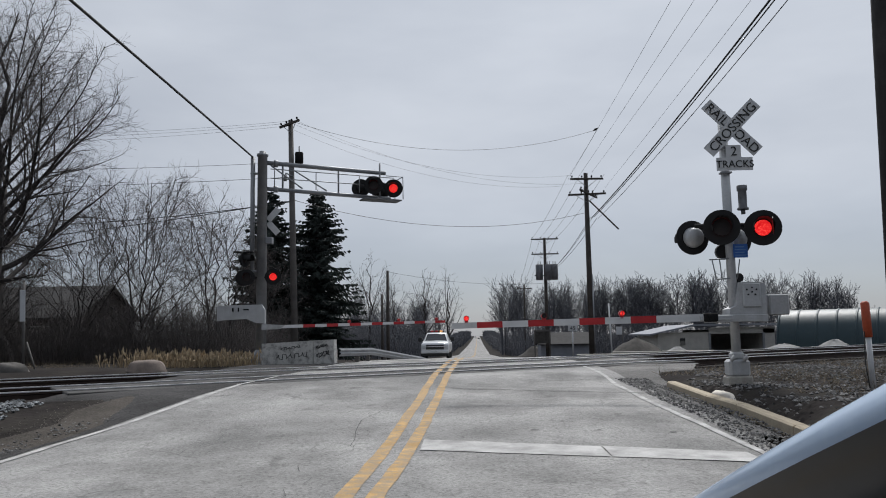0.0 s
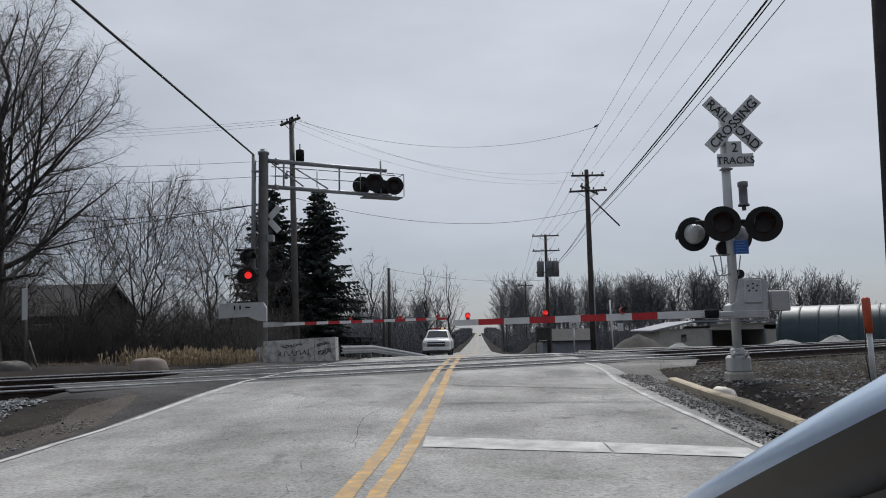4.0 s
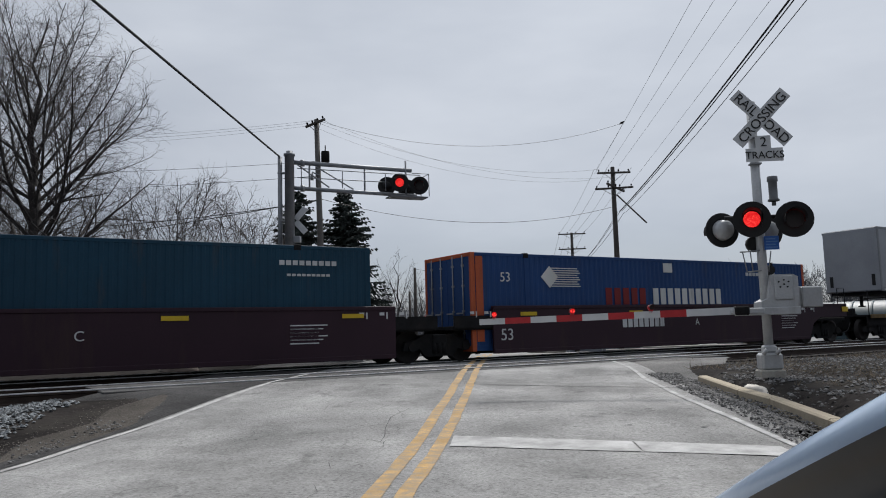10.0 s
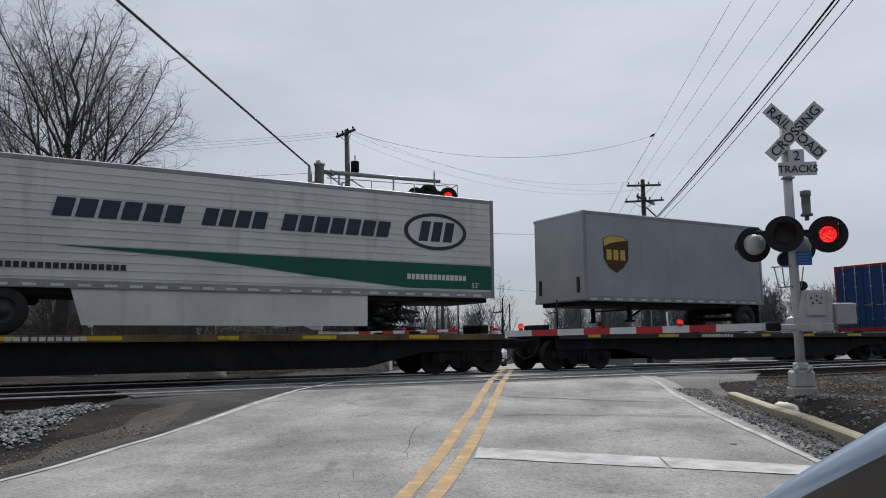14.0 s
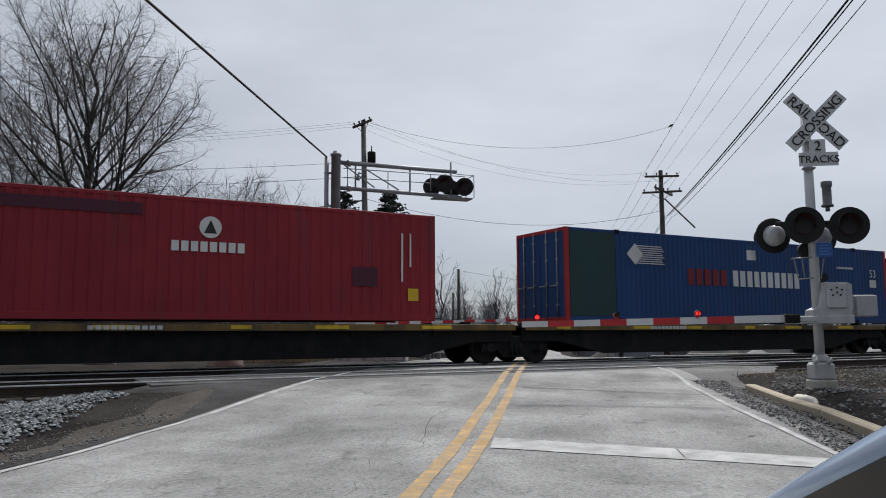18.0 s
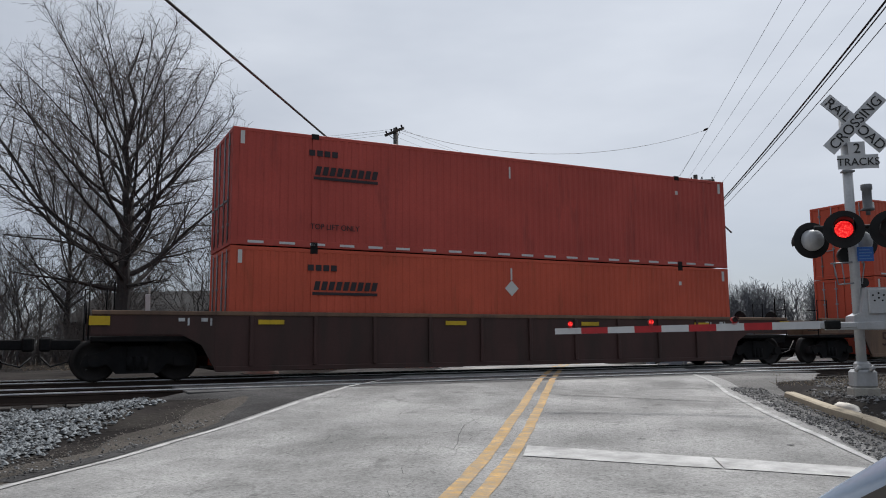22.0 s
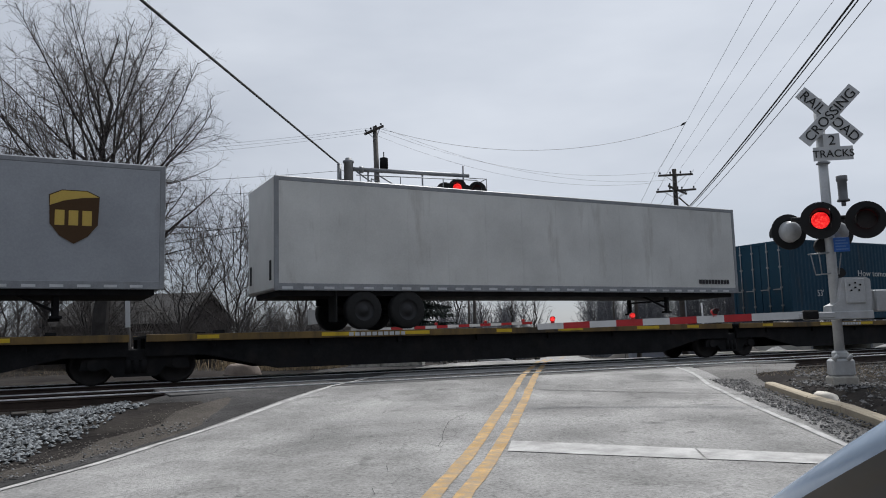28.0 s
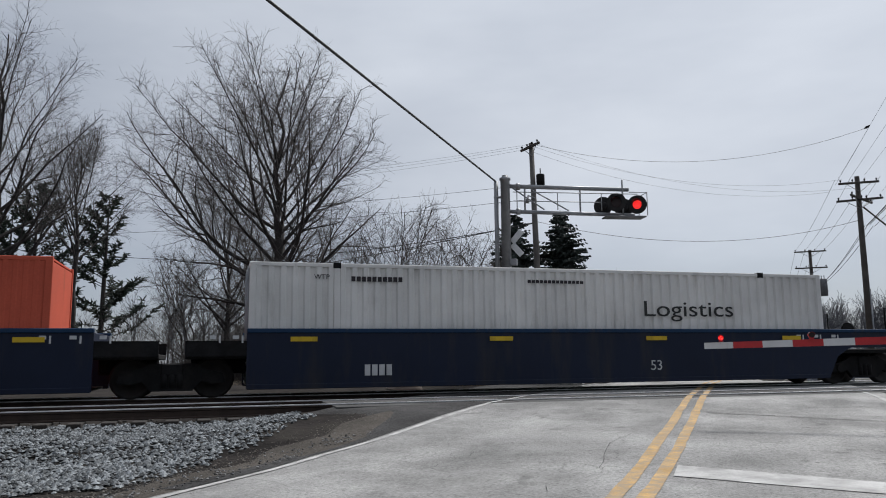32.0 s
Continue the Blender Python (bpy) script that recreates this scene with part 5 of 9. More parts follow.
def fan_tree(name, x, y, z, fork, top, centre, rx, rz, limbs, seed, label, r_trunk, rise0=28, rise1=74, fine=1.0, twig=0.0065, stems=1, group="bare trees"):
    """A leafless tree: limbs leave the trunk between fork and top, fan outwards and fill a rounded, uneven crown with ever finer side branches."""
    rg = random.Random(seed)
    trunk, twigs = Twigs(), Twigs()
    C = Vector(centre)

    def inside(q):
        d = q - C
        e = Vector((d.x / rx, d.y / rx, d.z / rz))
        n_ = e.normalized()
        return e.length < 1.0 + 0.08 * noise.noise((n_.x * 2.6 + seed, n_.y * 2.6, n_.z * 2.6)) + 0.07 * noise.noise((n_.x * 7, n_.y * 7 + seed, n_.z * 7))

    def shoot(p, d, length, step, wob, bend):
        pts, q, dd = [p.copy()], p.copy(), d.normalized()
        for i in range(max(2, int(length / step))):
            dd = (dd + Vector((rg.gauss(0, wob), rg.gauss(0, wob), rg.gauss(0, wob) + bend))).normalized()
            q = q + dd * step
            if i > 1 and not inside(q):
                break
            pts.append(q.copy())
        return pts

    def side(pts, rad, level):
        gap, ang, ratio, step = ((0.62, 40, 0.52, 0.40), (0.40, 42, 0.50, 0.32), (0.20, 40, 0.6, 0.30))[level]
        gap = gap / fine
        seg = (pts[1] - pts[0]).length
        total = seg * (len(pts) - 1)
        at = total * (0.22, 0.12, 0.1)[level] + rg.uniform(0, gap)
        turn = rg.uniform(0, 6.28)
        while at < total:
            i = min(len(pts) - 2, int(at / seg))
            base = pts[i].lerp(pts[i + 1], at / seg - i)
            ax = (pts[i + 1] - pts[i]).normalized()
            sd = ax.cross(Vector((0.2, 0.3, 0.93)))
            sd = sd.normalized() if sd.length > 1e-4 else Vector((1, 0, 0))
            turn += 2.6 + rg.gauss(0, 0.5)
            sp = radians(rg.gauss(ang, 8))
            nd = ax * math.cos(sp) + (Matrix.Rotation(turn, 3, ax) @ sd) * math.sin(sp)
            left = total - at
            ln = (ratio * left + (1.0, 0.45, 0.30)[level]) * rg.uniform(0.6, 1.15)
            if level == 2:
                ln = min(ln, 0.75)
            ch = shoot(base, nd, ln, step, (0.07, 0.10, 0.13)[level], (0.038, 0.036, 0.03)[level])
            if len(ch) > 1:
                r0 = max(rad[i] * (0.52, 0.55, 0.5)[level], (0.018, 0.010, twig)[level])
                rr = [max(r0 * (1 - 0.8 * j / (len(ch) - 1)), twig * 0.75) for j in range(len(ch))]
                (trunk if level == 0 and r0 > 0.045 else twigs).limb(ch, rr, 5 if level == 0 else 3)
                if level < 2:
                    side(ch, rr, level + 1)
            at += gap * rg.uniform(0.6, 1.4)

    for st in range(stems):
        lean = Vector((rg.gauss(0, 0.20), rg.gauss(0, 0.14), 1)) if stems > 1 else Vector((rg.gauss(0, 0.015), rg.gauss(0, 0.015), 1))
        p, pts, rad = Vector((rg.gauss(0, 0.25), rg.gauss(0, 0.25), -0.2)) if stems > 1 else Vector((0, 0, -0.2)), [], []
        n_ = 14
        ht = C.z + rz * rg.uniform(0.80, 0.95)
        for i in range(n_ + 1):
            f = i / n_
            zz = f * ht
            pts.append(p + lean * zz + Vector((rg.gauss(0, 0.05), rg.gauss(0, 0.05), 0)) * (1 + 3 * f))
            rad.append(r_trunk * (1.22 if i == 0 else 1.0 if zz < fork else max(0.04, 1 - 0.92 * ((zz - fork) / max(0.1, ht - fork)) ** 0.55)))
        trunk.limb(pts, rad, 10)
        az = rg.uniform(0, 6.28)
        for k in range(limbs):
            f = (k + rg.uniform(0.2, 0.8)) / limbs
            zz = fork + (top - fork) * f ** 1.15
            i = min(n_ - 1, int(zz / ht * n_))
            base = pts[i].lerp(pts[i + 1], zz / ht * n_ - i)
            az += 2.399 + rg.gauss(0, 0.25)
            el = radians(rise0 + (rise1 - rise0) * f ** 0.75 + rg.gauss(0, 6))
            d = Vector((math.cos(az) * math.cos(el), math.sin(az) * math.cos(el), math.sin(el)))
            ch = shoot(base, d, 2.2 * max(rx, rz), 0.5, 0.055, 0.010 + 0.022 * (1 - f))
            if len(ch) < 3:
                continue
            r0 = rad[i] * (0.42 + 0.12 * rg.random())
            rr = [max(r0 * (1 - 0.9 * (j / (len(ch) - 1)) ** 0.8), 0.016) for j in range(len(ch))]
            trunk.limb(ch, rr, 6)
            side(ch, rr, 0)
        side(pts[int(n_ * 0.72):], rad[int(n_ * 0.72):], 0)
    ob = thing(name, label, "tree", pose(x, y, z), group=group)
    part("trunk", trunk.mesh("trunk", M_BARK), M_BARK, ob, "dark trunk and main limbs")
    part("crown", twigs.mesh("crown", M_TWIG), M_TWIG, ob, "leafless branches and twigs")
    return ob


fan_tree("oak_tree", -22.2, 35, 0.2, 3.6, 12.0, (-1.5, 0, 10.5), 7.5, 7.6, 36, 4, "large leafless tree with wide rounded crown", 0.37, rise0=8, rise1=66, fine=1.22, twig=0.0060)
fan_tree("oak_tree", -40.0, 33, 0.2, 4.5, 14, (0.0, 0, 13.0), 6.0, 9.8, 30, 9, "tall leafless tree at the edge of the yard", 0.40, rise0=10, rise1=66, fine=1.1, twig=0.006)
fan_tree("maple_tree", -43.0, 41.8, 0.2, 8.0, 14, (0.0, 0, 12.6), 4.4, 5.6, 18, 13, "slender leafless tree before dark evergreens", 0.19, rise0=42, rise1=72, fine=1.3)
fan_tree("maple_tree", -31.5, 44, 0.2, 3.0, 8, (0.2, 0, 8.6), 4.3, 5.6, 16, 12, "slender leafless tree behind the yard", 0.2, rise0=30, rise1=70, fine=1.3)
for i, (x, y, h, w, sd, la) in enumerate(((-18.4, 42, 10.4, 4.4, 21, "leafless many-stemmed tree in the thicket"), (-14.9, 43, 9.2, 3.2, 22, "leafless many-stemmed tree in the thicket"),
                                          (-22.8, 43, 8.8, 3.6, 23, "leafless shrubby tree before a dark house"), (-12.6, 46, 6.6, 2.0, 24, "low leafless tree beside the spruces"),
                                          (-26.2, 41, 7.4, 3.2, 25, "leafless shrubby tree before a dark house"), (-29.5, 46, 9.4, 3.8, 26, "leafless shrubby tree behind the yard"),
                                          (-35.5, 45, 9.0, 3.8, 27, "leafless shrubby tree behind the yard"))):
    fan_tree("thicket_tree", x, y, 0.1, 0.8, h * 0.62, (0.2, 0, h * 0.56), w, h * 0.48, 10, sd, la, 0.095, rise0=24, rise1=64, stems=3, fine=1.0, twig=0.006)
fan_tree("maple_tree", -12.4, 90, -1.3, 3.0, 7, (0, 0, 8.2), 3.0, 4.6, 10, 31, "leafless tree beyond the spruces", 0.19, rise0=45, fine=0.55, twig=0.013)
fan_tree("maple_tree", -9.8, 93, -1.3, 3.0, 6, (0, 0, 6.0), 1.9, 3.4, 8, 33, "leafless tree beyond the spruces", 0.14, rise0=48, fine=0.55, twig=0.013)
fan_tree("maple_tree", -6.2, 95, -1.5, 2.6, 6, (0, 0, 7.2), 2.4, 4.0, 9, 34, "leafless roadside tree with open crown", 0.17, rise0=48, fine=0.55, twig=0.013)
fan_tree("maple_tree", -3.5, 98, -1.5, 2.6, 6, (0, 0, 7.0), 2.1, 3.9, 9, 35, "leafless roadside tree with open crown", 0.17, rise0=50, fine=0.55, twig=0.013)

# dense brush of the thicket: stems and dry leaves that nobody could count
rg = random.Random(77)
br = Twigs()
for i in range(3900):
    x, y = rg.uniform(-52, -10.5) if i % 3 == 0 else rg.uniform(-32, -10.5), rg.uniform(38.5, 46)
    h = rg.uniform(1.2, 3.9) * (1.5 if x < -32 else 1.0 if x < -13 else 0.75)
    p = Vector((x, y, 0.0))
    d = Vector((rg.gauss(0, 0.25), rg.gauss(0, 0.2), 1)).normalized()
    m1 = p + d * h * 0.5
    d = (d + Vector((rg.gauss(0, 0.35), rg.gauss(0, 0.2), 0))).normalized()
    br.limb([p, m1, m1 + d * h * 0.5], [0.016, 0.012, 0.005], 3)
    for k in range(4):
        q = p.lerp(m1 + d * h * 0.5, rg.uniform(0.2, 0.95))
        e = Vector((rg.gauss(0, 0.7), rg.gauss(0, 0.5), rg.uniform(0.1, 0.9))).normalized() * rg.uniform(0.25, 0.8)
        br.limb([q, q + e], [0.008, 0.004], 3)
tagged(new("brush", br.mesh("brush", M_TWIG)), "dense leafless brush under the trees", "bushes", kind="stuff")
# brush along the far road sides
br = Twigs()
for i in range(3600):
    far = rg.random() < 0.6
    if far:
        x, y = rg.uniform(-36, -6.5), rg.uniform(75, 150)
        z, h = rise(y), rg.uniform(2, 6.5)
    else:
        x, y = rg.uniform(5.5, 60), rg.uniform(100, 160)
        z, h = rise(y), rg.uniform(2, 6)
    p = Vector((x, y, z))
    d = Vector((rg.gauss(0, 0.2), rg.gauss(0, 0.2), 1)).normalized()
    t_ = p + d * h
    br.limb([p, p + d * h * 0.5, t_], [0.05, 0.035, 0.012], 3)
    for k in range(5):
        q = p.lerp(t_, rg.uniform(0.25, 0.95))
        e = Vector((rg.gauss(0, 0.6), rg.gauss(0, 0.4), rg.uniform(0.3, 1.0))).normalized() * rg.uniform(0.5, 1.8)
        br.limb([q, q + e], [0.022, 0.009], 3)
for i in range(1500):
    y = rg.uniform(130, 900)
    sg = rg.choice((-1, 1))
    x = ROAD_C + sg * (rg.uniform(6.0, 10) + 0.012 * y * rg.random())
    h = rg.uniform(1.5, 4.0) + 0.006 * y
    p = Vector((x, y, rise(y) - 0.2))
    t_ = p + Vector((rg.gauss(0, 0.5), 0, h))
    w_ = 0.05 + 0.00035 * y
    br.limb([p, p.lerp(t_, 0.5), t_], [w_ * 1.6, w_, w_ * 0.4], 3)
    for k in range(4):
        q = p.lerp(t_, rg.uniform(0.1, 0.9))
        e = Vector((rg.gauss(0, 0.8), rg.gauss(0, 0.4), rg.uniform(0.1, 0.9))).normalized() * rg.uniform(0.8, 2.4)
        br.limb([q, q + e], [w_ * 0.9, w_ * 0.35], 3)
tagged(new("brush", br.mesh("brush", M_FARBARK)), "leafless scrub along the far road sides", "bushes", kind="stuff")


def far_woods(name, label, boxes, seed):
    rg = random.Random(seed)
    protos = []
    sp = {"levels": [(17, 36, 0.33, 0.36), (5, 38, 0.52, 0.2), (2, 36, 0.6, 0.15)], "trunk": 0.84, "up": 0.06, "wob": 0.09, "rmin": 0.022, "joints": 2}
    for k in range(4):
        a, b = Twigs(), Twigs()
        grow(random.Random(seed * 10 + k), a, b, Vector((0, 0, 0)), Vector((0, 0, 1)), 0.8 * 12, 0.17, 0, sp)
        va, fa = np.array(a.v), [tuple(q) for q in a.f]
        vb, fb = np.array(b.v), [tuple(i + len(va) for i in q) for q in b.f]
        protos.append((np.concatenate([va, vb]), np.array(fa + fb)))
    V, Fc, n = [], [], 0
    for x0, x1, y0, y1, h0, h1, count in boxes:
        for i in range(count):
            x, y = rg.uniform(x0, x1), rg.uniform(y0, y1)
            P, Q = protos[rg.randrange(4)]
            s = rg.uniform(h0, h1) / 12.0
            a = rg.uniform(0, 6.28)
            ca, sa = math.cos(a), math.sin(a)
            W = np.stack([(P[:, 0] * ca - P[:, 1] * sa) * s + x, (P[:, 0] * sa + P[:, 1] * ca) * s + y, P[:, 2] * s + rise(y)], 1)
            V.append(W)
            Fc.append(Q + n)
            n += len(W)
    me = bpy.data.meshes.new(name)
    VV, FF = np.concatenate(V), np.concatenate(Fc)
    me.vertices.add(len(VV))
    me.vertices.foreach_set("co", VV.ravel())
    me.loops.add(FF.size)
    me.loops.foreach_set("vertex_index", FF.ravel().astype(np.int32))
    me.polygons.add(len(FF))
    me.polygons.foreach_set("loop_start", np.arange(0, FF.size, 4, dtype=np.int32))
    me.update(calc_edges=True)
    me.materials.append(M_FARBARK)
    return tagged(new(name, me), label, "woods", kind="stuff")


far_woods("far_woods", "dense belt of tall leafless trees behind the road", [(5, 78, 150, 178, 11.5, 15.0, 115), (70, 120, 95, 150, 11, 14, 22), (9, 40, 180, 215, 14, 17.0, 18)], 5)
far_woods("far_woods", "distant leafless trees beside the far road", [(-60, -8, 140, 190, 9, 13, 36), (-40, -7, 240, 340, 10, 14, 12), (7, 40, 260, 420, 12, 16, 12), (-90, -45, 70, 120, 10, 14, 14)], 6)


def spruce(x, y, z, h, rad, seed, label, material=None, sparse=1.0, taper=0.85):
    """A spruce: whorls of drooping boughs hung with short sprays of needles."""
    rg = random.Random(seed)
    ob = thing("spruce_tree", label, "tree", pose(x, y, z), group="evergreens")
    tk = Twigs()
    tk.limb([Vector((0, 0, -0.2)), Vector((0, 0, h * 0.5)), Vector((0.05, 0, h))], [h * 0.018, h * 0.011, 0.02], 8)
    part("trunk", tk.mesh("trunk", M_BARK), M_BARK, ob)
    cr, bo = Twigs(), Twigs()
    zz = h * 0.06
    while zz < h * 0.985:
        f = zz / h
        L0 = rad * (1 - f) ** taper + 0.10
        for k in range(int(9 * sparse) if f < 0.8 else 6):
            a = rg.uniform(0, 6.28)
            L = L0 * rg.uniform(0.65, 1.12)
            u = Vector((math.cos(a), math.sin(a), 0))
            p0 = Vector((0, 0, zz + rg.uniform(-0.12, 0.12)))
            p1 = p0 + u * L * 0.5 + Vector((0, 0, -0.10 * L))
            p2 = p0 + u * L + Vector((0, 0, -0.16 * L + 0.10 * L * (1 if f > 0.4 else 0.4)))
            bo.limb([p0, p1, p2], [0.03 * (1 - f) + 0.01, 0.015, 0.006], 3)
            n = max(4, int(L * 8 * sparse))
            side = u.cross(Vector((0, 0, 1)))
            for j in range(n):
                g_ = (j + rg.random()) / n
                q = p0.lerp(p1, g_ * 2) if g_ < 0.5 else p1.lerp(p2, g_ * 2 - 1)
                for s_ in (-1, 1):
                    ln = (0.22 + 0.45 * (1 - g_)) * min(1, 0.35 + L * 0.35) * rg.uniform(0.7, 1.3)
                    e = (side * s_ * rg.uniform(0.4, 1.0) + u * rg.uniform(0.3, 0.9) + Vector((0, 0, rg.uniform(-0.95, 0.0)))).normalized() * ln
                    cr.limb([q, q + e * 0.55, q + e], [0.035, 0.06, 0.008], 3)
        zz += 0.21 if f < 0.7 else 0.16
    bo_ = part("bough", bo.mesh("bough", M_BARK), M_BARK, ob)
    part("crown", cr.mesh("crown", material or M_NEEDLE), material or M_NEEDLE, ob, "dark drooping needle sprays")
    return ob


def ragged_pine(x, y, z, h, rad, seed, label):
    """An old evergreen with few long rising boughs, bare gaps and dense tufts towards their ends."""
    rg = random.Random(seed)
    ob = thing("pine_tree", label, "tree", pose(x, y, z), group="evergreens")
    wood, tuft = Twigs(), Twigs()
    wood.limb([Vector((0, 0, -0.2)), Vector((0.15, 0, h * 0.5)), Vector((0.3, 0, h * 0.97))], [h * 0.017, h * 0.012, 0.03], 8)
    for k in range(int(h * 4.2)):
        f = 0.12 + 0.86 * (k + rg.random()) / (h * 4.2)
        a = rg.uniform(0, 6.28)
        L = rad * (1 - f ** 2.2) * rg.uniform(0.45, 1.15) + 0.5
        up = rg.uniform(0.05, 0.55) + 0.35 * f
        u = Vector((math.cos(a), math.sin(a), up)).normalized()
        p0 = Vector((0.3 * f, 0, f * h))
        p1 = p0 + u * L * 0.55 + Vector((0, 0, -0.06 * L))
        p2 = p0 + u * L + Vector((0, 0, 0.10 * L))
        wood.limb([p0, p1, p2], [0.05 * (1 - f) + 0.02, 0.025, 0.010], 4)
        for j in range(int(16 + L * 15)):
            g_ = rg.uniform(0.25, 1.0)
            q = p0.lerp(p1, g_ * 2) if g_ < 0.5 else p1.lerp(p2, g_ * 2 - 1)
            e = (u * rg.uniform(0.2, 1.0) + Vector((rg.gauss(0, 0.6), rg.gauss(0, 0.6), rg.gauss(0.05, 0.4)))).normalized() * rg.uniform(0.25, 0.62)
            tuft.limb([q, q + e * 0.5, q + e], [0.02, 0.065, 0.012], 3)
    part("trunk", wood.mesh("trunk", M_BARK), M_BARK, ob, "dark trunk and boughs")
    part("crown", tuft.mesh("crown", M_PINE), M_PINE, ob, "ragged needle tufts")
    return ob


spruce(-10.7, 52, -0.3, 11.5, 3.9, 3, "tall dark spruce with drooping boughs", sparse=0.82, taper=0.58)
spruce(-13.6, 51, -0.2, 11.3, 3.9, 4, "dark spruce beside a taller one", sparse=0.82, taper=0.62)
ragged_pine(-47.3, 49, 0.2, 14.6, 4.3, 5, "ragged dark evergreen in the far yard")
ragged_pine(-52.7, 47, 0.2, 15.5, 5.4, 6, "ragged dark evergreen in the far yard")
ragged_pine(-59.0, 50, 0.2, 14.5, 4.0, 7, "ragged dark evergreen in the far yard")

# dry weeds and grass
M_REED = mat("dry_tan_grass", (0.34, 0.265, 0.17), 0.9, vary=0.35, scale=2, grain=10, bump=0.0, island=0.4)
M_WEED = mat("dead_brown_weeds", (0.17, 0.135, 0.095), 0.95, vary=0.4, scale=2, grain=10, bump=0.0, island=0.5)
rg = random.Random(42)
rd = Twigs()
for i in range(2600):
    x, y = rg.uniform(-12.2, -7.4), rg.uniform(24.5, 31)
    c_ = -x * DY + y * DX
    if c_ < 25.2 or noise.noise((x * 0.8, y * 0.8, 3)) < -0.12:
        continue
    h = rg.uniform(0.25, 0.62) * (0.8 + 0.5 * noise.noise((x, y, 1)))
    d = Vector((rg.gauss(0, 0.22), rg.gauss(0, 0.22), 1)) * h
    p = Vector((x, y, land(x, y)))
    rd.limb([p, p + d * 0.7, p + d], [0.010, 0.012, 0.004], 3)
    if i % 3 == 0:
        rd.limb([p + d * 0.66, p + d * 0.88, p + d * 1.12], [0.010, 0.048, 0.006], 4)
tagged(new("dry_grass", rd.mesh("dry_grass", M_REED)), "tall pale tan dry grass beyond the tracks", "grass", kind="stuff")
wd = Twigs()
for i in range(14000):
    if rg.random() < 0.94:
        x, y = rg.uniform(3.7, 18), rg.uniform(6.5, 26)
        c_ = -x * DY + y * DX
        if c_ > 13.6 or noise.noise((x * 0.45, y * 0.45, 5)) < 0.0 or (abs(x - 4.1) < 0.9 and abs(y - 12.9) < 1.2):
            continue
        h = rg.uniform(0.04, 0.22)
    else:
        x, y = rg.uniform(-30, -13), rg.uniform(24, 38)
        if -x * DY + y * DX < 24.5:
            continue
        h = rg.uniform(0.1, 0.5)
    p = Vector((x, y, land(x, y)))
    for k in range(2):
        d = Vector((rg.gauss(0, 0.7), rg.gauss(0, 0.7), rg.uniform(0.2, 0.8))).normalized() * h * rg.uniform(0.5, 1.2)
        wd.limb([p, p + d], [0.0045, 0.0015], 3)
tagged(new("weeds", wd.mesh("weeds", M_WEED)), "dead brown weeds and litter on the verge", "weeds", kind="stuff")

# ---- buildings ----
M_ROOF = mat("grey_shingles", (0.026, 0.025, 0.026), 0.9, vary=0.25, scale=2, grain=12, bump=0.5)
M_DKBRICK = mat("dark_brown_brick", (0.032, 0.022, 0.02), 0.9, vary=0.25, scale=2, grain=10, bump=0.4)
M_GREYSIDE = mat("grey_siding", (0.24, 0.25, 0.28), 0.8, vary=0.1, scale=2, grain=10, bump=0.3)
M_CREAMSIDE = mat("cream_siding", (0.48, 0.46, 0.42), 0.8, vary=0.1, scale=2, grain=10, bump=0.3)
M_TEALMETAL = mat("dark_green_ribbed_metal", (0.012, 0.034, 0.043), 0.5, 0.0, vary=0.12, scale=1, grain=12, bump=0.05, stain=(0.03, 0.05, 0.055), stain_at=0.6)
M_PANE = glass("dark_window_glass")


def house(x, y, z, w, d, h, roof_h, wall_m, roof_m, label, gable_to_road=False, windows=()):
    ob = thing("house", label, "house", pose(x, y, z), group="buildings")
    part("wall", Shape().box(-w / 2, w / 2, -d / 2, d / 2, -0.6, h), wall_m, ob)
    ov = 0.35
    if gable_to_road:
        part("gable", Shape().prism([(-w / 2, h), (w / 2, h), (0, h + roof_h)], -d / 2, d / 2), wall_m, ob)
        for sg in (-1, 1):
            part("roof", Shape().prism([(0, h + roof_h + 0.12), (sg * (w / 2 + ov), h - ov * roof_h / (w / 2) + 0.12), (sg * (w / 2 + ov), h - ov * roof_h / (w / 2)), (0, h + roof_h)], -d / 2 - ov, d / 2 + ov), roof_m, ob)
    else:
        part("gable", Shape().prism([(-d / 2, h), (d / 2, h), (0, h + roof_h)], -w / 2, w / 2, axis="x"), wall_m, ob)
        for sg in (-1, 1):
            part("roof", Shape().prism([(0, h + roof_h + 0.12), (sg * (d / 2 + ov), h - ov * roof_h / (d / 2) + 0.12), (sg * (d / 2 + ov), h - ov * roof_h / (d / 2)), (0, h + roof_h)], -w / 2 - ov, w / 2 + ov, axis="x"), roof_m, ob)
    for wx, wz, ww, wh in windows:
        fr = part("window", Shape().box(wx - ww / 2 - 0.08, wx + ww / 2 + 0.08, -d / 2 - 0.05, -d / 2 + 0.02, wz - 0.08, wz + wh + 0.08, 0.01), M_SIGN, ob)
        part("pane", Shape().box(wx - ww / 2, wx + ww / 2, -d / 2 - 0.07, -d / 2 - 0.04, wz, wz + wh), M_PANE, fr)
    return ob


house(-28.5, 50, 0.0, 9.0, 8, 2.7, 2.0, M_DKBRICK, M_ROOF, "dark brick house half hidden by brush", windows=((-2.5, 0.9, 1.4, 1.2), (2.2, 0.9, 1.2, 1.2)))
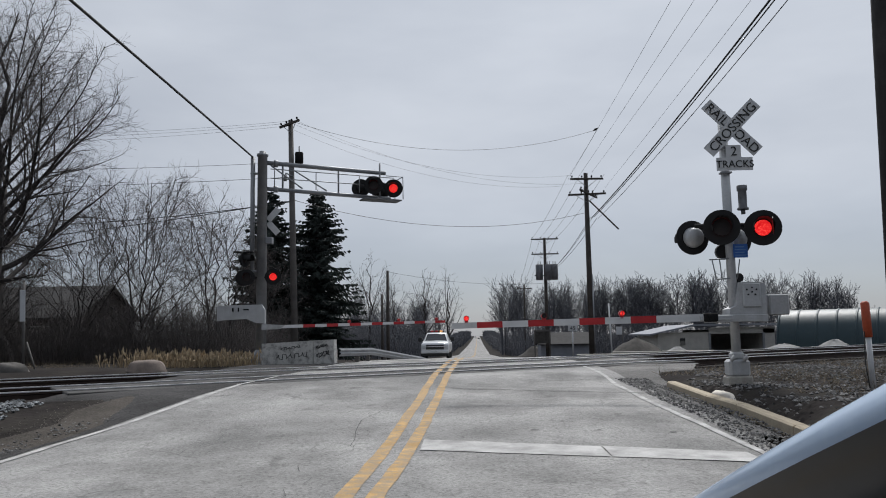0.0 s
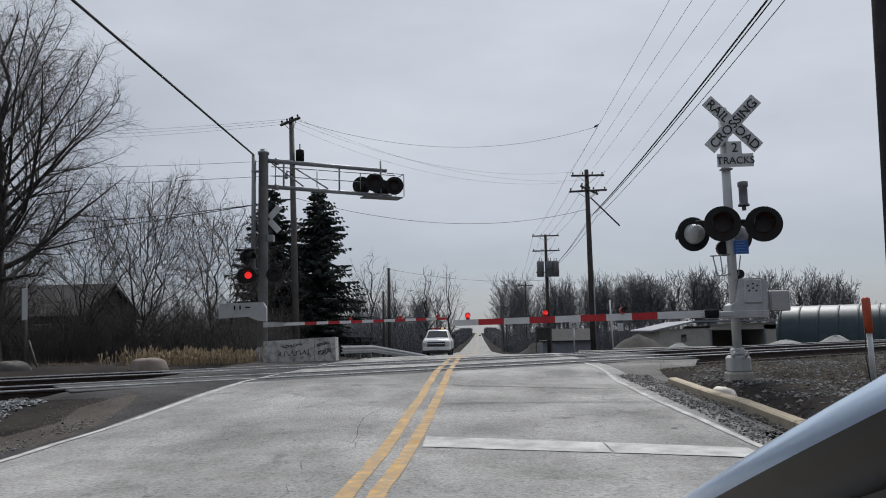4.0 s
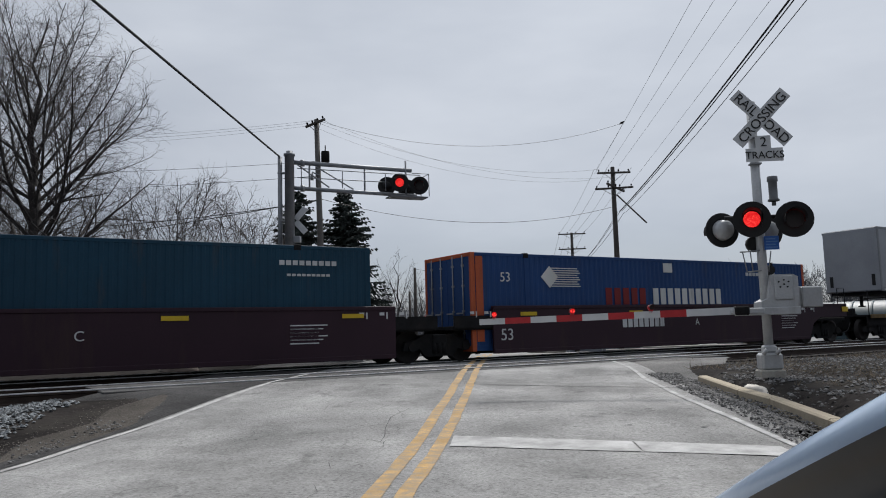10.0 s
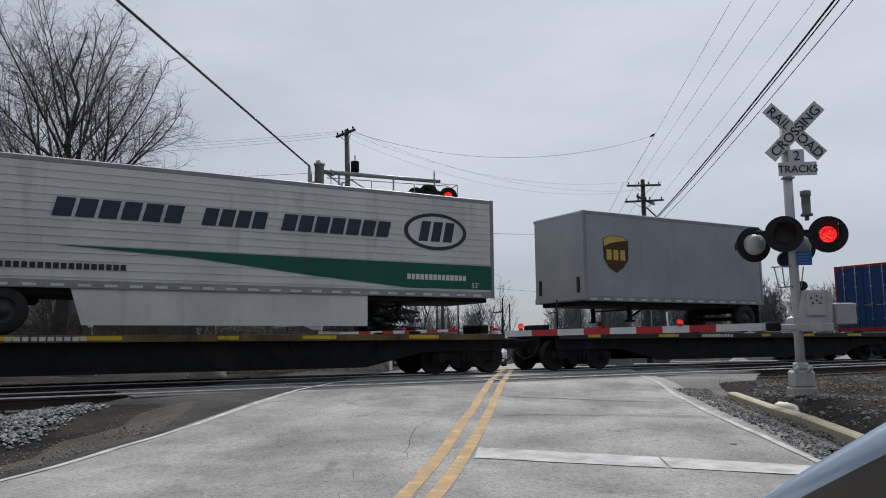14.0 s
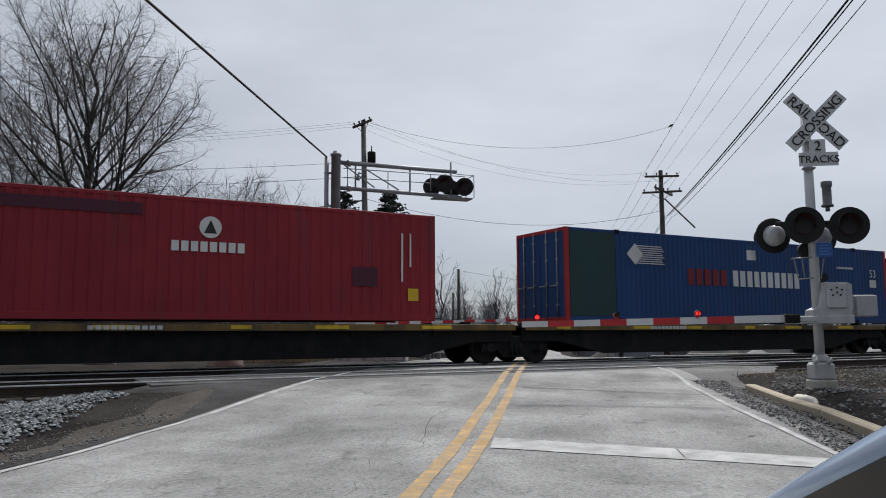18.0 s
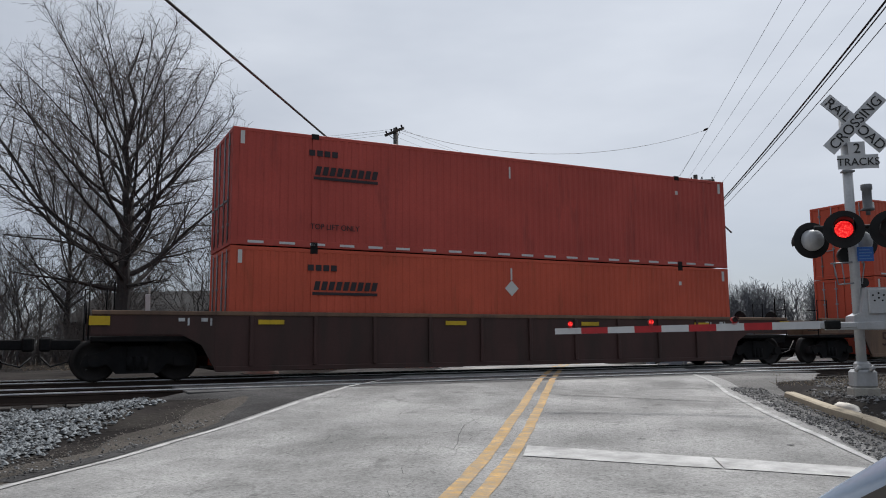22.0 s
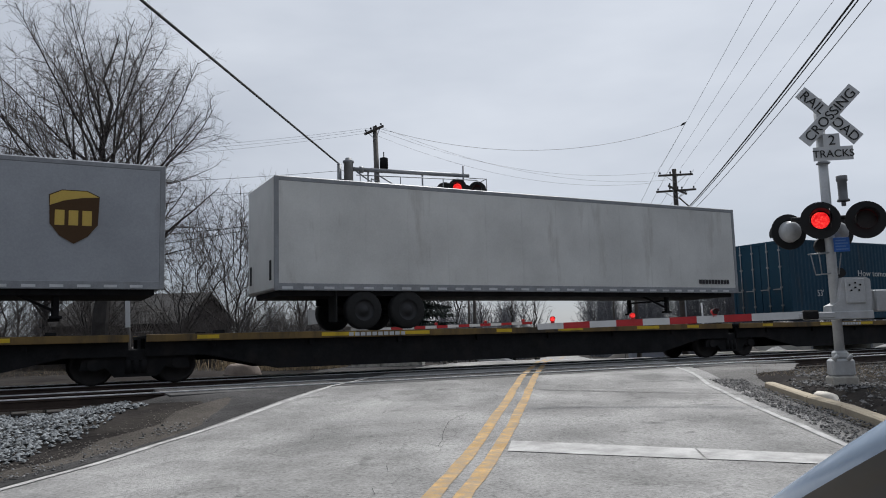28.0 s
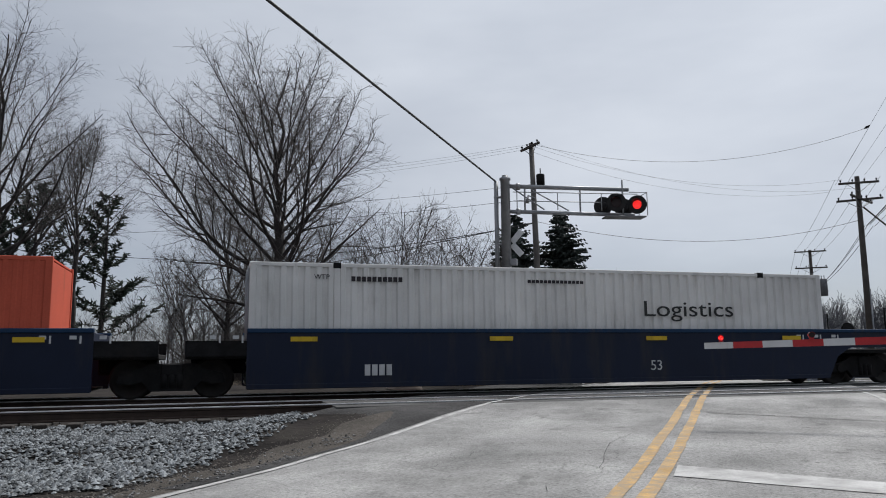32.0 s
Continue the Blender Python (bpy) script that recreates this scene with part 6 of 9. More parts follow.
# low cream workshop with an open bay, seen from its end
sh_ = thing("workshop", "low cream workshop with a wide open bay", "building", pose(18.6, 64, -0.6), group="buildings")
part("wall", Shape().box(-4.3, -0.3, -1, 7, 0, 1.7).box(-0.3, 4.8, -1, -0.85, 1.55, 2.05).box(3.9, 4.8, -1, 7, 0, 1.9).box(-0.3, 3.9, 6.8, 7, 0, 1.9), M_CREAMSIDE, sh_)
part("roof", Shape().prism([(-5.0, 1.62), (-1.6, 2.32), (5.0, 2.30), (5.0, 2.18), (-1.6, 2.18), (-5.0, 1.50)], -1.5, 7.5), M_GREYSIDE, sh_)
for a, b in ((-0.35, -0.2), (1.5, 1.6), (3.85, 4.0)):
    part("bay_post", Shape().box(a, b, -1.06, -0.9, 0, 1.6), M_GALV, sh_)
part("window", Shape().box(-2.6, -2.2, -1.05, -0.95, 0.7, 1.25), M_PANE, sh_)
# half-round ribbed metal shed
q = thing("metal_shed", "dark green half-round ribbed metal shed", "building", pose(25.3, 54, -0.1, 0, 0, -32), group="buildings")
prof = [(2.35 * math.cos(a), max(0, 2.62 * math.sin(a))) for a in steps(0, math.pi, 24)]
part("shell", Shape().sheet([[(x, y, z) for y, z in prof] for x in steps(-4.4, 5.2, 10)]), M_TEALMETAL, q)
for x in steps(-4.4, 5.2, 8):
    part("rib", Shape().sheet([[(x + dx_, y * s_, z * s_) for y, z in prof] for dx_, s_ in ((-0.07, 1.0), (-0.05, 1.018), (0.05, 1.018), (0.07, 1.0))]), M_TEALMETAL, q)
for x in (-4.35, 5.15):
    part("end_wall", Shape().prism([(y, z) for y, z in prof], x - 0.05, x + 0.05, axis="x"), M_TEALMETAL, q)
M_PILE = mat("pale_gravel_heap", (0.25, 0.25, 0.245), 0.95, vary=0.2, scale=3, grain=14, bump=0.7)
M_DKPILE = mat("dark_earth_heap", (0.06, 0.055, 0.05), 0.95, vary=0.3, scale=2, grain=8, bump=0.8)


def heap(x, y, z, a, b, h, m_, label, seed):
    rows = []
    for i in range(8):
        f = i / 7
        rows.append([(x + a * (1 - f) * math.cos(t) * (1 + 0.2 * noise.noise((math.cos(t), math.sin(t), seed))), y + b * (1 - f) * math.sin(t), z + h * (1 - (1 - f) ** 1.3) * (1 + 0.15 * noise.noise((3 * f, t, seed))) - 0.05) for t in steps(0, 2 * math.pi, 22)])
    return tagged(part("mound", Shape().sheet(rows), m_), label, "heap")


heap(19.5, 51, -0.4, 2.4, 1.6, 0.75, M_PILE, "pale heap of crushed stone", 1)
heap(22.6, 51, -0.4, 2.0, 1.5, 0.95, M_PILE, "pale heap of crushed stone", 2)
heap(12.4, 62, -0.7, 2.6, 2.0, 1.5, M_DKPILE, "dark heap of earth and brush", 3)
heap(15.0, 60, -0.7, 1.6, 1.3, 0.8, M_PILE, "small grey heap of rubble", 4)
heap(-1.4 + 8, 92, -1.8, 2.5, 2.0, 1.6, M_DKPILE, "dark mound beside the road", 5)
# a curved driveway, low wall and small signs beyond the tracks on the right
slab = Shape().box(4.2, 8.6, 33.5, 33.9, -0.3, 0.30, 0.02).box(8.0, 14.0, 47, 47.6, -0.6, 0.05, 0.02)
tagged(part("low_wall", slab, M_CONC), "low pale concrete edging beyond the tracks", "wall")
s45 = thing("speed_sign", "small white speed advisory sign on a thin post", "road sign", pose(7.45, 62, -0.65), group="road signs")
part("post", Shape().tube([(0, 0, 0), (0, 0, 2.1)], 0.05, 8), M_SIGN, s45)
pl = part("plate", Shape().box(-0.36, 0.36, -0.08, -0.06, 2.0, 2.5, 0.01), M_SIGN, s45)
me = text_mesh("45", 0.30)
part("lettering", me, M_INK, pl, m=pose(-me["width"] / 2, -0.085, 2.1))
pst = thing("sign_post", "slender post with a narrow sign seen edge-on", "road sign", pose(-14.2, 24.2, 0.1, 0, -2, 0), group="road signs")
part("post", Shape().tube([(0, 0, 0), (0, 0, 3.0)], 0.045, 8), M_GREYWOOD, pst)
part("plate", Shape().box(-0.10, 0.08, -0.06, -0.04, 1.75, 2.75, 0.01), M_SIGN, pst)
part("stay", Shape().tube([(0.45, 0, 0.0), (0.1, 0, 1.1)], 0.03, 6), M_GREYWOOD, pst)
wm = thing("white_mast", "thin white pole beside a utility pole", "pole", pose(8.35, 49.5, -0.4))
part("mast", Shape().tube([(0, 0, 0), (-0.1, 0, 3.4)], 0.05, 8), M_SIGN, wm)
fl = thing("flag_pole", "short pole with a small pale pennant", "pole", pose(12.8, 70, -0.9))
part("mast", Shape().tube([(0, 0, 0), (0, 0, 2.6)], 0.04, 6), M_GREYWOOD, fl)
part("pennant", Shape().box(-0.55, 0.0, -0.02, 0.02, 1.9, 2.6, 0.01), M_SIGN, fl)
bd = thing("notice_board", "small dark framed board among posts", "sign", pose(5.9, 72, -0.9))
part("frame", Shape().box(-0.75, -0.65, -0.05, 0.05, 0, 2.4).box(0.65, 0.75, -0.05, 0.05, 0, 2.4).box(-0.75, 0.75, -0.05, 0.05, 2.3, 2.45), M_GREYWOOD, bd)
part("board", Shape().box(-0.65, 0.65, -0.03, 0.03, 1.2, 2.3), M_DKPILE, bd)
house(9.6, 88, -1.6, 5.5, 5, 1.7, 1.1, M_GREYSIDE, M_ROOF, "small grey outbuilding beyond the crossing")

# ---- road vehicles ----
M_CARWHITE = mat("white_car_paint", (0.66, 0.67, 0.69), 0.18, vary=0.04, scale=1, grain=40, bump=0.0, stain=(0.5, 0.5, 0.5), stain_at=0.7)
M_CARBLACK = mat("black_car_plastic", (0.014, 0.014, 0.015), 0.4, vary=0.2, scale=4, grain=40, bump=0.0)
M_CHROME = mat("chrome_trim", (0.6, 0.6, 0.62), 0.15, 1.0, vary=0.05, bump=0.0)
M_HEADLAMP = glass("clear_lamp_glass", (0.5, 0.52, 0.55), 0.1)
M_AMBER = glow("amber_light_bar", (1.0, 0.45, 0.12), 0.6)

# a white pickup that waits on the far side, facing the crossing
pk = thing("pickup_truck", "white pickup truck with roof light bar, waiting", "truck", pose(-2.95, 57.0, rise(57.0) + 0.03))


def section(y, w, zb, zt, shoulder, top_w):
    """One cross section of a car body: bottom, side, shoulder, top."""
    return [(-w * 0.93, y, zb), (-w, y, zb + 0.12), (-w, y, shoulder - 0.08), (-w * 0.97, y, shoulder), (-top_w, y, zt - 0.05), (-top_w * 0.9, y, zt), (0, y, zt + 0.02), (top_w * 0.9, y, zt), (top_w, y, zt - 0.05), (w * 0.97, y, shoulder), (w, y, shoulder - 0.08), (w, y, zb + 0.12), (w * 0.93, y, zb)]


body = Shape().sheet([section(-2.92, 0.88, 0.50, 0.98, 0.92, 0.78), section(-2.86, 0.95, 0.45, 1.12, 1.02, 0.86), section(-2.6, 0.98, 0.42, 1.20, 1.08, 0.90), section(-1.6, 1.0, 0.42, 1.27, 1.14, 0.92), section(-1.35, 1.0, 0.42, 1.30, 1.16, 0.92), section(-1.34, 1.0, 0.42, 1.20, 1.16, 0.90), section(2.8, 1.0, 0.45, 1.20, 1.16, 0.90), section(2.9, 0.98, 0.5, 1.15, 1.10, 0.9)])
body.add(section(-2.92, 0.88, 0.50, 0.98, 0.92, 0.78), [tuple(range(13))])
part("body", body, M_CARWHITE, pk)
cab = Shape().sheet([section(-1.42, 0.95, 1.18, 1.22, 1.20, 0.82), section(-0.85, 0.94, 1.18, 1.80, 1.30, 0.70), section(-0.6, 0.94, 1.18, 1.86, 1.30, 0.70), section(0.9, 0.94, 1.18, 1.86, 1.30, 0.70), section(1.25, 0.94, 1.18, 1.25, 1.22, 0.72)])
part("cab", cab, M_CARWHITE, pk)
part("windscreen", Shape().add([(-0.78, -1.40, 1.27), (0.78, -1.40, 1.27), (0.62, -0.90, 1.79), (-0.62, -0.90, 1.79)], [(0, 1, 2, 3)]), M_PANE, pk)
part("grille", Shape().box(-0.62, 0.62, -2.99, -2.88, 0.72, 0.88, 0.01).box(-0.62, 0.62, -2.99, -2.88, 0.92, 1.04, 0.01), M_CARBLACK, pk)
part("grille_bar", Shape().box(-0.64, 0.64, -3.0, -2.9, 0.88, 0.925, 0.008), M_CHROME, pk)
part("bumper", Shape().box(-0.95, 0.95, -3.02, -2.84, 0.45, 0.66, 0.04), M_CARWHITE, pk)
part("lower_intake", Shape().box(-0.5, 0.5, -3.03, -2.9, 0.34, 0.46, 0.02).box(-0.92, 0.92, -2.95, -2.7, 0.26, 0.44, 0.02), M_CARBLACK, pk)
for sg in (-1, 1):
    part("headlight", Shape().box(min(sg * 0.66, sg * 0.92), max(sg * 0.66, sg * 0.92), -2.97, -2.80, 0.78, 1.03, 0.03), M_HEADLAMP, pk)
    part("side_mirror", Shape().box(min(sg * 1.02, sg * 1.28), max(sg * 1.02, sg * 1.28), -1.1, -0.95, 1.25, 1.55, 0.03).box(min(sg * 0.9, sg * 1.05), max(sg * 0.9, sg * 1.05), -1.05, -1.0, 1.3, 1.36), M_CARBLACK, pk)
    for y in (-1.95, 1.75):
        t_ = part("wheel", Shape().tube([(sg * 0.76, y, 0.38), (sg * 0.99, y, 0.38)], 0.38, 18), M_TYRE, pk)
        part("rim", Shape().tube([(sg * 0.985, y, 0.38), (sg * 1.005, y, 0.38)], 0.23, 14), M_RIM, t_)
    part("window", Shape().add([(sg * 0.90, -1.05, 1.32), (sg * 0.90, 0.85, 1.32), (sg * 0.735, 0.75, 1.76), (sg * 0.735, -0.75, 1.76)], [(0, 1, 2, 3)]), M_PANE, pk)
part("light_bar", Shape().box(-0.55, 0.55, -0.35, -0.1, 1.90, 2.0, 0.02), M_CARBLACK, pk)
for x in (-0.42, -0.1, 0.22):
    part("beacon", Shape().box(x, x + 0.2, -0.37, -0.08, 1.92, 2.02, 0.02), M_RED if x < 0.1 else M_AMBER, pk)
part("number_plate", Shape().box(-0.16, 0.16, -3.035, -3.02, 0.50, 0.62), M_SIGN, pk, "pale number plate without digits")
# cars far down the road
for x, y, m_, la in ((-2.6, 900, M_CARWHITE, "tiny pale car far down the road"), (1.0, 760, M_CARBLACK, "tiny dark car far down the road")):
    fc = thing("far_car", la, "car", pose(x, y, rise(y)))
    part("body", Shape().box(-0.95, 0.95, -2.2, 2.2, 0.35, 0.95, 0.1), m_, fc)
    part("cabin", Shape().box(-0.8, 0.8, -1.2, 1.3, 0.9, 1.55, 0.2), M_PANE, fc)
    for sx in (-0.8, 0.8):
        for sy in (-1.4, 1.4):
            part("wheel", Shape().tube([(sx - 0.1, sy, 0.34), (sx + 0.1, sy, 0.34)], 0.34, 10), M_TYRE, fc)

# the car that the camera is held beside: only its windscreen pillar reaches into view
# base colour is paled and blued to stand in for the reflected sky
M_GLOSS = mat("blue_grey_paint_with_sky_sheen", (0.44, 0.55, 0.70), 0.16, 0.2, vary=0.06, scale=2, grain=60, bump=0.0, spec=0.6)
oc = thing("parked_car", "glossy blue-grey car standing in the lane", "car", pose(0, 0.45, 0.02))
CARX, CW = 1.20, 0.86                      # middle line and half width of the car


def car_section(y, w, z0, z1, ins):
    """Half-round section of the lower body at y."""
    pts = [(w - 0.06, z0), (w, z0 + 0.14), (w + 0.015, (z0 + z1) / 2), (w, z1 - 0.10), (w - ins * 0.4, z1 - 0.03), (w - ins, z1), (0, z1 + 0.03)]
    left = [(CARX - x, y, z) for x, z in pts]
    right = [(CARX + x, y, z) for x, z in reversed(pts[:-1])]
    return left + right


body = Shape().sheet([car_section(-2.85, 0.60, 0.35, 0.80, 0.1), car_section(-2.72, 0.80, 0.22, 0.95, 0.1), car_section(-2.3, CW, 0.20, 0.99, 0.1),
                      car_section(-0.5, CW, 0.18, 0.90, 0.08), car_section(0.7, CW, 0.18, 0.86, 0.08), car_section(1.1, CW - 0.01, 0.18, 0.81, 0.12),
                      car_section(1.6, CW - 0.02, 0.20, 0.70, 0.2), car_section(2.0, CW - 0.10, 0.22, 0.60, 0.2), car_section(2.12, 0.55, 0.28, 0.50, 0.1)])
part("body", body, M_GLOSS, oc)
part("bumper", Shape().box(CARX - 0.7, CARX + 0.7, 1.98, 2.16, 0.24, 0.46, 0.05), M_CARBLACK, oc)
part("roof", Shape().sheet([[(CARX + k * 0.115 * (1 if abs(k) < 5 else 1.02), y, z - 0.0035 * k * k) for k in range(-5, 6)] for y, z in ((-0.30, 1.42), (-0.6, 1.46), (-1.2, 1.47), (-1.7, 1.42))]), M_GLOSS, oc)
part("windscreen", Shape().sheet([[(CARX + k * 0.14 * f, y + 0.06 * (1 - k * k / 25), z) for k in range(-5, 6)] for y, z, f in ((1.05, 0.84, 1.1), (0.4, 1.11, 0.98), (-0.28, 1.38, 0.86))]), M_PANE, oc)
part("rear_window", Shape().sheet([[(CARX + k * 0.13 * f, y, z) for k in range(-5, 6)] for y, z, f in ((-1.7, 1.42, 0.9), (-2.4, 1.0, 1.1))]), M_PANE, oc)
for sg in (-1, 1):
    def sx(v):
        return CARX + sg * (CARX - v)
    pil = Shape()
    rows_, under_ = [], []
    for k in range(15):
        f = k / 14
        c_ = Vector((sx(0.31 + 0.16 * f * f), 1.16 - 1.50 * f, 0.800 + 0.585 * f))
        up = Vector((0, 0.39, 0.92))
        lo_ = -6
        out = Vector((sg * 1.0, 0, 0.12))
        rows_.append([c_ + up * (0.040 * math.sin(a)) + out * (0.030 * math.cos(a)) for a in [radians(lo_ + j * (180 - lo_) / 16) for j in range(17)]])
        under_.append([c_ + up * (0.043 * math.sin(a)) + out * (0.033 * math.cos(a)) for a in [radians(180 + j * (184 + lo_) / 12) for j in range(13)]])
    pil.sheet(rows_)
    part("pillar_trim", Shape().sheet(under_), M_CARBLACK, oc, "black rubber trim under the pillar")
    part("windscreen_pillar", pil, M_GLOSS, oc, "glossy pillar with the sky's reflection put into its colour")
    part("window_seal", Shape().tube([(sx(0.335), 1.12, 0.80), (sx(0.35), 0.66, 0.965), (sx(0.39), 0.25, 1.115), (sx(0.45), -0.15, 1.26), (sx(0.49), -0.36, 1.33), (sx(0.51), -0.9, 1.37)], 0.024, 8), M_CARBLACK, oc)
    part("side_window", Shape().sheet([[(sx(0.345), 1.12, 0.80), (sx(0.36), 0.66, 0.965), (sx(0.40), 0.25, 1.115), (sx(0.46), -0.15, 1.26), (sx(0.50), -0.36, 1.33), (sx(0.52), -0.9, 1.37), (sx(0.5), -1.6, 1.33)], [(sx(0.36), 1.11, 0.78), (sx(0.35), 0.66, 0.84), (sx(0.35), 0.25, 0.85), (sx(0.35), -0.15, 0.86), (sx(0.35), -0.36, 0.87), (sx(0.35), -0.9, 0.9), (sx(0.37), -1.9, 0.95)]]), M_PANE, oc)
    for y in (1.42, -1.75):
        w_ = part("wheel", Shape().tube([(sx(0.335), y, 0.33), (sx(0.56), y, 0.33)], 0.32, 20), M_TYRE, oc)
        part("rim", Shape().tube([(sx(0.322), y, 0.33), (sx(0.345), y, 0.33)], 0.2, 14), M_RIM, w_)

# ---- the train ----
SPEED = 26.854
MOVING = []                     # (thing, place along the train)
DECK_Z, WELL_Z = 1.55, 0.62     # undersides of loads on flat cars and in wells


def train_pose(u, t, z=0.0):
    p = on_track(u - SPEED * (t - 18.0), FAR_C, z)
    return pose(p.x, p.y, p.z, 0, 0, 36.65)


def rolling(name, label, category, u, group=""):
    ob = thing(name, label, category, train_pose(u, 0.0), group=group)
    MOVING.append((ob, u))
    return ob


def paint(name, color, stain=GRIME, at=0.66, rough=0.6, vary=0.12):
    return mat(name, color, rough, vary=vary, spec=0.28, scale=0.7, grain=25, bump=0.05, stain=stain, stain_at=at, streak=5, stain_scale=1.6)


P_TEAL = paint("dark_teal_paint", (0.006, 0.044, 0.080))
P_BLUE = paint("royal_blue_paint", (0.014, 0.054, 0.170))
P_NAVY = paint("navy_blue_paint", (0.007, 0.034, 0.085))
P_RED = paint("crimson_paint", (0.25, 0.020, 0.030))
P_MAROON = paint("maroon_paint", (0.080, 0.019, 0.036))
P_TAN = paint("faded_orange_paint", (0.37, 0.145, 0.085), stain=(0.22, 0.10, 0.065))
P_BRICK = paint("red_orange_paint", (0.46, 0.078, 0.06), stain=(0.17, 0.04, 0.035))
P_ORANGE = paint("orange_paint", (0.56, 0.100, 0.055), stain=(0.25, 0.07, 0.03))
P_OWHITE = paint("off_white_paint", (0.74, 0.73, 0.71), stain=(0.34, 0.32, 0.29))
P_BEIGE = paint("stained_beige_paint", (0.55, 0.47, 0.36), stain=(0.30, 0.21, 0.13), at=0.58)
P_CREAM = paint("cream_paint", (0.60, 0.55, 0.47), stain=(0.36, 0.30, 0.24), at=0.62)
P_GREY = paint("light_grey_trailer_skin", (0.33, 0.345, 0.37), stain=(0.24, 0.24, 0.24), at=0.68, rough=0.4)
P_TWHITE = paint("white_trailer_skin", (0.62, 0.62, 0.60), stain=(0.36, 0.34, 0.31), at=0.66, rough=0.4)
P_OXIDE = paint("oxide_maroon_paint", (0.030, 0.012, 0.021), stain=(0.05, 0.03, 0.025))
P_TTAN = paint("weathered_yellow_tan_paint", (0.19, 0.12, 0.078), stain=(0.085, 0.058, 0.05), at=0.55)
P_BROWN = paint("rusty_brown_paint", (0.17, 0.085, 0.06), stain=(0.06, 0.038, 0.026), at=0.55)
P_DKBROWN = paint("dark_brown_paint", (0.070, 0.036, 0.032), stain=(0.04, 0.03, 0.025), at=0.55)
P_SFBLUE = paint("dark_blue_black_paint", (0.007, 0.013, 0.034), stain=(0.03, 0.03, 0.032), at=0.6)
P_LTGREY = paint("pale_grey_lettering", (0.55, 0.56, 0.57), rough=0.6)
P_YEL = paint("bright_yellow_marking", (0.62, 0.42, 0.03), stain=(0.2, 0.14, 0.03), at=0.62)
P_GOLD = paint("gold_marking", (0.60, 0.42, 0.10))
P_UBROWN = paint("dark_brown_marking", (0.07, 0.035, 0.012))
P_LOGOYEL = paint("yellow_marking", (0.52, 0.50, 0.10))
P_DIM = paint("grey_black_marking", (0.035, 0.03, 0.035))
P_DARKRED = paint("dark_red_marking", (0.20, 0.02, 0.02))
P_GREEN = paint("green_marking", (0.03, 0.24, 0.10))
P_DGREEN = paint("deep_green_band", (0.012, 0.10, 0.07))
P_CYAN = paint("mid_blue_marking", (0.05, 0.14, 0.33))
P_PALE = paint("pale_marking", (0.66, 0.66, 0.64))
FACE = -1.30                     # the side that faces the road


def decal(thing_, name, x0, x1, z0, z1, material, label="", y=FACE, t=0.012, slant=0.0):
    sh = Shape().prism([(x0, z0), (x1, z0), (x1 + slant, z1), (x0 + slant, z1)], y - t, y + 0.002)
    return part(name, sh, material, thing_, label)


def words(thing_, text, x0, z0, height, material, y=FACE, fit=0.0):
    me = text_mesh(text, height)
    if fit and me["width"]:
        me.transform(Matrix.Diagonal((fit / me["width"], 1, 1, 1)))
    return part("lettering", me, material, thing_, m=pose(x0, y - 0.010, z0))


def bars(thing_, x0, x1, z0, z1, n, material, label="", y=FACE, gap=0.25, slant=0.0):
    """A mark or unreadable lettering as a row of plain bars."""
    sh = Shape()
    w = (x1 - x0) / n
    for i in range(n):
        a = x0 + i * w
        b = a + w * (1 - gap)
        sh.prism([(a, z0), (b, z0), (b + slant, z1), (a + slant, z1)], y - 0.012, y + 0.002)
    return part("marking", sh, material, thing_, label)


def diamond(thing_, x, z, r, material):
    sh = Shape().prism([(x - r, z), (x, z - r), (x + r, z), (x, z + r)], FACE - 0.012, FACE + 0.002)
    return part("placard", sh, material, thing_)


def discs(thing_, xs, z, r, material, name="marking"):
    sh = Shape()
    for x in xs:
        sh.prism([(x + r * math.cos(a), z + r * math.sin(a)) for a in steps(0, 2 * math.pi, 20)[:-1]], FACE - 0.012, FACE + 0.002)
    return part(name, sh, material, thing_)


def shield(thing_, x0, x1, z0, z1):
    """A brown and gold shield."""
    xm, w, h = (x0 + x1) / 2, (x1 - x0) / 2, z1 - z0
    edge = [(xm, z0), (xm + w * 0.55, z0 + h * 0.14), (xm + w * 0.95, z0 + h * 0.36), (x1, z0 + h * 0.9), (xm + w * 0.5, z1), (xm - w * 0.5, z1), (x0, z0 + h * 0.9), (xm - w * 0.95, z0 + h * 0.36), (xm - w * 0.55, z0 + h * 0.14)]
    sh = part("shield_mark", Shape().prism(edge, FACE - 0.010, FACE + 0.002), P_UBROWN, thing_, "brown and gold shield mark")
    top = [(x0 + 0.02, z0 + h * 0.70), (x0 + w * 0.6, z0 + h * 0.80), (xm + w * 0.3, z0 + h * 0.86), (x1 - 0.02, z0 + h * 0.885), (xm + w * 0.5, z1 - 0.02), (xm - w * 0.5, z1 - 0.02), (x0 + 0.02, z0 + h * 0.885)]
    part("gold_band", Shape().prism(top, FACE - 0.016, FACE - 0.009), P_GOLD, sh)
    b = Shape()
    for k in range(3):
        a = x0 + w * (0.24 + 0.54 * k)
        b.box(a, a + w * 0.38, FACE - 0.016, FACE - 0.009, z0 + h * 0.34, z0 + h * 0.62)
    part("gold_marking", b, P_GOLD, sh)


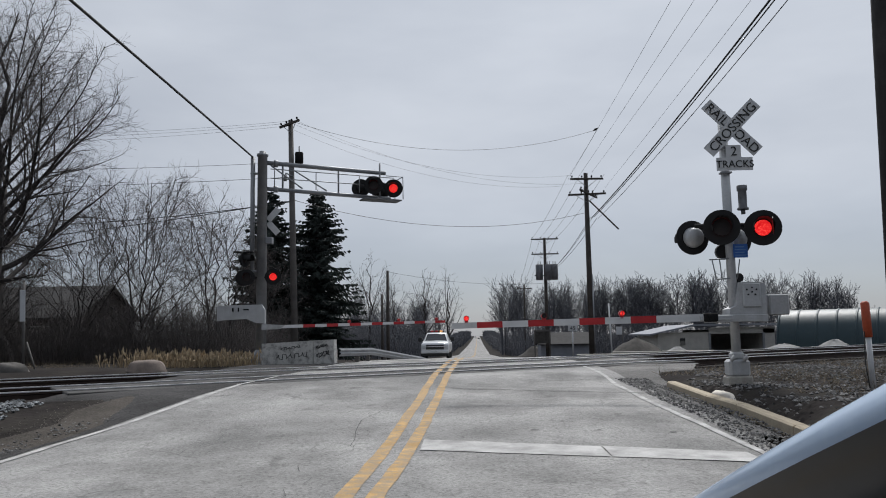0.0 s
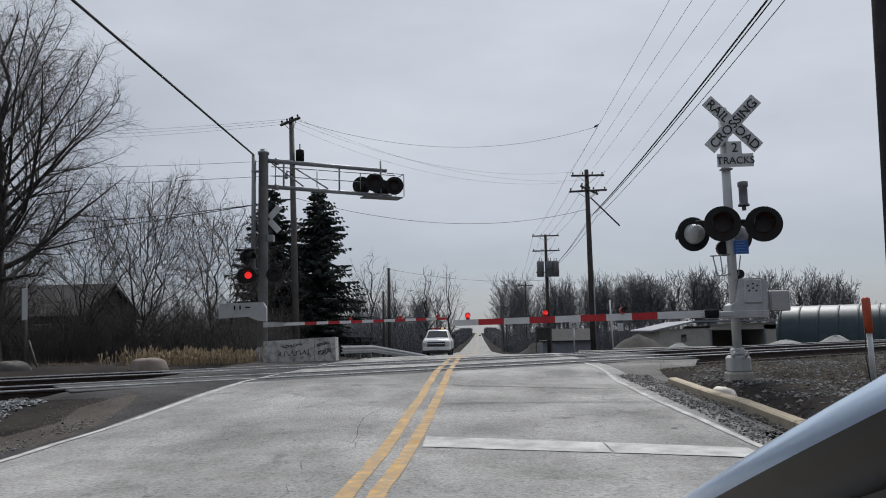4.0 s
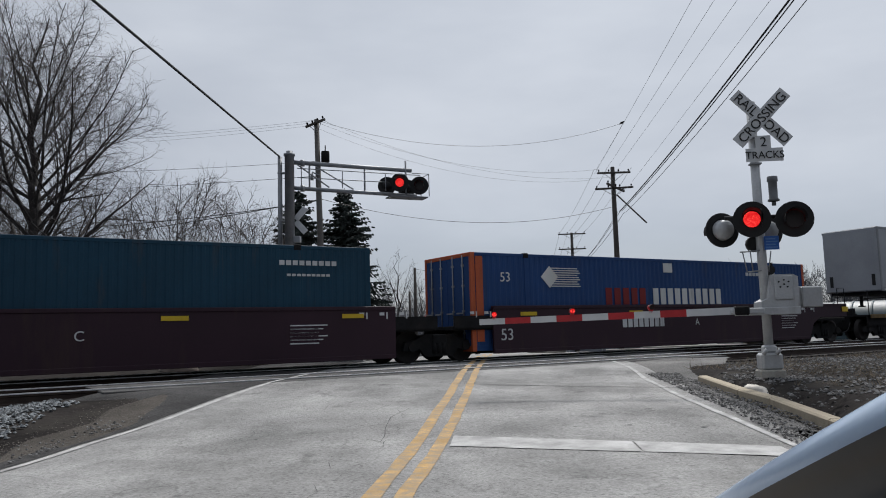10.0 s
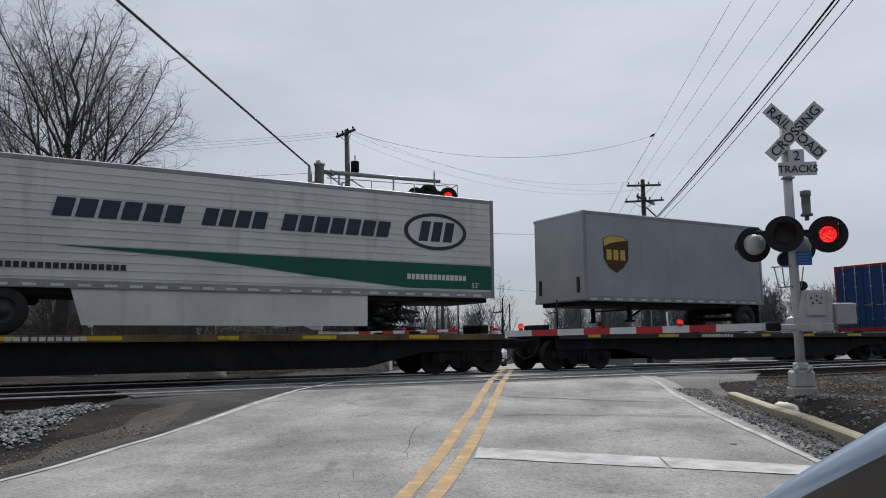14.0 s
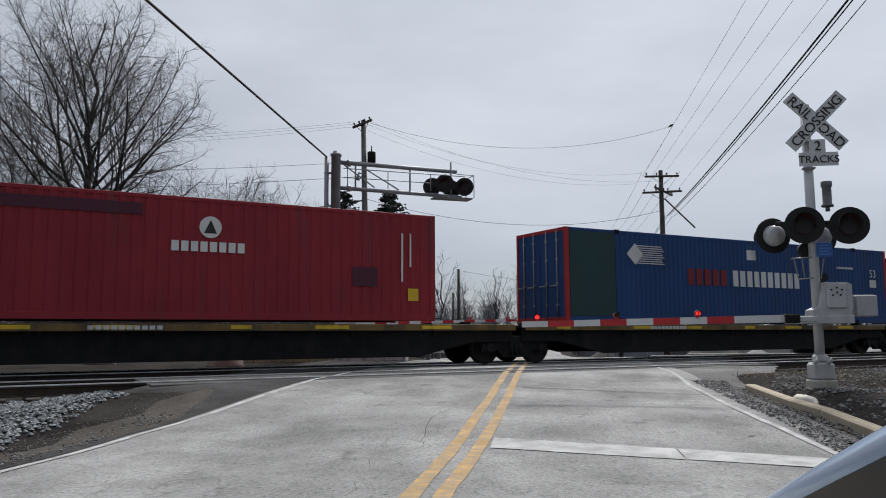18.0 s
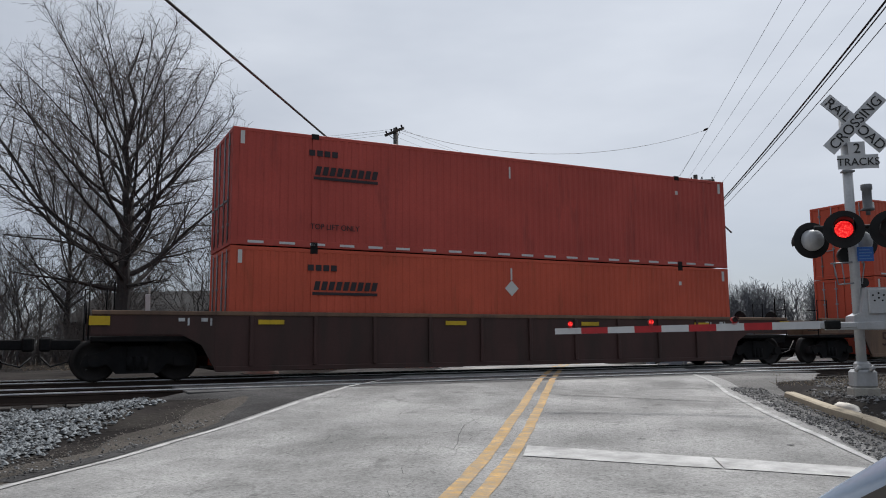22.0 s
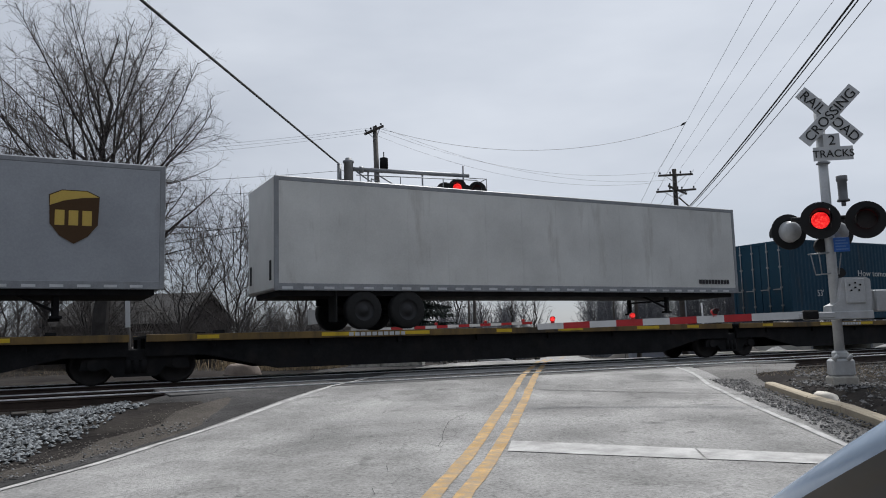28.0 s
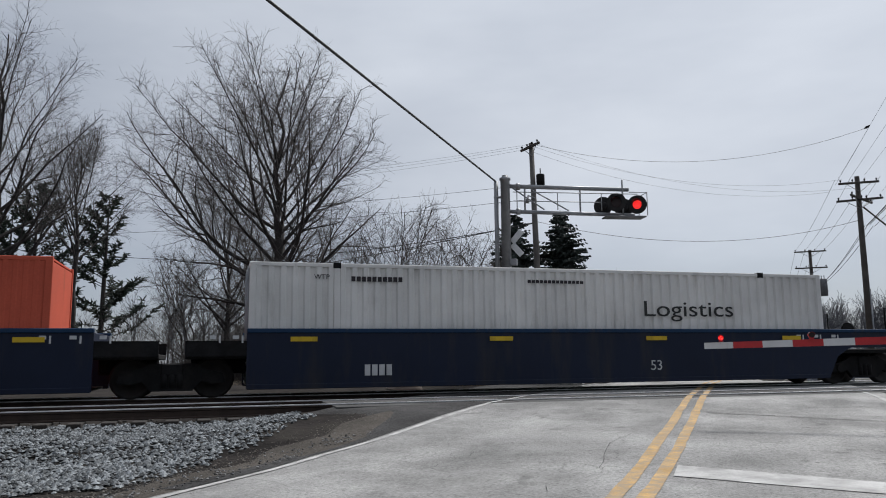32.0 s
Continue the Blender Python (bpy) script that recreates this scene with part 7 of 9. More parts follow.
def corrugated(x0, x1, z0, z1, y, out, pitch=0.28, depth=0.032):
    """A pressed side sheet, ribs upright; out is the outward direction along y."""
    n = max(1, round((x1 - x0) / pitch))
    p = (x1 - x0) / n
    prof = []
    for i in range(n):
        a = x0 + i * p
        prof += [(a, 0), (a + p * 0.36, 0), (a + p * 0.5, depth), (a + p * 0.86, depth)]
    prof.append((x1, 0))
    return Shape().sheet([[(x, y - out * d, z) for x, d in prof] for z in (z0, z1)], smooth=False)


CONT_H = 2.896
BOX_CACHE = {}


def container(u, zb, length, material, label, kind="ribbed", doors=True, post_mat=None, lift=True, door_mat=None):
    """An intermodal box with its left end at u."""
    ob = rolling("shipping_container", label, "container", u, group="containers on the train")
    h, L = CONT_H, length
    key = (kind, round(L, 2), round(zb, 2), material.name, doors, post_mat.name if post_mat else "", lift, door_mat is None)
    pm = post_mat or material
    if key not in BOX_CACHE:
        z0, z1 = zb, zb + h
        parts = []
        dep, pitch = {"ribbed": (0.055 if L > 14 else 0.024, 0.285), "fine": (0.013, 0.205), "smooth": (0.007, 1.22)}[kind]
        foot = 0.34 if kind == "ribbed" and L > 14 else 0.17
        for y, out in ((-1.30, -1), (1.30, 1)):
            parts.append(("side_panel", corrugated(0.16, L - 0.16, z0 + foot, z1 - 0.09, y - out * 0.004, out, pitch, dep).mesh("side_panel"), material))
        parts.append(("roof", Shape().box(0.05, L - 0.05, -1.26, 1.26, z1 - 0.05, z1 - 0.012).mesh("roof"), material))
        parts.append(("floor", Shape().box(0.05, L - 0.05, -1.26, 1.26, z0 + 0.05, z0 + 0.16).mesh("floor"), M_DARK))
        for y in (-1.30, 1.21):
            parts.append(("bottom_rail", Shape().box(0.15, L - 0.15, y, y + 0.09, z0 + 0.01, z0 + foot + 0.005, 0.01).mesh("bottom_rail"), material))
            parts.append(("top_rail", Shape().box(0.15, L - 0.15, y, y + 0.09, z1 - 0.10, z1 - 0.005, 0.01).mesh("top_rail"), material))
            for x in (0.0, L - 0.16):
                parts.append(("corner_post", Shape().box(x, x + 0.16, min(y, y - 0.0), y + 0.09, z0, z1, 0.012).mesh("corner_post"), pm))
        if lift and L > 14:
            for x in (1.98, L - 2.14):
                post = Shape().box(x, x + 0.15, -1.304, -1.24, z0 + 0.17, z1 - 0.09, 0.008)
                parts.append(("lift_post", post.mesh("lift_post"), material))
                for zc in (z1 - 0.13, z0 - 0.005):
                    parts.append(("lift_casting", Shape().box(x - 0.02, x + 0.17, -1.312, -1.16, zc, zc + 0.15, 0.012).mesh("lift_casting"), M_DARK))
        # the leading end: two doors with lock rods, or a ribbed bulkhead
        if doors:
            for y0 in (-1.20, 0.01):
                parts.append(("door", Shape().box(0.02, 0.07, y0, y0 + 1.19, z0 + 0.14, z1 - 0.10, 0.01).mesh("door"), door_mat or material))
                rod = Shape()
                for yy in (y0 + 0.32, y0 + 0.86):
                    rod.tube([(-0.002, yy, z0 + 0.08), (-0.002, yy, z1 - 0.06)], 0.020, 6)
                    for zz in (0.5, 1.15, 1.9, 2.5):
                        rod.box(-0.02, 0.03, yy - 0.05, yy + 0.05, z0 + zz, z0 + zz + 0.06)
                    rod.box(-0.035, 0.0, yy - 0.02, yy + 0.34, z0 + 1.10, z0 + 1.14)
                parts.append(("lock_rod", rod.mesh("lock_rod"), M_GALV))
        else:
            m_ = corrugated(-1.2, 1.2, z0 + 0.14, z1 - 0.1, 0.02, -1, 0.3, 0.04)
            m_.v = [(b, a, c) for a, b, c in m_.v]
            parts.append(("end_panel", m_.mesh("end_panel"), material))
        parts.append(("end_panel", Shape().box(L - 0.07, L - 0.02, -1.2, 1.2, z0 + 0.14, z1 - 0.1, 0.01).mesh("end_panel"), material))
        for zc, hc in ((z1 - 0.12, 0.116), (z0 + 0.004, 0.146)):
            parts.append(("door_frame", Shape().box(0.0, 0.12, -1.2, 1.2, zc, zc + hc, 0.01).mesh("door_frame"), pm))
        BOX_CACHE[key] = parts
    for name, me, m_ in BOX_CACHE[key]:
        part(name, me, m_, ob)
    return ob


def reefer_tape(ob, x0, x1, z, n, material=None, h=0.06, name="marker_strip"):
    sh = Shape()
    w = (x1 - x0) / n
    for i in range(n):
        sh.box(x0 + i * w, x0 + i * w + w * 0.5, FACE - 0.012, FACE + 0.004, z, z + h)
    return tagged(part(name, sh, material or M_SIGN, ob), "white and red reflective tape", kind="stuff")


def road_wheel(parent, x, y, z, r=0.50, w=0.28):
    prof = [(r * 0.55, -w / 2), (r * 0.93, -w / 2), (r, -w * 0.36), (r, w * 0.36), (r * 0.93, w / 2), (r * 0.55, w / 2)]
    n = 22
    rows = [[(rad * math.cos(a), yy, rad * math.sin(a)) for rad, yy in prof] for a in steps(0, 2 * math.pi, n)]
    ty = part("tyre", Shape().sheet(rows), M_TYRE, parent, m=pose(x, y, z))
    rows = [[(rad * math.cos(a), yy, rad * math.sin(a)) for rad, yy in ((r * 0.56, -w * 0.42), (r * 0.50, -w * 0.30), (r * 0.30, -w * 0.24), (r * 0.22, -w * 0.5), (0.001, -w * 0.52))] for a in steps(0, 2 * math.pi, n)]
    part("rim", Shape().sheet(rows), M_RIM, ty)



def trailer(u, length, material, label, axles=2, wheels_left=True, skirt=None, doors=False, rear_mat=None, z1=5.36, zf=2.50):
    """A highway semi-trailer riding on a flat car, its left end at u."""
    ob = rolling("semi_trailer", label, "trailer", u, group="trailers on the train")
    L = length
    body = Shape().box(0.0, L, -1.29, 1.29, zf, z1, 0.045)
    part("body", body, material, ob)
    for y in (-1.30, 1.26):
        part("top_rail", Shape().box(0.0, L, y, y + 0.04, z1 - 0.13, z1 - 0.02, 0.01), M_GALV, ob)
        part("bottom_rail", Shape().box(0.0, L, y, y + 0.04, zf - 0.02, zf + 0.16, 0.01), M_GALV, ob)
    for x in (0.0, L - 0.12):
        part("corner_post", Shape().box(x, x + 0.12, -1.306, -1.25, zf, z1 - 0.01, 0.012), M_GALV if not rear_mat else rear_mat, ob)
    seam = Shape()
    x = 1.2
    while x < L - 0.6:
        seam.box(x, x + 0.035, -1.2935, -1.288, zf + 0.16, z1 - 0.13)
        x += 1.22
    part("panel_joint", seam, material, ob)
    if doors:
        for y0 in (-1.24, 0.01):
            d = part("door", Shape().box(-0.035, 0.01, y0, y0 + 1.22, zf + 0.05, z1 - 0.14, 0.012), rear_mat or material, ob)
            rod = Shape()
            for yy in (y0 + 0.35, y0 + 0.85):
                rod.tube([(-0.06, yy, zf + 0.05), (-0.06, yy, z1 - 0.14)], 0.018, 6)
            part("lock_rod", rod, M_GALV, d)
        for zc, hc in ((z1 - 0.13, 0.13), (zf - 0.1, 0.14)):
            part("door_frame", Shape().box(-0.05, 0.02, -1.29, 1.29, zc, zc + hc, 0.01), rear_mat or M_GALV, ob)
    else:
        sh = Shape()
        for yy in (-1.05, 0.9):
            sh.box(-0.02, 0.01, yy, yy + 0.15, zf + 0.25, zf + 0.75, 0.005)
        part("connection_box", sh, M_BLACK, ob)
    # running gear
    def X(x):
        return x if wheels_left else L - x
    ax = [1.75 + 0.62, 1.75 + 1.87] if axles == 2 else [0.95]
    r = 0.50
    gear = Shape()
    a0, a1 = sorted((X(ax[0] - 0.7), X(ax[-1] + 0.7)))
    for y in (-0.55, 0.45):
        gear.box(a0, a1, y, y + 0.10, zf - 0.32, zf - 0.02, 0.01)
    for x in ax:
        gear.tube([(X(x), -0.9, DECK_Z - 0.06 + r), (X(x), 0.9, DECK_Z - 0.06 + r)], 0.07, 8)
    part("axle_frame", gear, M_DARK, ob)
    for x in ax:
        for y in (-1.12, 1.12):
            road_wheel(ob, X(x), y, DECK_Z - 0.06 + r)
    flap = Shape().box(*sorted((X(ax[0] - 0.75), X(ax[0] - 0.72))), -1.22, -0.62, DECK_Z + 0.15, zf, 0)
    part("mud_flap", flap, M_TYRE, ob)
    # landing legs and king-pin plate at the other end
    xl = X(L - 2.9 if L > 10 else L - 2.2)
    leg = Shape()
    for y in (-0.95, 0.85):
        leg.box(xl - 0.06, xl + 0.06, y, y + 0.12, DECK_Z + 0.35, zf, 0.01)
        leg.box(xl - 0.13, xl + 0.13, y - 0.05, y + 0.17, DECK_Z + 0.30, DECK_Z + 0.36, 0.01)
    leg.tube([(xl, -0.9, DECK_Z + 0.7), (xl, 0.9, DECK_Z + 0.7)], 0.03, 6)
    leg.tube([(xl, -0.9, DECK_Z + 0.45), (X(L - 4.2 if L > 10 else L - 3.2), -0.9, zf)], 0.035, 6)
    part("landing_gear", leg, M_DARK, ob)
    part("floor_frame", Shape().box(0.2, L - 0.2, -1.15, 1.15, zf - 0.14, zf), M_DARK, ob)
    if skirt:
        xa, xb = sorted((X(skirt[0]), X(skirt[1])))
        part("side_skirt", Shape().prism([(xa, zf - 0.01), (xb, zf - 0.01), (xb, zf - 0.82), (xa + 0.25, zf - 0.82)], -1.25, -1.21), material, ob, "flat panel between the wheels and the legs")
    reefer_tape(ob, 0.2, L - 0.2, zf + 0.02, max(6, int(L / 0.55)))
    return ob


# --- wheels and trucks shared by all cars ---
def rail_wheel_mesh(r=0.46):
    prof = [(0.02, -0.10), (0.10, -0.10), (0.12, -0.05), (r * 0.80, -0.035), (r * 0.84, -0.07), (r, -0.07), (r, 0.05), (r + 0.025, 0.06), (r + 0.02, 0.08), (0.02, 0.08)]
    return Shape().sheet([[(rad * math.cos(a), y, rad * math.sin(a)) for rad, y in prof] for a in steps(0, 2 * math.pi, 22)])


WHEEL_ME = rail_wheel_mesh().mesh("wheel")
WHEEL_ME.materials.append(M_WHEEL)


def truck_frame_mesh(base=1.78):
    h = base / 2
    sh = Shape()
    side = [(-h - 0.28, 0.36), (-h - 0.22, 0.58), (-h + 0.15, 0.66), (-0.5, 0.80), (0.5, 0.80), (h - 0.15, 0.66), (h + 0.22, 0.58), (h + 0.28, 0.36), (h - 0.05, 0.32), (h - 0.25, 0.40), (0.45, 0.18), (-0.45, 0.18), (-h + 0.25, 0.40), (-h + 0.05, 0.32)]
    for y in (-1.08, 0.96):
        sh.prism(side, y, y + 0.12)
        for x in (-h, h):
            sh.tube([(x, y - 0.06, 0.46), (x, y + 0.18, 0.46)], 0.13, 10)
        for x in (-0.17, 0.0, 0.17):
            sh.tube([(x, y + 0.02, 0.26), (x, y + 0.02, 0.56)], 0.075, 8)
    sh.box(-0.24, 0.24, -1.12, 1.12, 0.52, 0.80, 0.03)
    for x in (-h, h):
        sh.tube([(x, -0.75, 0.46), (x, 0.75, 0.46)], 0.08, 8)
    return sh


TRUCK_ME = truck_frame_mesh().mesh("truck")
TRUCK_ME.materials.append(M_DARK)


def truck(parent, x, base=1.78, me=None):
    tk = part("truck", me or TRUCK_ME, M_DARK, parent, m=pose(x, 0, RAIL_Z))
    for dx_ in (-base / 2, base / 2):
        for y, rz in ((-0.753, 0), (0.753, 180)):
            part("wheel", WHEEL_ME, M_WHEEL, tk, m=pose(dx_, y, 0.46, 0, 0, rz))
    return tk


def coupler(parent, x, sg):
    sh = Shape().box(min(x, x + sg * 0.75), max(x, x + sg * 0.75), -0.10, 0.10, RAIL_Z + 0.72, RAIL_Z + 0.95, 0.02)
    sh.box(min(x + sg * 0.6, x + sg * 0.85), max(x + sg * 0.6, x + sg * 0.85), -0.17, 0.17, RAIL_Z + 0.68, RAIL_Z + 1.0, 0.04)
    part("coupler", sh, M_DARK, parent)
    hose = Shape().tube([(x, -0.45, RAIL_Z + 0.8), (x + sg * 0.25, -0.45, RAIL_Z + 0.45), (x + sg * 0.6, -0.42, RAIL_Z + 0.35), (x + sg * 0.8, -0.35, RAIL_Z + 0.55)], 0.022, 6)
    part("air_hose", hose, M_BLACK, parent)


WS = -1.50                        # outer face of a well car's side


def well_car(us, material, label, ribs=0.0, marks=None, chord=None, low=0.56, top=1.93):
    """An articulated well car on trucks at us (places along the train)."""
    u0 = us[0]
    ob = rolling("well_car", label, "rail car", u0, group="rail cars")
    xs = [u - u0 for u in us]
    last = len(xs) - 1
    for i, x in enumerate(xs):
        truck(ob, x)
    coupler(ob, xs[0] - 1.15, -1)
    coupler(ob, xs[-1] + 1.15, 1)
    for i in range(last):
        a, b = xs[i], xs[i + 1]
        ea = a - 1.0 if i == 0 else a + 0.28
        eb = b + 1.0 if i == last - 1 else b - 0.28
        for y in (WS, -WS - 0.07):
            part("side_sill", Shape().box(a + 1.62, b - 1.62, y, y + 0.07, low, top - 0.05), material, ob)
            part("top_chord", Shape().box(a + 1.62, b - 1.62, y - 0.03, y + 0.12, top - 0.10, top, 0.012), chord or material, ob)
            for p, q, k, sg in ((ea, a + 1.62, i == 0, 1), (b - 1.62, eb, i == last - 1, -1)):
                if k:
                    e0, e1 = (p, q) if sg > 0 else (q, p)
                    part("end_sill", Shape().prism([(e0, 1.40), (e1 - sg * 0.75, 1.40), (e1 - sg * 0.3, 1.15), (e1, low + 0.05), (e1, top - 0.05), (e0, top - 0.05)], y + 0.004, y + 0.06), material, ob)
                    part("top_chord", Shape().box(p, q, y - 0.025, y + 0.115, top - 0.10, top - 0.004, 0.012), chord or material, ob)
                else:
                    part("end_sill", Shape().box(p, q, y + 0.02, y + 0.06, 1.30, top - 0.28), M_DARK, ob)
            part("bottom_chord", Shape().box(a + 1.64, b - 1.64, y - 0.02, y + 0.11, low - 0.02, low + 0.10, 0.012), material, ob)
        if ribs:
            x = a + 2.4
            while x < b - 2.2:
                part("stiffener", Shape().box(x, x + 0.10, WS - 0.06, WS + 0.01, low + 0.1, top - 0.1, 0.012), material, ob)
                x += ribs
        fl = Shape().box(a + 1.75, b - 1.75, -1.45, 1.45, low - 0.01, low + 0.05)
        part("well_floor", fl, M_DARK, ob)
        for p, q in ((ea, a + 1.75), (b - 1.75, eb)):
            part("end_platform", Shape().box(p, q, -1.40, 1.40, 1.24, 1.36, 0.02).box(p + 0.1, q - 0.1, -0.4, 0.4, 0.9, 1.25, 0.02), M_DARK, ob)
            part("bulkhead", Shape().box(q - 0.1 if p < a + 1 else p, q if p < a + 1 else p + 0.1, -1.42, 1.42, 1.36, top - 0.08, 0.01), material, ob)
        # sill lettering panels and yellow lading patches
        for x in (a + 2.6, (a + b) / 2 - 2.2, (a + b) / 2 + 2.2, b - 3.2):
            part("yellow_patch", Shape().box(x, x + 0.62, WS - 0.034, WS - 0.028, top - 0.30, top - 0.19), P_YEL, ob)
        sg = Shape()
        for x in (a + 1.0, a + 1.5, b - 1.9, b - 1.3, b - 2.5):
            sg.box(x, x + 0.04, WS - 0.012, WS - 0.001, top - 0.33, top - 0.16)
            sg.box(x - 0.2, x - 0.06, WS - 0.012, WS - 0.001, top - 0.24, top - 0.16)
        part("small_marking", sg, P_LTGREY, ob)
    for x, sgn in ((xs[0] - 1.05, -1), (xs[-1] + 1.05, 1)):
        for y in (-1.42, 1.38):
            part("end_handrail", Shape().tube([(x, y, 1.3), (x, y, 2.55), (x - sgn * 0.5, y, 2.55), (x - sgn * 0.5, y, 1.9)], 0.02, 6), M_DARK, ob)
        for zz in (1.5, 1.85, 2.2):
            part("grab_iron", Shape().tube([(x, -1.42, zz), (x, -1.0, zz)], 0.016, 5), M_DARK, ob)
        for zz in (0.62, 0.95, 1.28, 1.6):
            part("step", Shape().box(x - 0.02, x + 0.02, WS - 0.02, WS + 0.35, zz, zz + 0.03), M_DARK, ob)
        part("brake_wheel", Shape().tube([(x - 0.02, 0.55, 1.95), (x + 0.02, 0.55, 1.95)], 0.28, 14), M_DARK, ob)
        yp = Shape().box(min(x, x - sgn * 0.42), max(x, x - sgn * 0.42), WS - 0.036, WS - 0.026, 1.60, 1.80)
        part("yellow_patch", yp, P_YEL, ob)
    return ob, xs


def flat_car(us, label, edge):
    """An articulated flat car with a deep middle girder, on trucks at us."""
    u0 = us[0]
    ob = rolling("flat_car", label, "rail car", u0, group="rail cars")
    xs = [u - u0 for u in us]
    last = len(xs) - 1
    for x in xs:
        truck(ob, x)
    coupler(ob, xs[0] - 1.2, -1)
    coupler(ob, xs[-1] + 1.2, 1)
    for i in range(last):
        a, b = xs[i], xs[i + 1]
        ea = a - 1.1 if i == 0 else a + 0.18
        eb = b + 1.1 if i == last - 1 else b - 0.18
        deck = Shape().box(ea, eb, -1.30, 1.30, 1.37, 1.45, 0.01)
        part("deck", deck, M_DARK, ob)
        for y in (-1.36, 1.30):
            part("side_edge", Shape().box(ea, eb, y, y + 0.06, 1.30, 1.465, 0.008), edge, ob)
        girder = [(ea, 0.98), (a + 1.5, 0.98), (a + 3.2, 0.60), (b - 3.2, 0.60), (b - 1.5, 0.98), (eb, 0.98), (eb, 1.38), (ea, 1.38)]
        for y in (-1.18, 1.12):
            part("side_girder", Shape().prism(girder, y, y + 0.06), M_DARK, ob)
        part("centre_sill", Shape().box(ea, eb, -0.35, 0.35, 0.85, 1.38, 0.02), M_DARK, ob)
        x = a + 1.6
        while x < b - 1.5:
            part("cross_bearer", Shape().box(x, x + 0.12, -1.25, 1.25, 1.15, 1.37, 0.01), M_DARK, ob)
            x += 2.4
        x = ea + 1.1
        k = 0
        while x < eb - 1.2:
            part("yellow_patch", Shape().box(x, x + (0.9 if k % 3 else 0.5), -1.366, -1.359, 1.345, 1.435), P_YEL, ob)
            x += 2.1 if k % 2 else 3.0
            k += 1
        bars(ob, a + 5.0, a + 6.6, 1.335, 1.425, 10, P_LTGREY, "pale reporting marks", y=-1.362)
        for x in (a + 1.7, b - 1.85):
            for y in (-1.28, 1.02):
                part("pedestal", Shape().box(x, x + 0.22, y, y + 0.26, 1.45, 1.545, 0.01), M_DARK, ob)
    for x, sgn in ((xs[0] - 1.1, -1), (xs[-1] + 1.1, 1)):
        for y in (-1.25, 1.25):
            part("end_handrail", Shape().tube([(x, y, 1.4), (x, y, 2.5)], 0.022, 6), M_DARK, ob)
        part("grab_iron", Shape().tube([(x, -1.25, 2.1), (x, -0.8, 2.1)], 0.018, 6), M_DARK, ob)
        part("hitch_stanchion", Shape().box(min(x, x - sgn * 0.3), max(x, x - sgn * 0.3), -0.5, 0.5, 1.45, 1.75, 0.03), M_DARK, ob)
    return ob, xs


P_DECKEDGE = paint("dusty_yellow_brown_deck_edge", (0.18, 0.115, 0.04), stain=(0.035, 0.03, 0.026), at=0.52)
P_DECKGREY = paint("dusty_grey_deck_edge", (0.035, 0.033, 0.032), stain=(0.02, 0.02, 0.02), at=0.52)


# --- the cars, front to rear ---
def graffiti(ob, x0, x1, z0, z1, fill, line, seed, n=9, y=WS - 0.002):
    """Sprayed shapes that cannot be read: fat rounded strokes with a dark outline."""
    rg = random.Random(seed)
    w = (x1 - x0) / n
    for i in range(n):
        a = x0 + (i + 0.5) * w
        hh = (z1 - z0) * rg.uniform(0.75, 1.0)
        top_, lean = z0 + hh, rg.uniform(-0.25, 0.25) * w
        pts = [(a - w * 0.42, z0 + rg.uniform(0, 0.1)), (a - w * 0.1, z0), (a + w * 0.05, z0 + hh * 0.4), (a + w * 0.30, z0 + 0.02), (a + w * 0.5, z0 + rg.uniform(0.05, 0.2)), (a + w * 0.35 + lean, z0 + hh * 0.6), (a + w * 0.45 + lean, top_ - rg.uniform(0, 0.1)), (a + lean, top_), (a - w * 0.15 + lean, z0 + hh * 0.7), (a - w * 0.45 + lean, top_ - rg.uniform(0, 0.2)), (a - w * 0.30, z0 + hh * 0.45)]
        cx, cz = sum(p[0] for p in pts) / len(pts), sum(p[1] for p in pts) / len(pts)
        e = part("graffiti", Shape().prism([(cx + (p[0] - cx) * 1.18, cz + (p[1] - cz) * 1.12) for p in pts], y - 0.003 - 0.0004 * i, y + 0.001), line, ob, "sprayed lettering that cannot be read")
        part("graffiti_fill", Shape().prism(pts, y - 0.007, y + 0.002), fill, e)


G_GREEN = paint("sprayed_dull_green", (0.06, 0.13, 0.09))
G_GREY = paint("sprayed_grey", (0.20, 0.195, 0.195))
G_DARK = paint("sprayed_black", (0.03, 0.026, 0.028))
G_TEAL = paint("sprayed_faded_teal", (0.16, 0.20, 0.17))
G_RUSTR = paint("sprayed_faded_red", (0.24, 0.08, 0.05))
G_VIO = paint("sprayed_lilac_grey", (0.19, 0.18, 0.20))

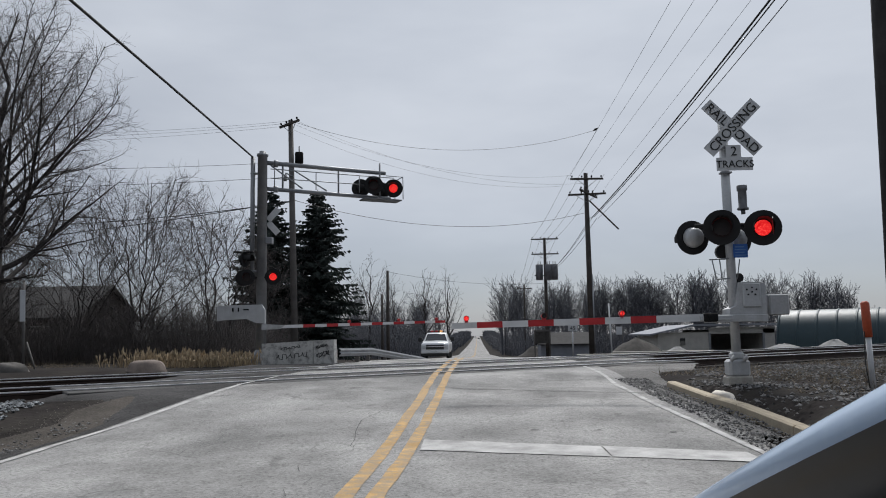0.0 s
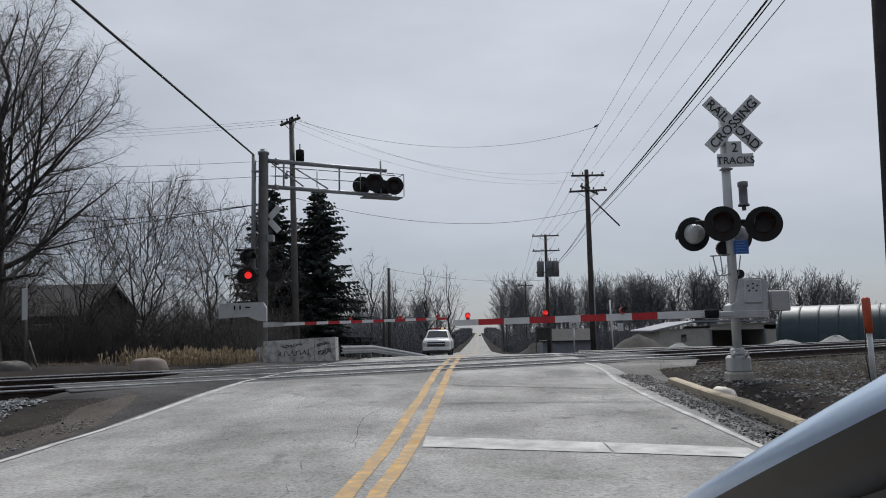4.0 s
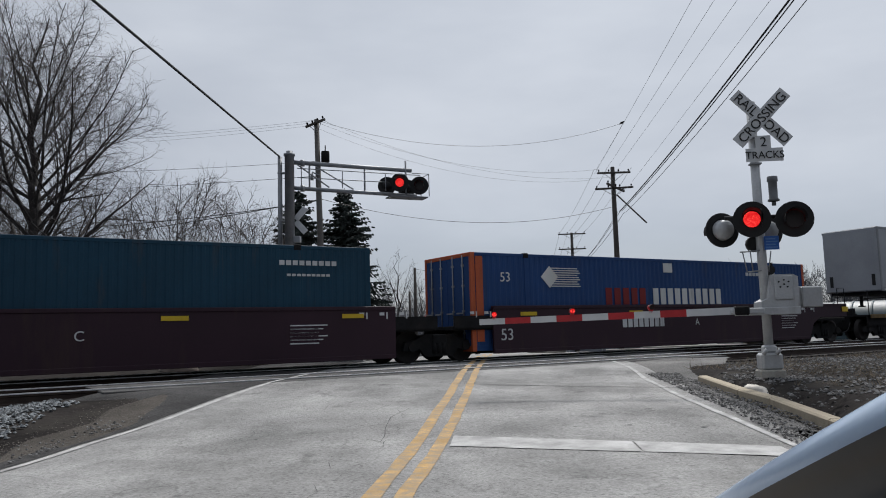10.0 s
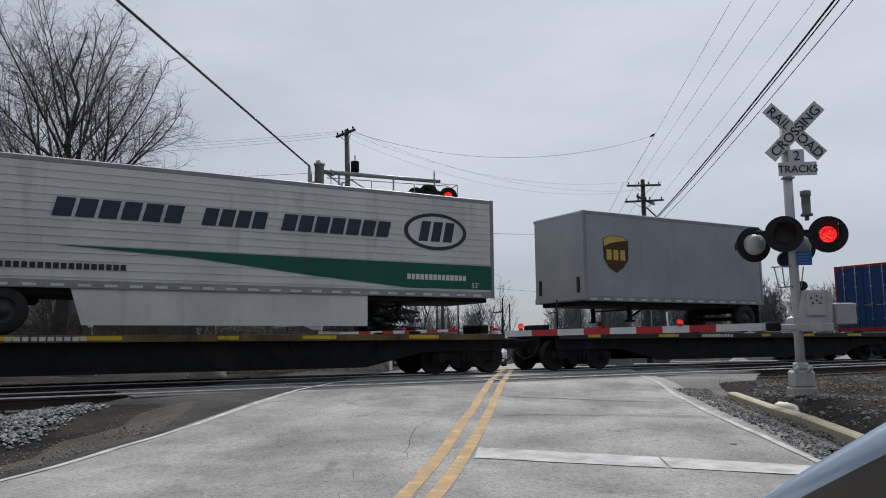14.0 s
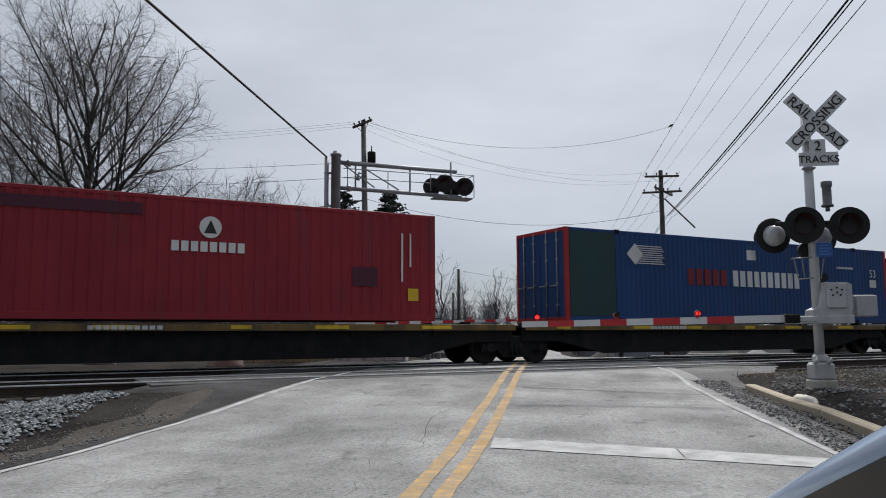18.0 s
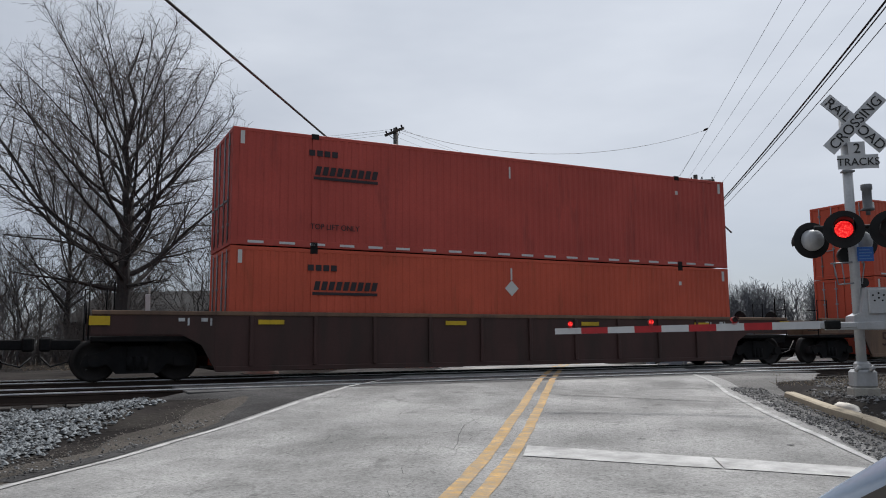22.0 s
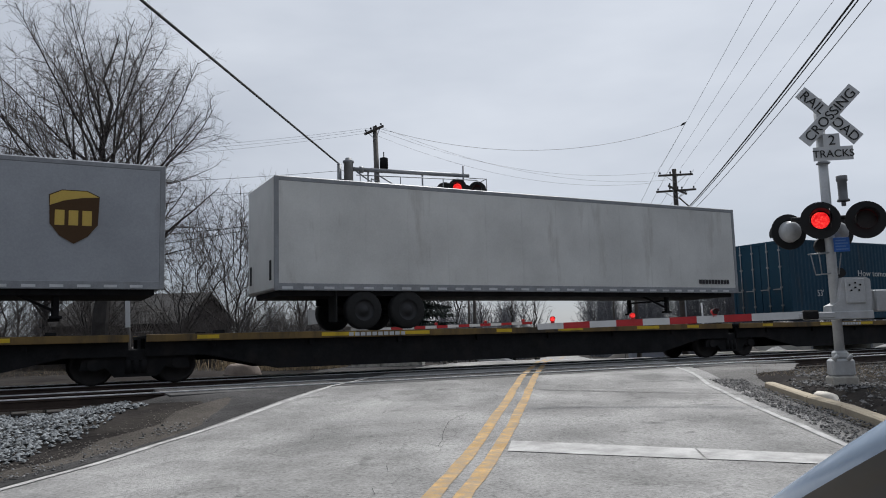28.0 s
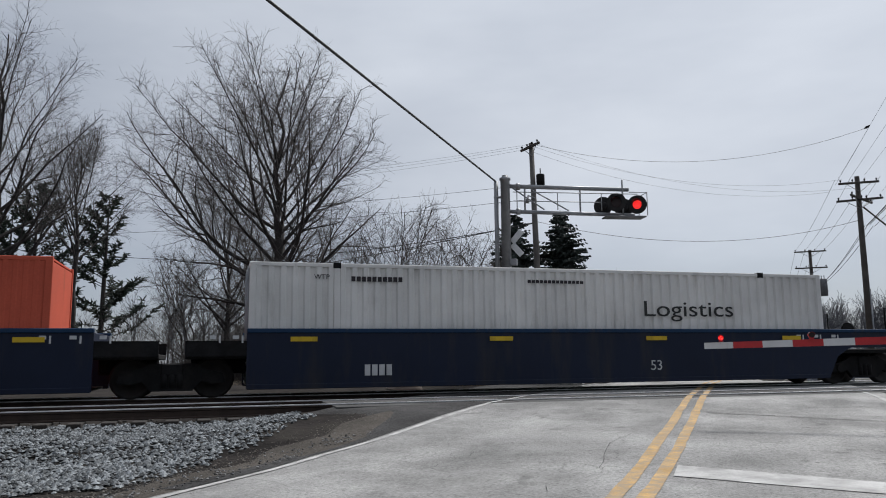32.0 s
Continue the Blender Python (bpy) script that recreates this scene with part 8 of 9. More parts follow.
w, xs = well_car((-266.0, -246.6), P_OXIDE, "dark maroon well car with sprayed graffiti")
bars(w, 9.2, 11.6, 1.30, 1.52, 9, P_LTGREY, "pale reporting marks", y=WS)
graffiti(w, 11.9, 15.4, 0.75, 1.62, G_GREEN, G_TEAL, 3, 4)
graffiti(w, 17.0, 17.7, 1.05, 1.7, P_LTGREY, G_DARK, 4, 2)
w, xs = well_car((-242.4, -222.8, -203.0, -184.4), P_OXIDE, "maroon three-unit well car with white numerals")
for a in xs[:3]:
    words(w, "53", a + 1.86, 0.92, 0.34, P_LTGREY, y=WS)
    bars(w, a + 6.8, a + 8.8, 1.20, 1.50, 8, P_LTGREY, "white reporting marks", y=WS)
    bars(w, a + 7.2, a + 8.7, 1.60, 1.66, 14, P_LTGREY, y=WS)
    bars(w, a + 15.2, a + 16.2, 1.05, 1.45, 1, P_OXIDE, y=WS)
    sh = Shape()
    for k in range(6):
        sh.box(a + 15.2, a + 16.2 - 0.12 * (k % 3), WS - 0.012, WS - 0.001, 1.45 - k * 0.09, 1.48 - k * 0.09)
    part("small_marking", sh, P_LTGREY, w, "rows of small white text as bars")
for a, ch in zip(xs, "BCA"):
    words(w, ch, a + 10.3, 1.22, 0.22, P_LTGREY, y=WS)
fc_, xs = flat_car((-180.2, -164.0, -146.4, -129.4, -112.0, -95.5), "dark five-unit flat car with worn yellow deck edge", P_DECKEDGE)
P_OCHRE = paint("dull_ochre_side", (0.40, 0.235, 0.06), stain=(0.05, 0.035, 0.025), at=0.55)
for x0, x1 in ((17.0, 26.6), (35.6, 43.5)):
    part("side_band", Shape().box(x0, x1, -1.385, -1.366, 1.24, 1.50, 0.006), P_OCHRE, fc_, "dull ochre band along the deck")
for x0, x1 in ((26.6, 31.1), (45.5, 49.0)):
    part("side_panel", Shape().box(x0, x1, -1.38, -1.362, 0.66, 1.38, 0.006), P_BROWN, fc_, "faded red-brown side panel")
decal(fc_, "patch", 22.0, 22.6, 1.26, 1.48, M_BLACK, y=-1.385)
words(fc_, "53", 22.08, 1.28, 0.17, P_LTGREY, y=-1.40)
decal(fc_, "yellow_patch", 20.3, 20.9, 1.28, 1.46, P_YEL, y=-1.385)
part("hitch_stanchion", Shape().prism([(31.7, 1.45), (32.4, 1.45), (32.25, 2.35), (31.95, 2.42)], -0.45, 0.45), M_DARK, fc_)
flat_car((-91.3, -75.3, -58.2, -41.1, -24.0, -7.5), "dark dusty five-unit flat car, partly empty", P_DECKGREY)
flat_car((-3.4, 13.0, 30.6, 47.7, 65.0, 81.6), "dark five-unit flat car with yellow patches", P_DECKEDGE)
w, xs = well_car((85.9, 105.2), P_TTAN, "tan-brown ribbed well car with painted emblem", ribs=2.05, chord=P_TTAN)
bars(w, 8.9, 10.8, 1.12, 1.52, 3, P_LTGREY, "white maker's mark as bars", y=WS)
decal(w, "patch", 12.1, 12.8, 0.75, 1.65, P_DIM, "dark painted emblem", y=WS)
words(w, "53", 13.6, 1.05, 0.34, P_DKBROWN, y=WS)
well_car((109.3, 128.8), P_DKBROWN, "dark brown ribbed well car with yellow top edge", ribs=1.55, chord=P_TTAN)
w, xs = well_car((132.5, 152.8, 172.2, 191.2), P_TTAN, "weathered tan three-unit well car covered in graffiti")
bars(w, 5.3, 8.1, 1.22, 1.43, 11, P_LTGREY, "white reporting marks", y=WS, gap=0.38, slant=0.06)
graffiti(w, 10.6, 14.6, 0.66, 1.75, G_GREY, G_DARK, 11, 6)
words(w, "53", 2.2, 0.95, 0.5, P_DKBROWN, y=WS)
graffiti(w, 14.8, 17.6, 0.75, 1.55, P_TTAN, G_DARK, 12, 4)
words(w, "53", 21.6, 0.78, 0.52, P_DKBROWN, y=WS)
G_SKY = paint("sprayed_faded_pale_blue", (0.20, 0.23, 0.25), stain=(0.16, 0.11, 0.06), at=0.5)
G_ORCH = paint("sprayed_ochre_ground", (0.36, 0.22, 0.10), stain=(0.2, 0.12, 0.07), at=0.5)
decal(w, "graffiti", 28.2, 31.2, 0.70, 1.74, G_ORCH, "sprayed ochre ground", y=WS, t=0.002)
decal(w, "graffiti", 31.3, 34.9, 0.62, 1.72, G_SKY, "sprayed pale blue ground", y=WS, t=0.002)
graffiti(w, 23.75, 26.8, 0.70, 1.80, G_VIO, G_DARK, 13, 5)
graffiti(w, 28.6, 31.0, 0.85, 1.55, G_RUSTR, G_TEAL, 14, 3)
graffiti(w, 31.4, 34.6, 0.75, 1.65, G_TEAL, P_TTAN, 15, 3)
graffiti(w, 35.2, 37.2, 0.65, 1.70, G_GREY, G_DARK, 16, 2)
words(w, "53", 41.3, 0.78, 0.50, P_DKBROWN, y=WS)
graffiti(w, 45.4, 49.5, 0.60, 1.70, G_DARK, G_GREY, 17, 4)
bars(w, 51.2, 53.9, 1.15, 1.42, 10, P_LTGREY, "white reporting marks", y=WS)
bars(w, 51.0, 54.2, 1.55, 1.62, 12, P_LTGREY, y=WS)
flat_car((195.1, 212.6, 231.5, 248.4), "black three-unit flat car with yellow patches", P_DECKGREY)
flat_car((252.5, 270.8, 289.6, 306.9), "black three-unit flat car under trailers and a box", P_DECKEDGE)
w, xs = well_car((311.4, 330.8), P_DKBROWN, "dark brown ribbed well car with small graffiti", ribs=1.75, chord=P_BROWN)
graffiti(w, 11.2, 12.2, 0.95, 1.6, P_LTGREY, G_RUSTR, 21, 2)
graffiti(w, 3.3, 4.3, 0.9, 1.5, G_GREY, P_DKBROWN, 22, 2)
w, xs = well_car((334.7, 355.0, 375.2, 394.6), P_SFBLUE, "dark blue-black three-unit well car", chord=P_NAVY)
for a in xs[:3]:
    bars(w, a + 4.35, a + 5.05, 0.82, 1.08, 4, P_LTGREY, "pale reporting marks", y=WS)
    words(w, "53", a + 12.0, 0.85, 0.26, P_LTGREY, y=WS)


# --- loads ---
def block_logo(ob, x0, x1, z0, z1, material):
    """Three stout blocks, the mark on the teal and yellow boxes."""
    w = (x1 - x0) / 3
    h = z1 - z0
    sh = Shape()
    y0, y1 = FACE - 0.012, FACE + 0.002
    for k in range(3):
        a = x0 + w * (k + 0.02)
        sh.prism([(a, z0 + 0.12 * h), (a + 0.1 * w, z0), (a + 0.84 * w, z0), (a + 0.92 * w, z0 + 0.12 * h), (a + 0.92 * w, z1 - 0.12 * h), (a + 0.84 * w, z1), (a + 0.1 * w, z1), (a, z1 - 0.12 * h)], y0, y1)
    return part("block_marking", sh, material, ob, "stout yellow block mark")


c = trailer(-266.46, 8.40, P_GREY, "short grey parcel trailer with brown shield", axles=1, wheels_left=False, z1=4.74, zf=2.05)
shield(c, 1.17, 2.22, 2.82, 3.98)
for u, n in ((-240.9, 1), (-221.4, 2)):
    c = container(u, WELL_Z, 16.15, P_TEAL, "dark teal intermodal container with yellow block marking", "fine")
    block_logo(c, 2.66, 5.0, 2.02, 3.03, P_LOGOYEL)
    words(c, "53'", 0.92, 2.52, 0.22, P_LTGREY)
    words(c, "INTERMODAL", 2.70, 1.78, 0.16, P_LOGOYEL, fit=2.2)
    bars(c, 13.6, 15.2, 3.0, 3.12, 9, P_LTGREY)
    bars(c, 13.8, 15.0, 2.72, 2.78, 9, P_LTGREY)
P_PORANGE = paint("orange_end_band", (0.45, 0.10, 0.04))


def stack_logo(ob, d0, x_red, x_white, z0, z1, dz):
    diamond(ob, d0 + 0.34, dz, 0.34, P_PALE)
    sh = Shape()
    for k in range(9):
        zz = dz - 0.30 + k * 0.07
        sh.box(d0 + 0.6 - 0.05 * abs(k - 4), d0 + 1.6 - 0.06 * (k % 3), FACE - 0.012, FACE + 0.002, zz, zz + 0.03)
    part("speed_lines", sh, P_PALE, ob, "thin white speed lines")
    bars(ob, x_red[0], x_red[1], z0, z1 - 0.1, 5, P_DARKRED, "faded red company name as bars", gap=0.3)
    bars(ob, x_white[0], x_white[1], z0, z1 - 0.1, 10, P_PALE, "white company name as bars", gap=0.3)


c = container(-202.0, WELL_Z, 16.15, P_BLUE, "blue intermodal container with orange end posts", "fine", post_mat=P_PORANGE)
stack_logo(c, 2.62, (5.3, 7.25), (7.5, 11.1), 1.95, 2.60, 2.82)
decal(c, "patch", 8.06, 8.50, 3.05, 3.37, P_PALE)
decal(c, "end_band", 0.17, 0.42, 0.9, 3.40, P_PORANGE, y=FACE - 0.004)
words(c, "53", 1.04, 2.66, 0.28, P_PALE)
bars(c, 12.5, 14.3, 3.0, 3.12, 9, P_LTGREY)
c = trailer(-180.2, 8.40, P_GREY, "short grey parcel trailer with brown shield", axles=1, wheels_left=False, skirt=(2.2, 5.4))
shield(c, 1.04, 2.06, 3.39, 4.57)
P_SLATE = paint("dark_slate_marking", (0.030, 0.045, 0.065))
P_DISC = paint("dark_blue_disc", (0.045, 0.065, 0.11))
P_STREAKED = paint("rust_streaked_grey_doors", (0.27, 0.27, 0.275), stain=(0.10, 0.065, 0.045), at=0.55)
c = trailer(-145.3, 16.0, P_TWHITE, "white long trailer with slate lettering and dark discs", doors=True, rear_mat=P_STREAKED)
bars(c, 4.6, 8.05, 3.93, 4.48, 8, P_SLATE, "dark slate company name as bars", slant=0.16)
bars(c, 8.15, 11.5, 3.95, 4.28, 13, P_DIM, "grey lettering as bars")
decal(c, "underline", 4.58, 11.54, 3.82, 3.88, P_SLATE)
discs(c, (5.08, 5.70), 3.43, 0.28, P_DISC)
discs(c, (10.48, 11.10), 3.45, 0.28, P_DISC)
bars(c, 0.8, 3.05, 2.83, 3.00, 15, P_DIM)
words(c, "53'", 7.9, 2.78, 0.24, P_DIM)
fr = part("framed_marking", Shape().box(14.08, 15.46, FACE - 0.010, FACE + 0.002, 2.93, 3.22), P_DIM, c)
part("frame_field", Shape().box(14.11, 15.43, FACE - 0.014, FACE - 0.008, 2.97, 3.18), P_TWHITE, fr)
bars(fr, 14.15, 15.40, 3.0, 3.15, 10, P_DIM, "dark unit number as bars", y=FACE - 0.006)
part("front_fairing", Shape().box(15.98, 16.38, -1.18, 1.18, 2.75, 5.05, 0.12), P_TWHITE, c, "rounded white refrigeration housing")
part("roof_fairing", Shape().box(15.98, 16.45, -1.22, 1.22, 5.06, 5.32, 0.08), M_DARK, c, "dark fairing above the front")
part("corner_guard", Shape().box(16.0, 16.42, -1.25, -0.95, 2.62, 2.86, 0.03), M_DARK, c)
c = trailer(-110.7, 16.0, P_TWHITE, "white refrigerated trailer with green swoosh band", doors=True, rear_mat=P_STREAKED, skirt=(4.9, 12.0))
for x0, x1, n_ in ((4.45, 7.25, 6), (7.65, 9.25, 4), (9.6, 12.65, 7)):
    bars(c, x0, x1, 4.06, 4.48, n_, P_SLATE, "dark slate company name as bars", slant=0.10, gap=0.18)
rib = Shape()
for k in range(14):
    rib.box(0.15, 15.85, FACE - 0.006, FACE + 0.012, 2.72 + k * 0.18, 2.735 + k * 0.18)
part("panel_rib", rib, P_TWHITE, c, "shallow lengthwise ribs")
oval = [(14.06 + 1.0 * math.cos(a), 4.30 + 0.52 * math.sin(a)) for a in steps(0, 2 * math.pi, 32)[:-1]]
ov = part("oval_marking", Shape().prism(oval, FACE - 0.010, FACE + 0.002), P_SLATE, c)
part("oval_field", Shape().prism([(14.06 + (x - 14.06) * 0.88, 4.30 + (z - 4.30) * 0.82) for x, z in oval], FACE - 0.014, FACE - 0.009), P_TWHITE, ov)
bars(ov, 13.5, 14.65, 4.02, 4.58, 3, P_SLATE, slant=0.12, y=FACE - 0.006)
part("green_band", Shape().prism([(4.6, 3.42), (15.9, 3.40), (15.9, 2.72), (13.2, 2.72), (10.5, 2.95), (7.5, 3.26)], FACE - 0.014, FACE + 0.002), P_DGREEN, c)
bars(c, 0.9, 6.05, 2.90, 3.03, 34, P_DIM)
bars(c, 13.15, 15.05, 2.95, 3.10, 14, P_PALE, y=FACE - 0.010)
words(c, "53'", 15.2, 2.76, 0.15, P_PALE, y=FACE - 0.012)
c = trailer(-91.3, 8.40, P_GREY, "short grey parcel trailer with greenish shield", axles=1, wheels_left=False)
shield(c, 0.78, 1.86, 3.40, 4.59)
P_PRED = paint("red_end_band", (0.36, 0.03, 0.03))
c = container(-74.6, DECK_Z, 16.15, P_BLUE, "blue intermodal container with red posts", "fine", post_mat=P_PRED)
stack_logo(c, 2.5, (5.3, 7.25), (7.5, 11.1), 2.8, 3.45, 3.7)
words(c, "53", 0.9, 3.45, 0.3, P_PALE)
decal(c, "patch", 0.9, 1.35, 2.9, 3.25, P_PALE)
P_PWHITE = paint("white_post_paint", (0.6, 0.6, 0.6))


def navy_box(u, label):
    c = container(u, DECK_Z, 16.08, P_NAVY, label, "fine", post_mat=P_PWHITE)
    bars(c, 10.62, 12.1, 3.28, 3.60, 5, P_LTGREY, "pale company name as bars", gap=0.35)
    sh = Shape()
    for k in range(4):
        a = k * math.pi / 2
        cx, cz = 12.55 + 0.22 * math.cos(a), 3.42 + 0.22 * math.sin(a)
        sh.prism([(cx - 0.13, cz), (cx, cz - 0.13), (cx + 0.13, cz), (cx, cz + 0.13)], FACE - 0.012, FACE + 0.002)
    part("diamond_marking", sh, P_LTGREY, c)
    words(c, "TOP LIFT ONLY", 2.16, 1.97, 0.15, P_LTGREY, fit=1.2)
    words(c, "TOP LIFT ONLY", 12.57, 1.97, 0.13, P_LTGREY, fit=1.15)
    words(c, "WTP", 1.40, 3.97, 0.15, P_LTGREY)
    words(c, "WTP", 14.0, 3.97, 0.13, P_LTGREY)
    bars(c, 12.0, 13.6, 3.98, 4.08, 9, P_LTGREY)
    diamond(c, 7.97, 3.65, 0.22, P_LTGREY)
    return c


navy_box(-22.4, "navy blue container with white corner posts")
c = container(-1.95, DECK_Z, 12.19, P_RED, "crimson forty-foot container with white mark", "ribbed", lift=False)
discs(c, (6.13,), 3.75, 0.26, P_PALE)
part("emblem", Shape().prism([(5.98, 3.60), (6.28, 3.60), (6.13, 3.93)], FACE - 0.016, FACE + 0.002), P_DIM, c)
bars(c, 5.25, 7.0, 3.16, 3.40, 8, P_PALE, "white company name as bars")
decal(c, "patch", 11.35, 11.66, 2.09, 2.42, P_YEL)
decal(c, "patch", 9.75, 10.45, 2.45, 2.95, P_MAROON, "darker repainted patch")
decal(c, "patch", 1.2, 4.6, 3.95, 4.22, P_MAROON, "darker repainted patch")
bars(c, 11.15, 11.22, 2.6, 3.9, 1, P_PALE)
bars(c, 11.40, 11.46, 3.0, 3.9, 1, P_PALE)
c = container(14.7, DECK_Z, 16.15, P_BLUE, "blue container with green end panel and red posts", "fine", post_mat=P_PRED)
decal(c, "end_panel_patch", 0.17, 1.96, 1.74, 4.34, paint("dark_green_panel", (0.02, 0.055, 0.055)), y=FACE + 0.006)
stack_logo(c, 2.45, (5.1, 7.05), (7.26, 10.85), 2.8, 3.45, 3.72)
decal(c, "patch", 8.0, 8.45, 3.75, 4.1, P_PALE)
words(c, "53", 15.0, 3.35, 0.3, P_PALE)
decal(c, "patch", 15.0, 15.4, 2.95, 3.25, P_PALE)
bars(c, 13.0, 14.0, 3.62, 3.70, 9, P_LTGREY)
c = container(33.75, DECK_Z, 12.19, P_MAROON, "maroon forty-foot container with framed white mark", "ribbed", lift=False)
lg = part("framed_marking", Shape().box(0.82, 2.0, FACE - 0.010, FACE + 0.002, 3.62, 4.18), P_PALE, c)
part("frame_field", Shape().box(0.87, 1.95, FACE - 0.014, FACE - 0.008, 3.67, 4.13), P_MAROON, lg)
bars(lg, 0.95, 1.9, 3.70, 3.88, 6, P_PALE, y=FACE - 0.006)
bars(lg, 1.3, 1.9, 3.93, 4.10, 1, P_PALE, y=FACE - 0.006)
decal(c, "patch", 11.3, 11.62, 2.1, 2.45, P_YEL)
bars(c, 11.0, 11.06, 2.6, 4.0, 1, P_PALE)
bars(c, 11.3, 11.36, 2.9, 4.0, 1, P_PALE)
part("placard", Shape().prism([(11.2, 2.62), (11.5, 2.62), (11.35, 2.85)], FACE - 0.012, FACE + 0.002), P_YEL, c)
navy_box(49.4, "navy blue container with white corner posts")
navy_box(66.7, "navy blue container with white corner posts")


def two_high(u, mats, labels, kind="fine"):
    lo = container(u, WELL_Z, 16.15, mats[0], labels[0], kind)
    hi = container(u, WELL_Z + CONT_H + 0.02, 16.15, mats[1], labels[1], kind)
    return lo, hi


def dark_name(c, z, x=2.05):
    bars(c, x, x + 1.72, z + 0.12, z + 0.34, 9, P_DIM, "dark company name as bars", gap=0.3, slant=0.05)
    decal(c, "underline", x - 0.03, x + 1.70, z, z + 0.07, P_DIM)


for u, ma, mb, col, la in ((87.85, P_TAN, P_TAN, "faded orange", 0), (111.25, P_ORANGE, P_BRICK, "orange", 1), (134.86, P_ORANGE, P_ORANGE, "bright orange", 2)):
    names = [f"{col} container with dark name bar, lower of two", ("dark red-orange" if la == 1 else col) + " container with dark name bar, stacked on another"]
    lo, hi = two_high(u, (ma, mb), names)
    for c, zb in ((lo, WELL_Z), (hi, WELL_Z + CONT_H + 0.02)):
        dark_name(c, zb + 1.75)
        if c is lo or la != 1:
            diamond(c, 7.80, zb + 2.05, 0.22, P_PALE)
        if c is hi and la != 1:
            diamond(c, 7.80, zb + 0.95, 0.22, P_PALE)
        decal(c, "patch", 7.77, 7.82, zb + 2.28, zb + 2.62, P_PALE)
        sh = Shape()
        for x in (0.18, 15.86):
            sh.box(x, x + 0.10, FACE - 0.010, FACE + 0.002, zb + 2.48, zb + 2.80)
        part("reflector", sh, P_PALE, c)
        decal(c, "patch", 14.0, 14.1, zb + 2.3, zb + 2.42, P_PALE)
        bars(c, 1.9, 2.7, zb + 2.35, zb + 2.5, 4, P_DIM)
    words(hi, "TOP LIFT ONLY", 1.95, WELL_Z + CONT_H + 0.5, 0.14, P_DIM, fit=1.3)
    reefer_tape(hi, 0.4, 15.9, WELL_Z + CONT_H + 0.08, 20)
P_XRED = paint("faded_pink_red_marking", (0.50, 0.16, 0.18))
lo = container(154.43, WELL_Z, 16.15, P_OWHITE, "white smooth container with green animal mark, lower of two", "smooth")
hi = container(154.43, WELL_Z + CONT_H + 0.02, 16.15, P_OWHITE, "white ribbed container with red and black name, stacked", "ribbed")
for x in (2.30, 15.98):
    part("panel_frame", Shape().box(x - 0.02, x, FACE - 0.010, FACE + 0.002, WELL_Z + 1.4, WELL_Z + 2.75), P_DIM, lo)
bars(hi, 8.4, 9.8, 5.08, 5.60, 3, P_XRED, "faded red mark as bars", slant=0.08)
words(hi, "Logistics", 9.9, 5.18, 0.37, M_INK, fit=2.85)
bars(lo, 4.85, 7.2, 2.35, 3.0, 5, P_GREEN, "green company name as bars", slant=0.15)
cat_ = [(7.25, 2.35), (7.6, 2.75), (7.9, 2.98), (8.35, 3.02), (8.75, 2.85), (8.85, 2.62), (8.68, 2.55), (8.78, 2.35), (8.6, 2.05), (8.25, 1.95), (8.35, 2.25), (8.1, 2.35), (7.9, 2.2), (7.6, 2.3)]
part("marking", Shape().prism(cat_, FACE - 0.012, FACE + 0.002), P_GREEN, lo, "plain green shape of an animal's head")
words(hi, "WTP", 1.55, 5.98, 0.14, P_DIM)
words(lo, "WTP", 1.55, 3.05, 0.16, P_DIM)
words(lo, "STACK LIMIT 3 HIGH", 2.35, 3.12, 0.10, P_DIM, fit=1.2)
words(hi, "WARNING HIGH CUBE", 6.9, 6.02, 0.11, P_DIM, fit=1.6)
bars(hi, 2.4, 3.7, 5.98, 6.1, 10, P_DIM)
words(hi, "DA", 2.4, 4.35, 0.14, P_DIM)
P_RUSTEND = paint("rust_streaked_tan_end", (0.34, 0.22, 0.13), stain=(0.09, 0.045, 0.025), at=0.5)
lo = container(173.9, WELL_Z, 16.15, P_OWHITE, "white ribbed container with green lettering, lower of two", "ribbed")
hi = container(173.9, WELL_Z + CONT_H + 0.02, 16.15, P_BEIGE, "stained beige ribbed container with rusty doors, stacked", "ribbed", door_mat=P_RUSTEND)
fr = part("framed_marking", Shape().box(2.3, 6.0, FACE - 0.010, FACE + 0.002, 2.50, 3.10), P_DIM, lo)
part("frame_field", Shape().box(2.36, 5.94, FACE - 0.014, FACE - 0.008, 2.56, 3.04), P_OWHITE, fr)
bars(fr, 3.1, 5.2, 2.65, 2.95, 7, P_DIM, "black company name as bars", y=FACE - 0.006)
words(lo, "Intermodal", 2.4, 1.98, 0.42, P_DGREEN, fit=3.5)
words(lo, "STACK LIMIT 3 HIGH", 1.8, 3.1, 0.10, P_DIM, fit=1.2)
words(hi, "WTP", 1.5, 6.0, 0.14, P_DIM)
words(hi, "53", 15.1, 4.0, 0.18, P_DIM)
bars(hi, 2.4, 3.6, 5.98, 6.1, 10, P_DIM)
c = trailer(195.6, 8.40, P_GREY, "short grey parcel trailer with green-gold shield", axles=1, wheels_left=False)
shield(c, 0.34, 1.39, 3.44, 4.60)
c = trailer(204.5, 8.45, P_GREY, "short grey parcel trailer coupled behind another", axles=1, wheels_left=True)
shield(c, 6.04, 7.05, 3.47, 4.66)
P_BLUEGREY = paint("blue_grey_trailer_skin", (0.225, 0.26, 0.315), stain=(0.18, 0.20, 0.235), at=0.66)
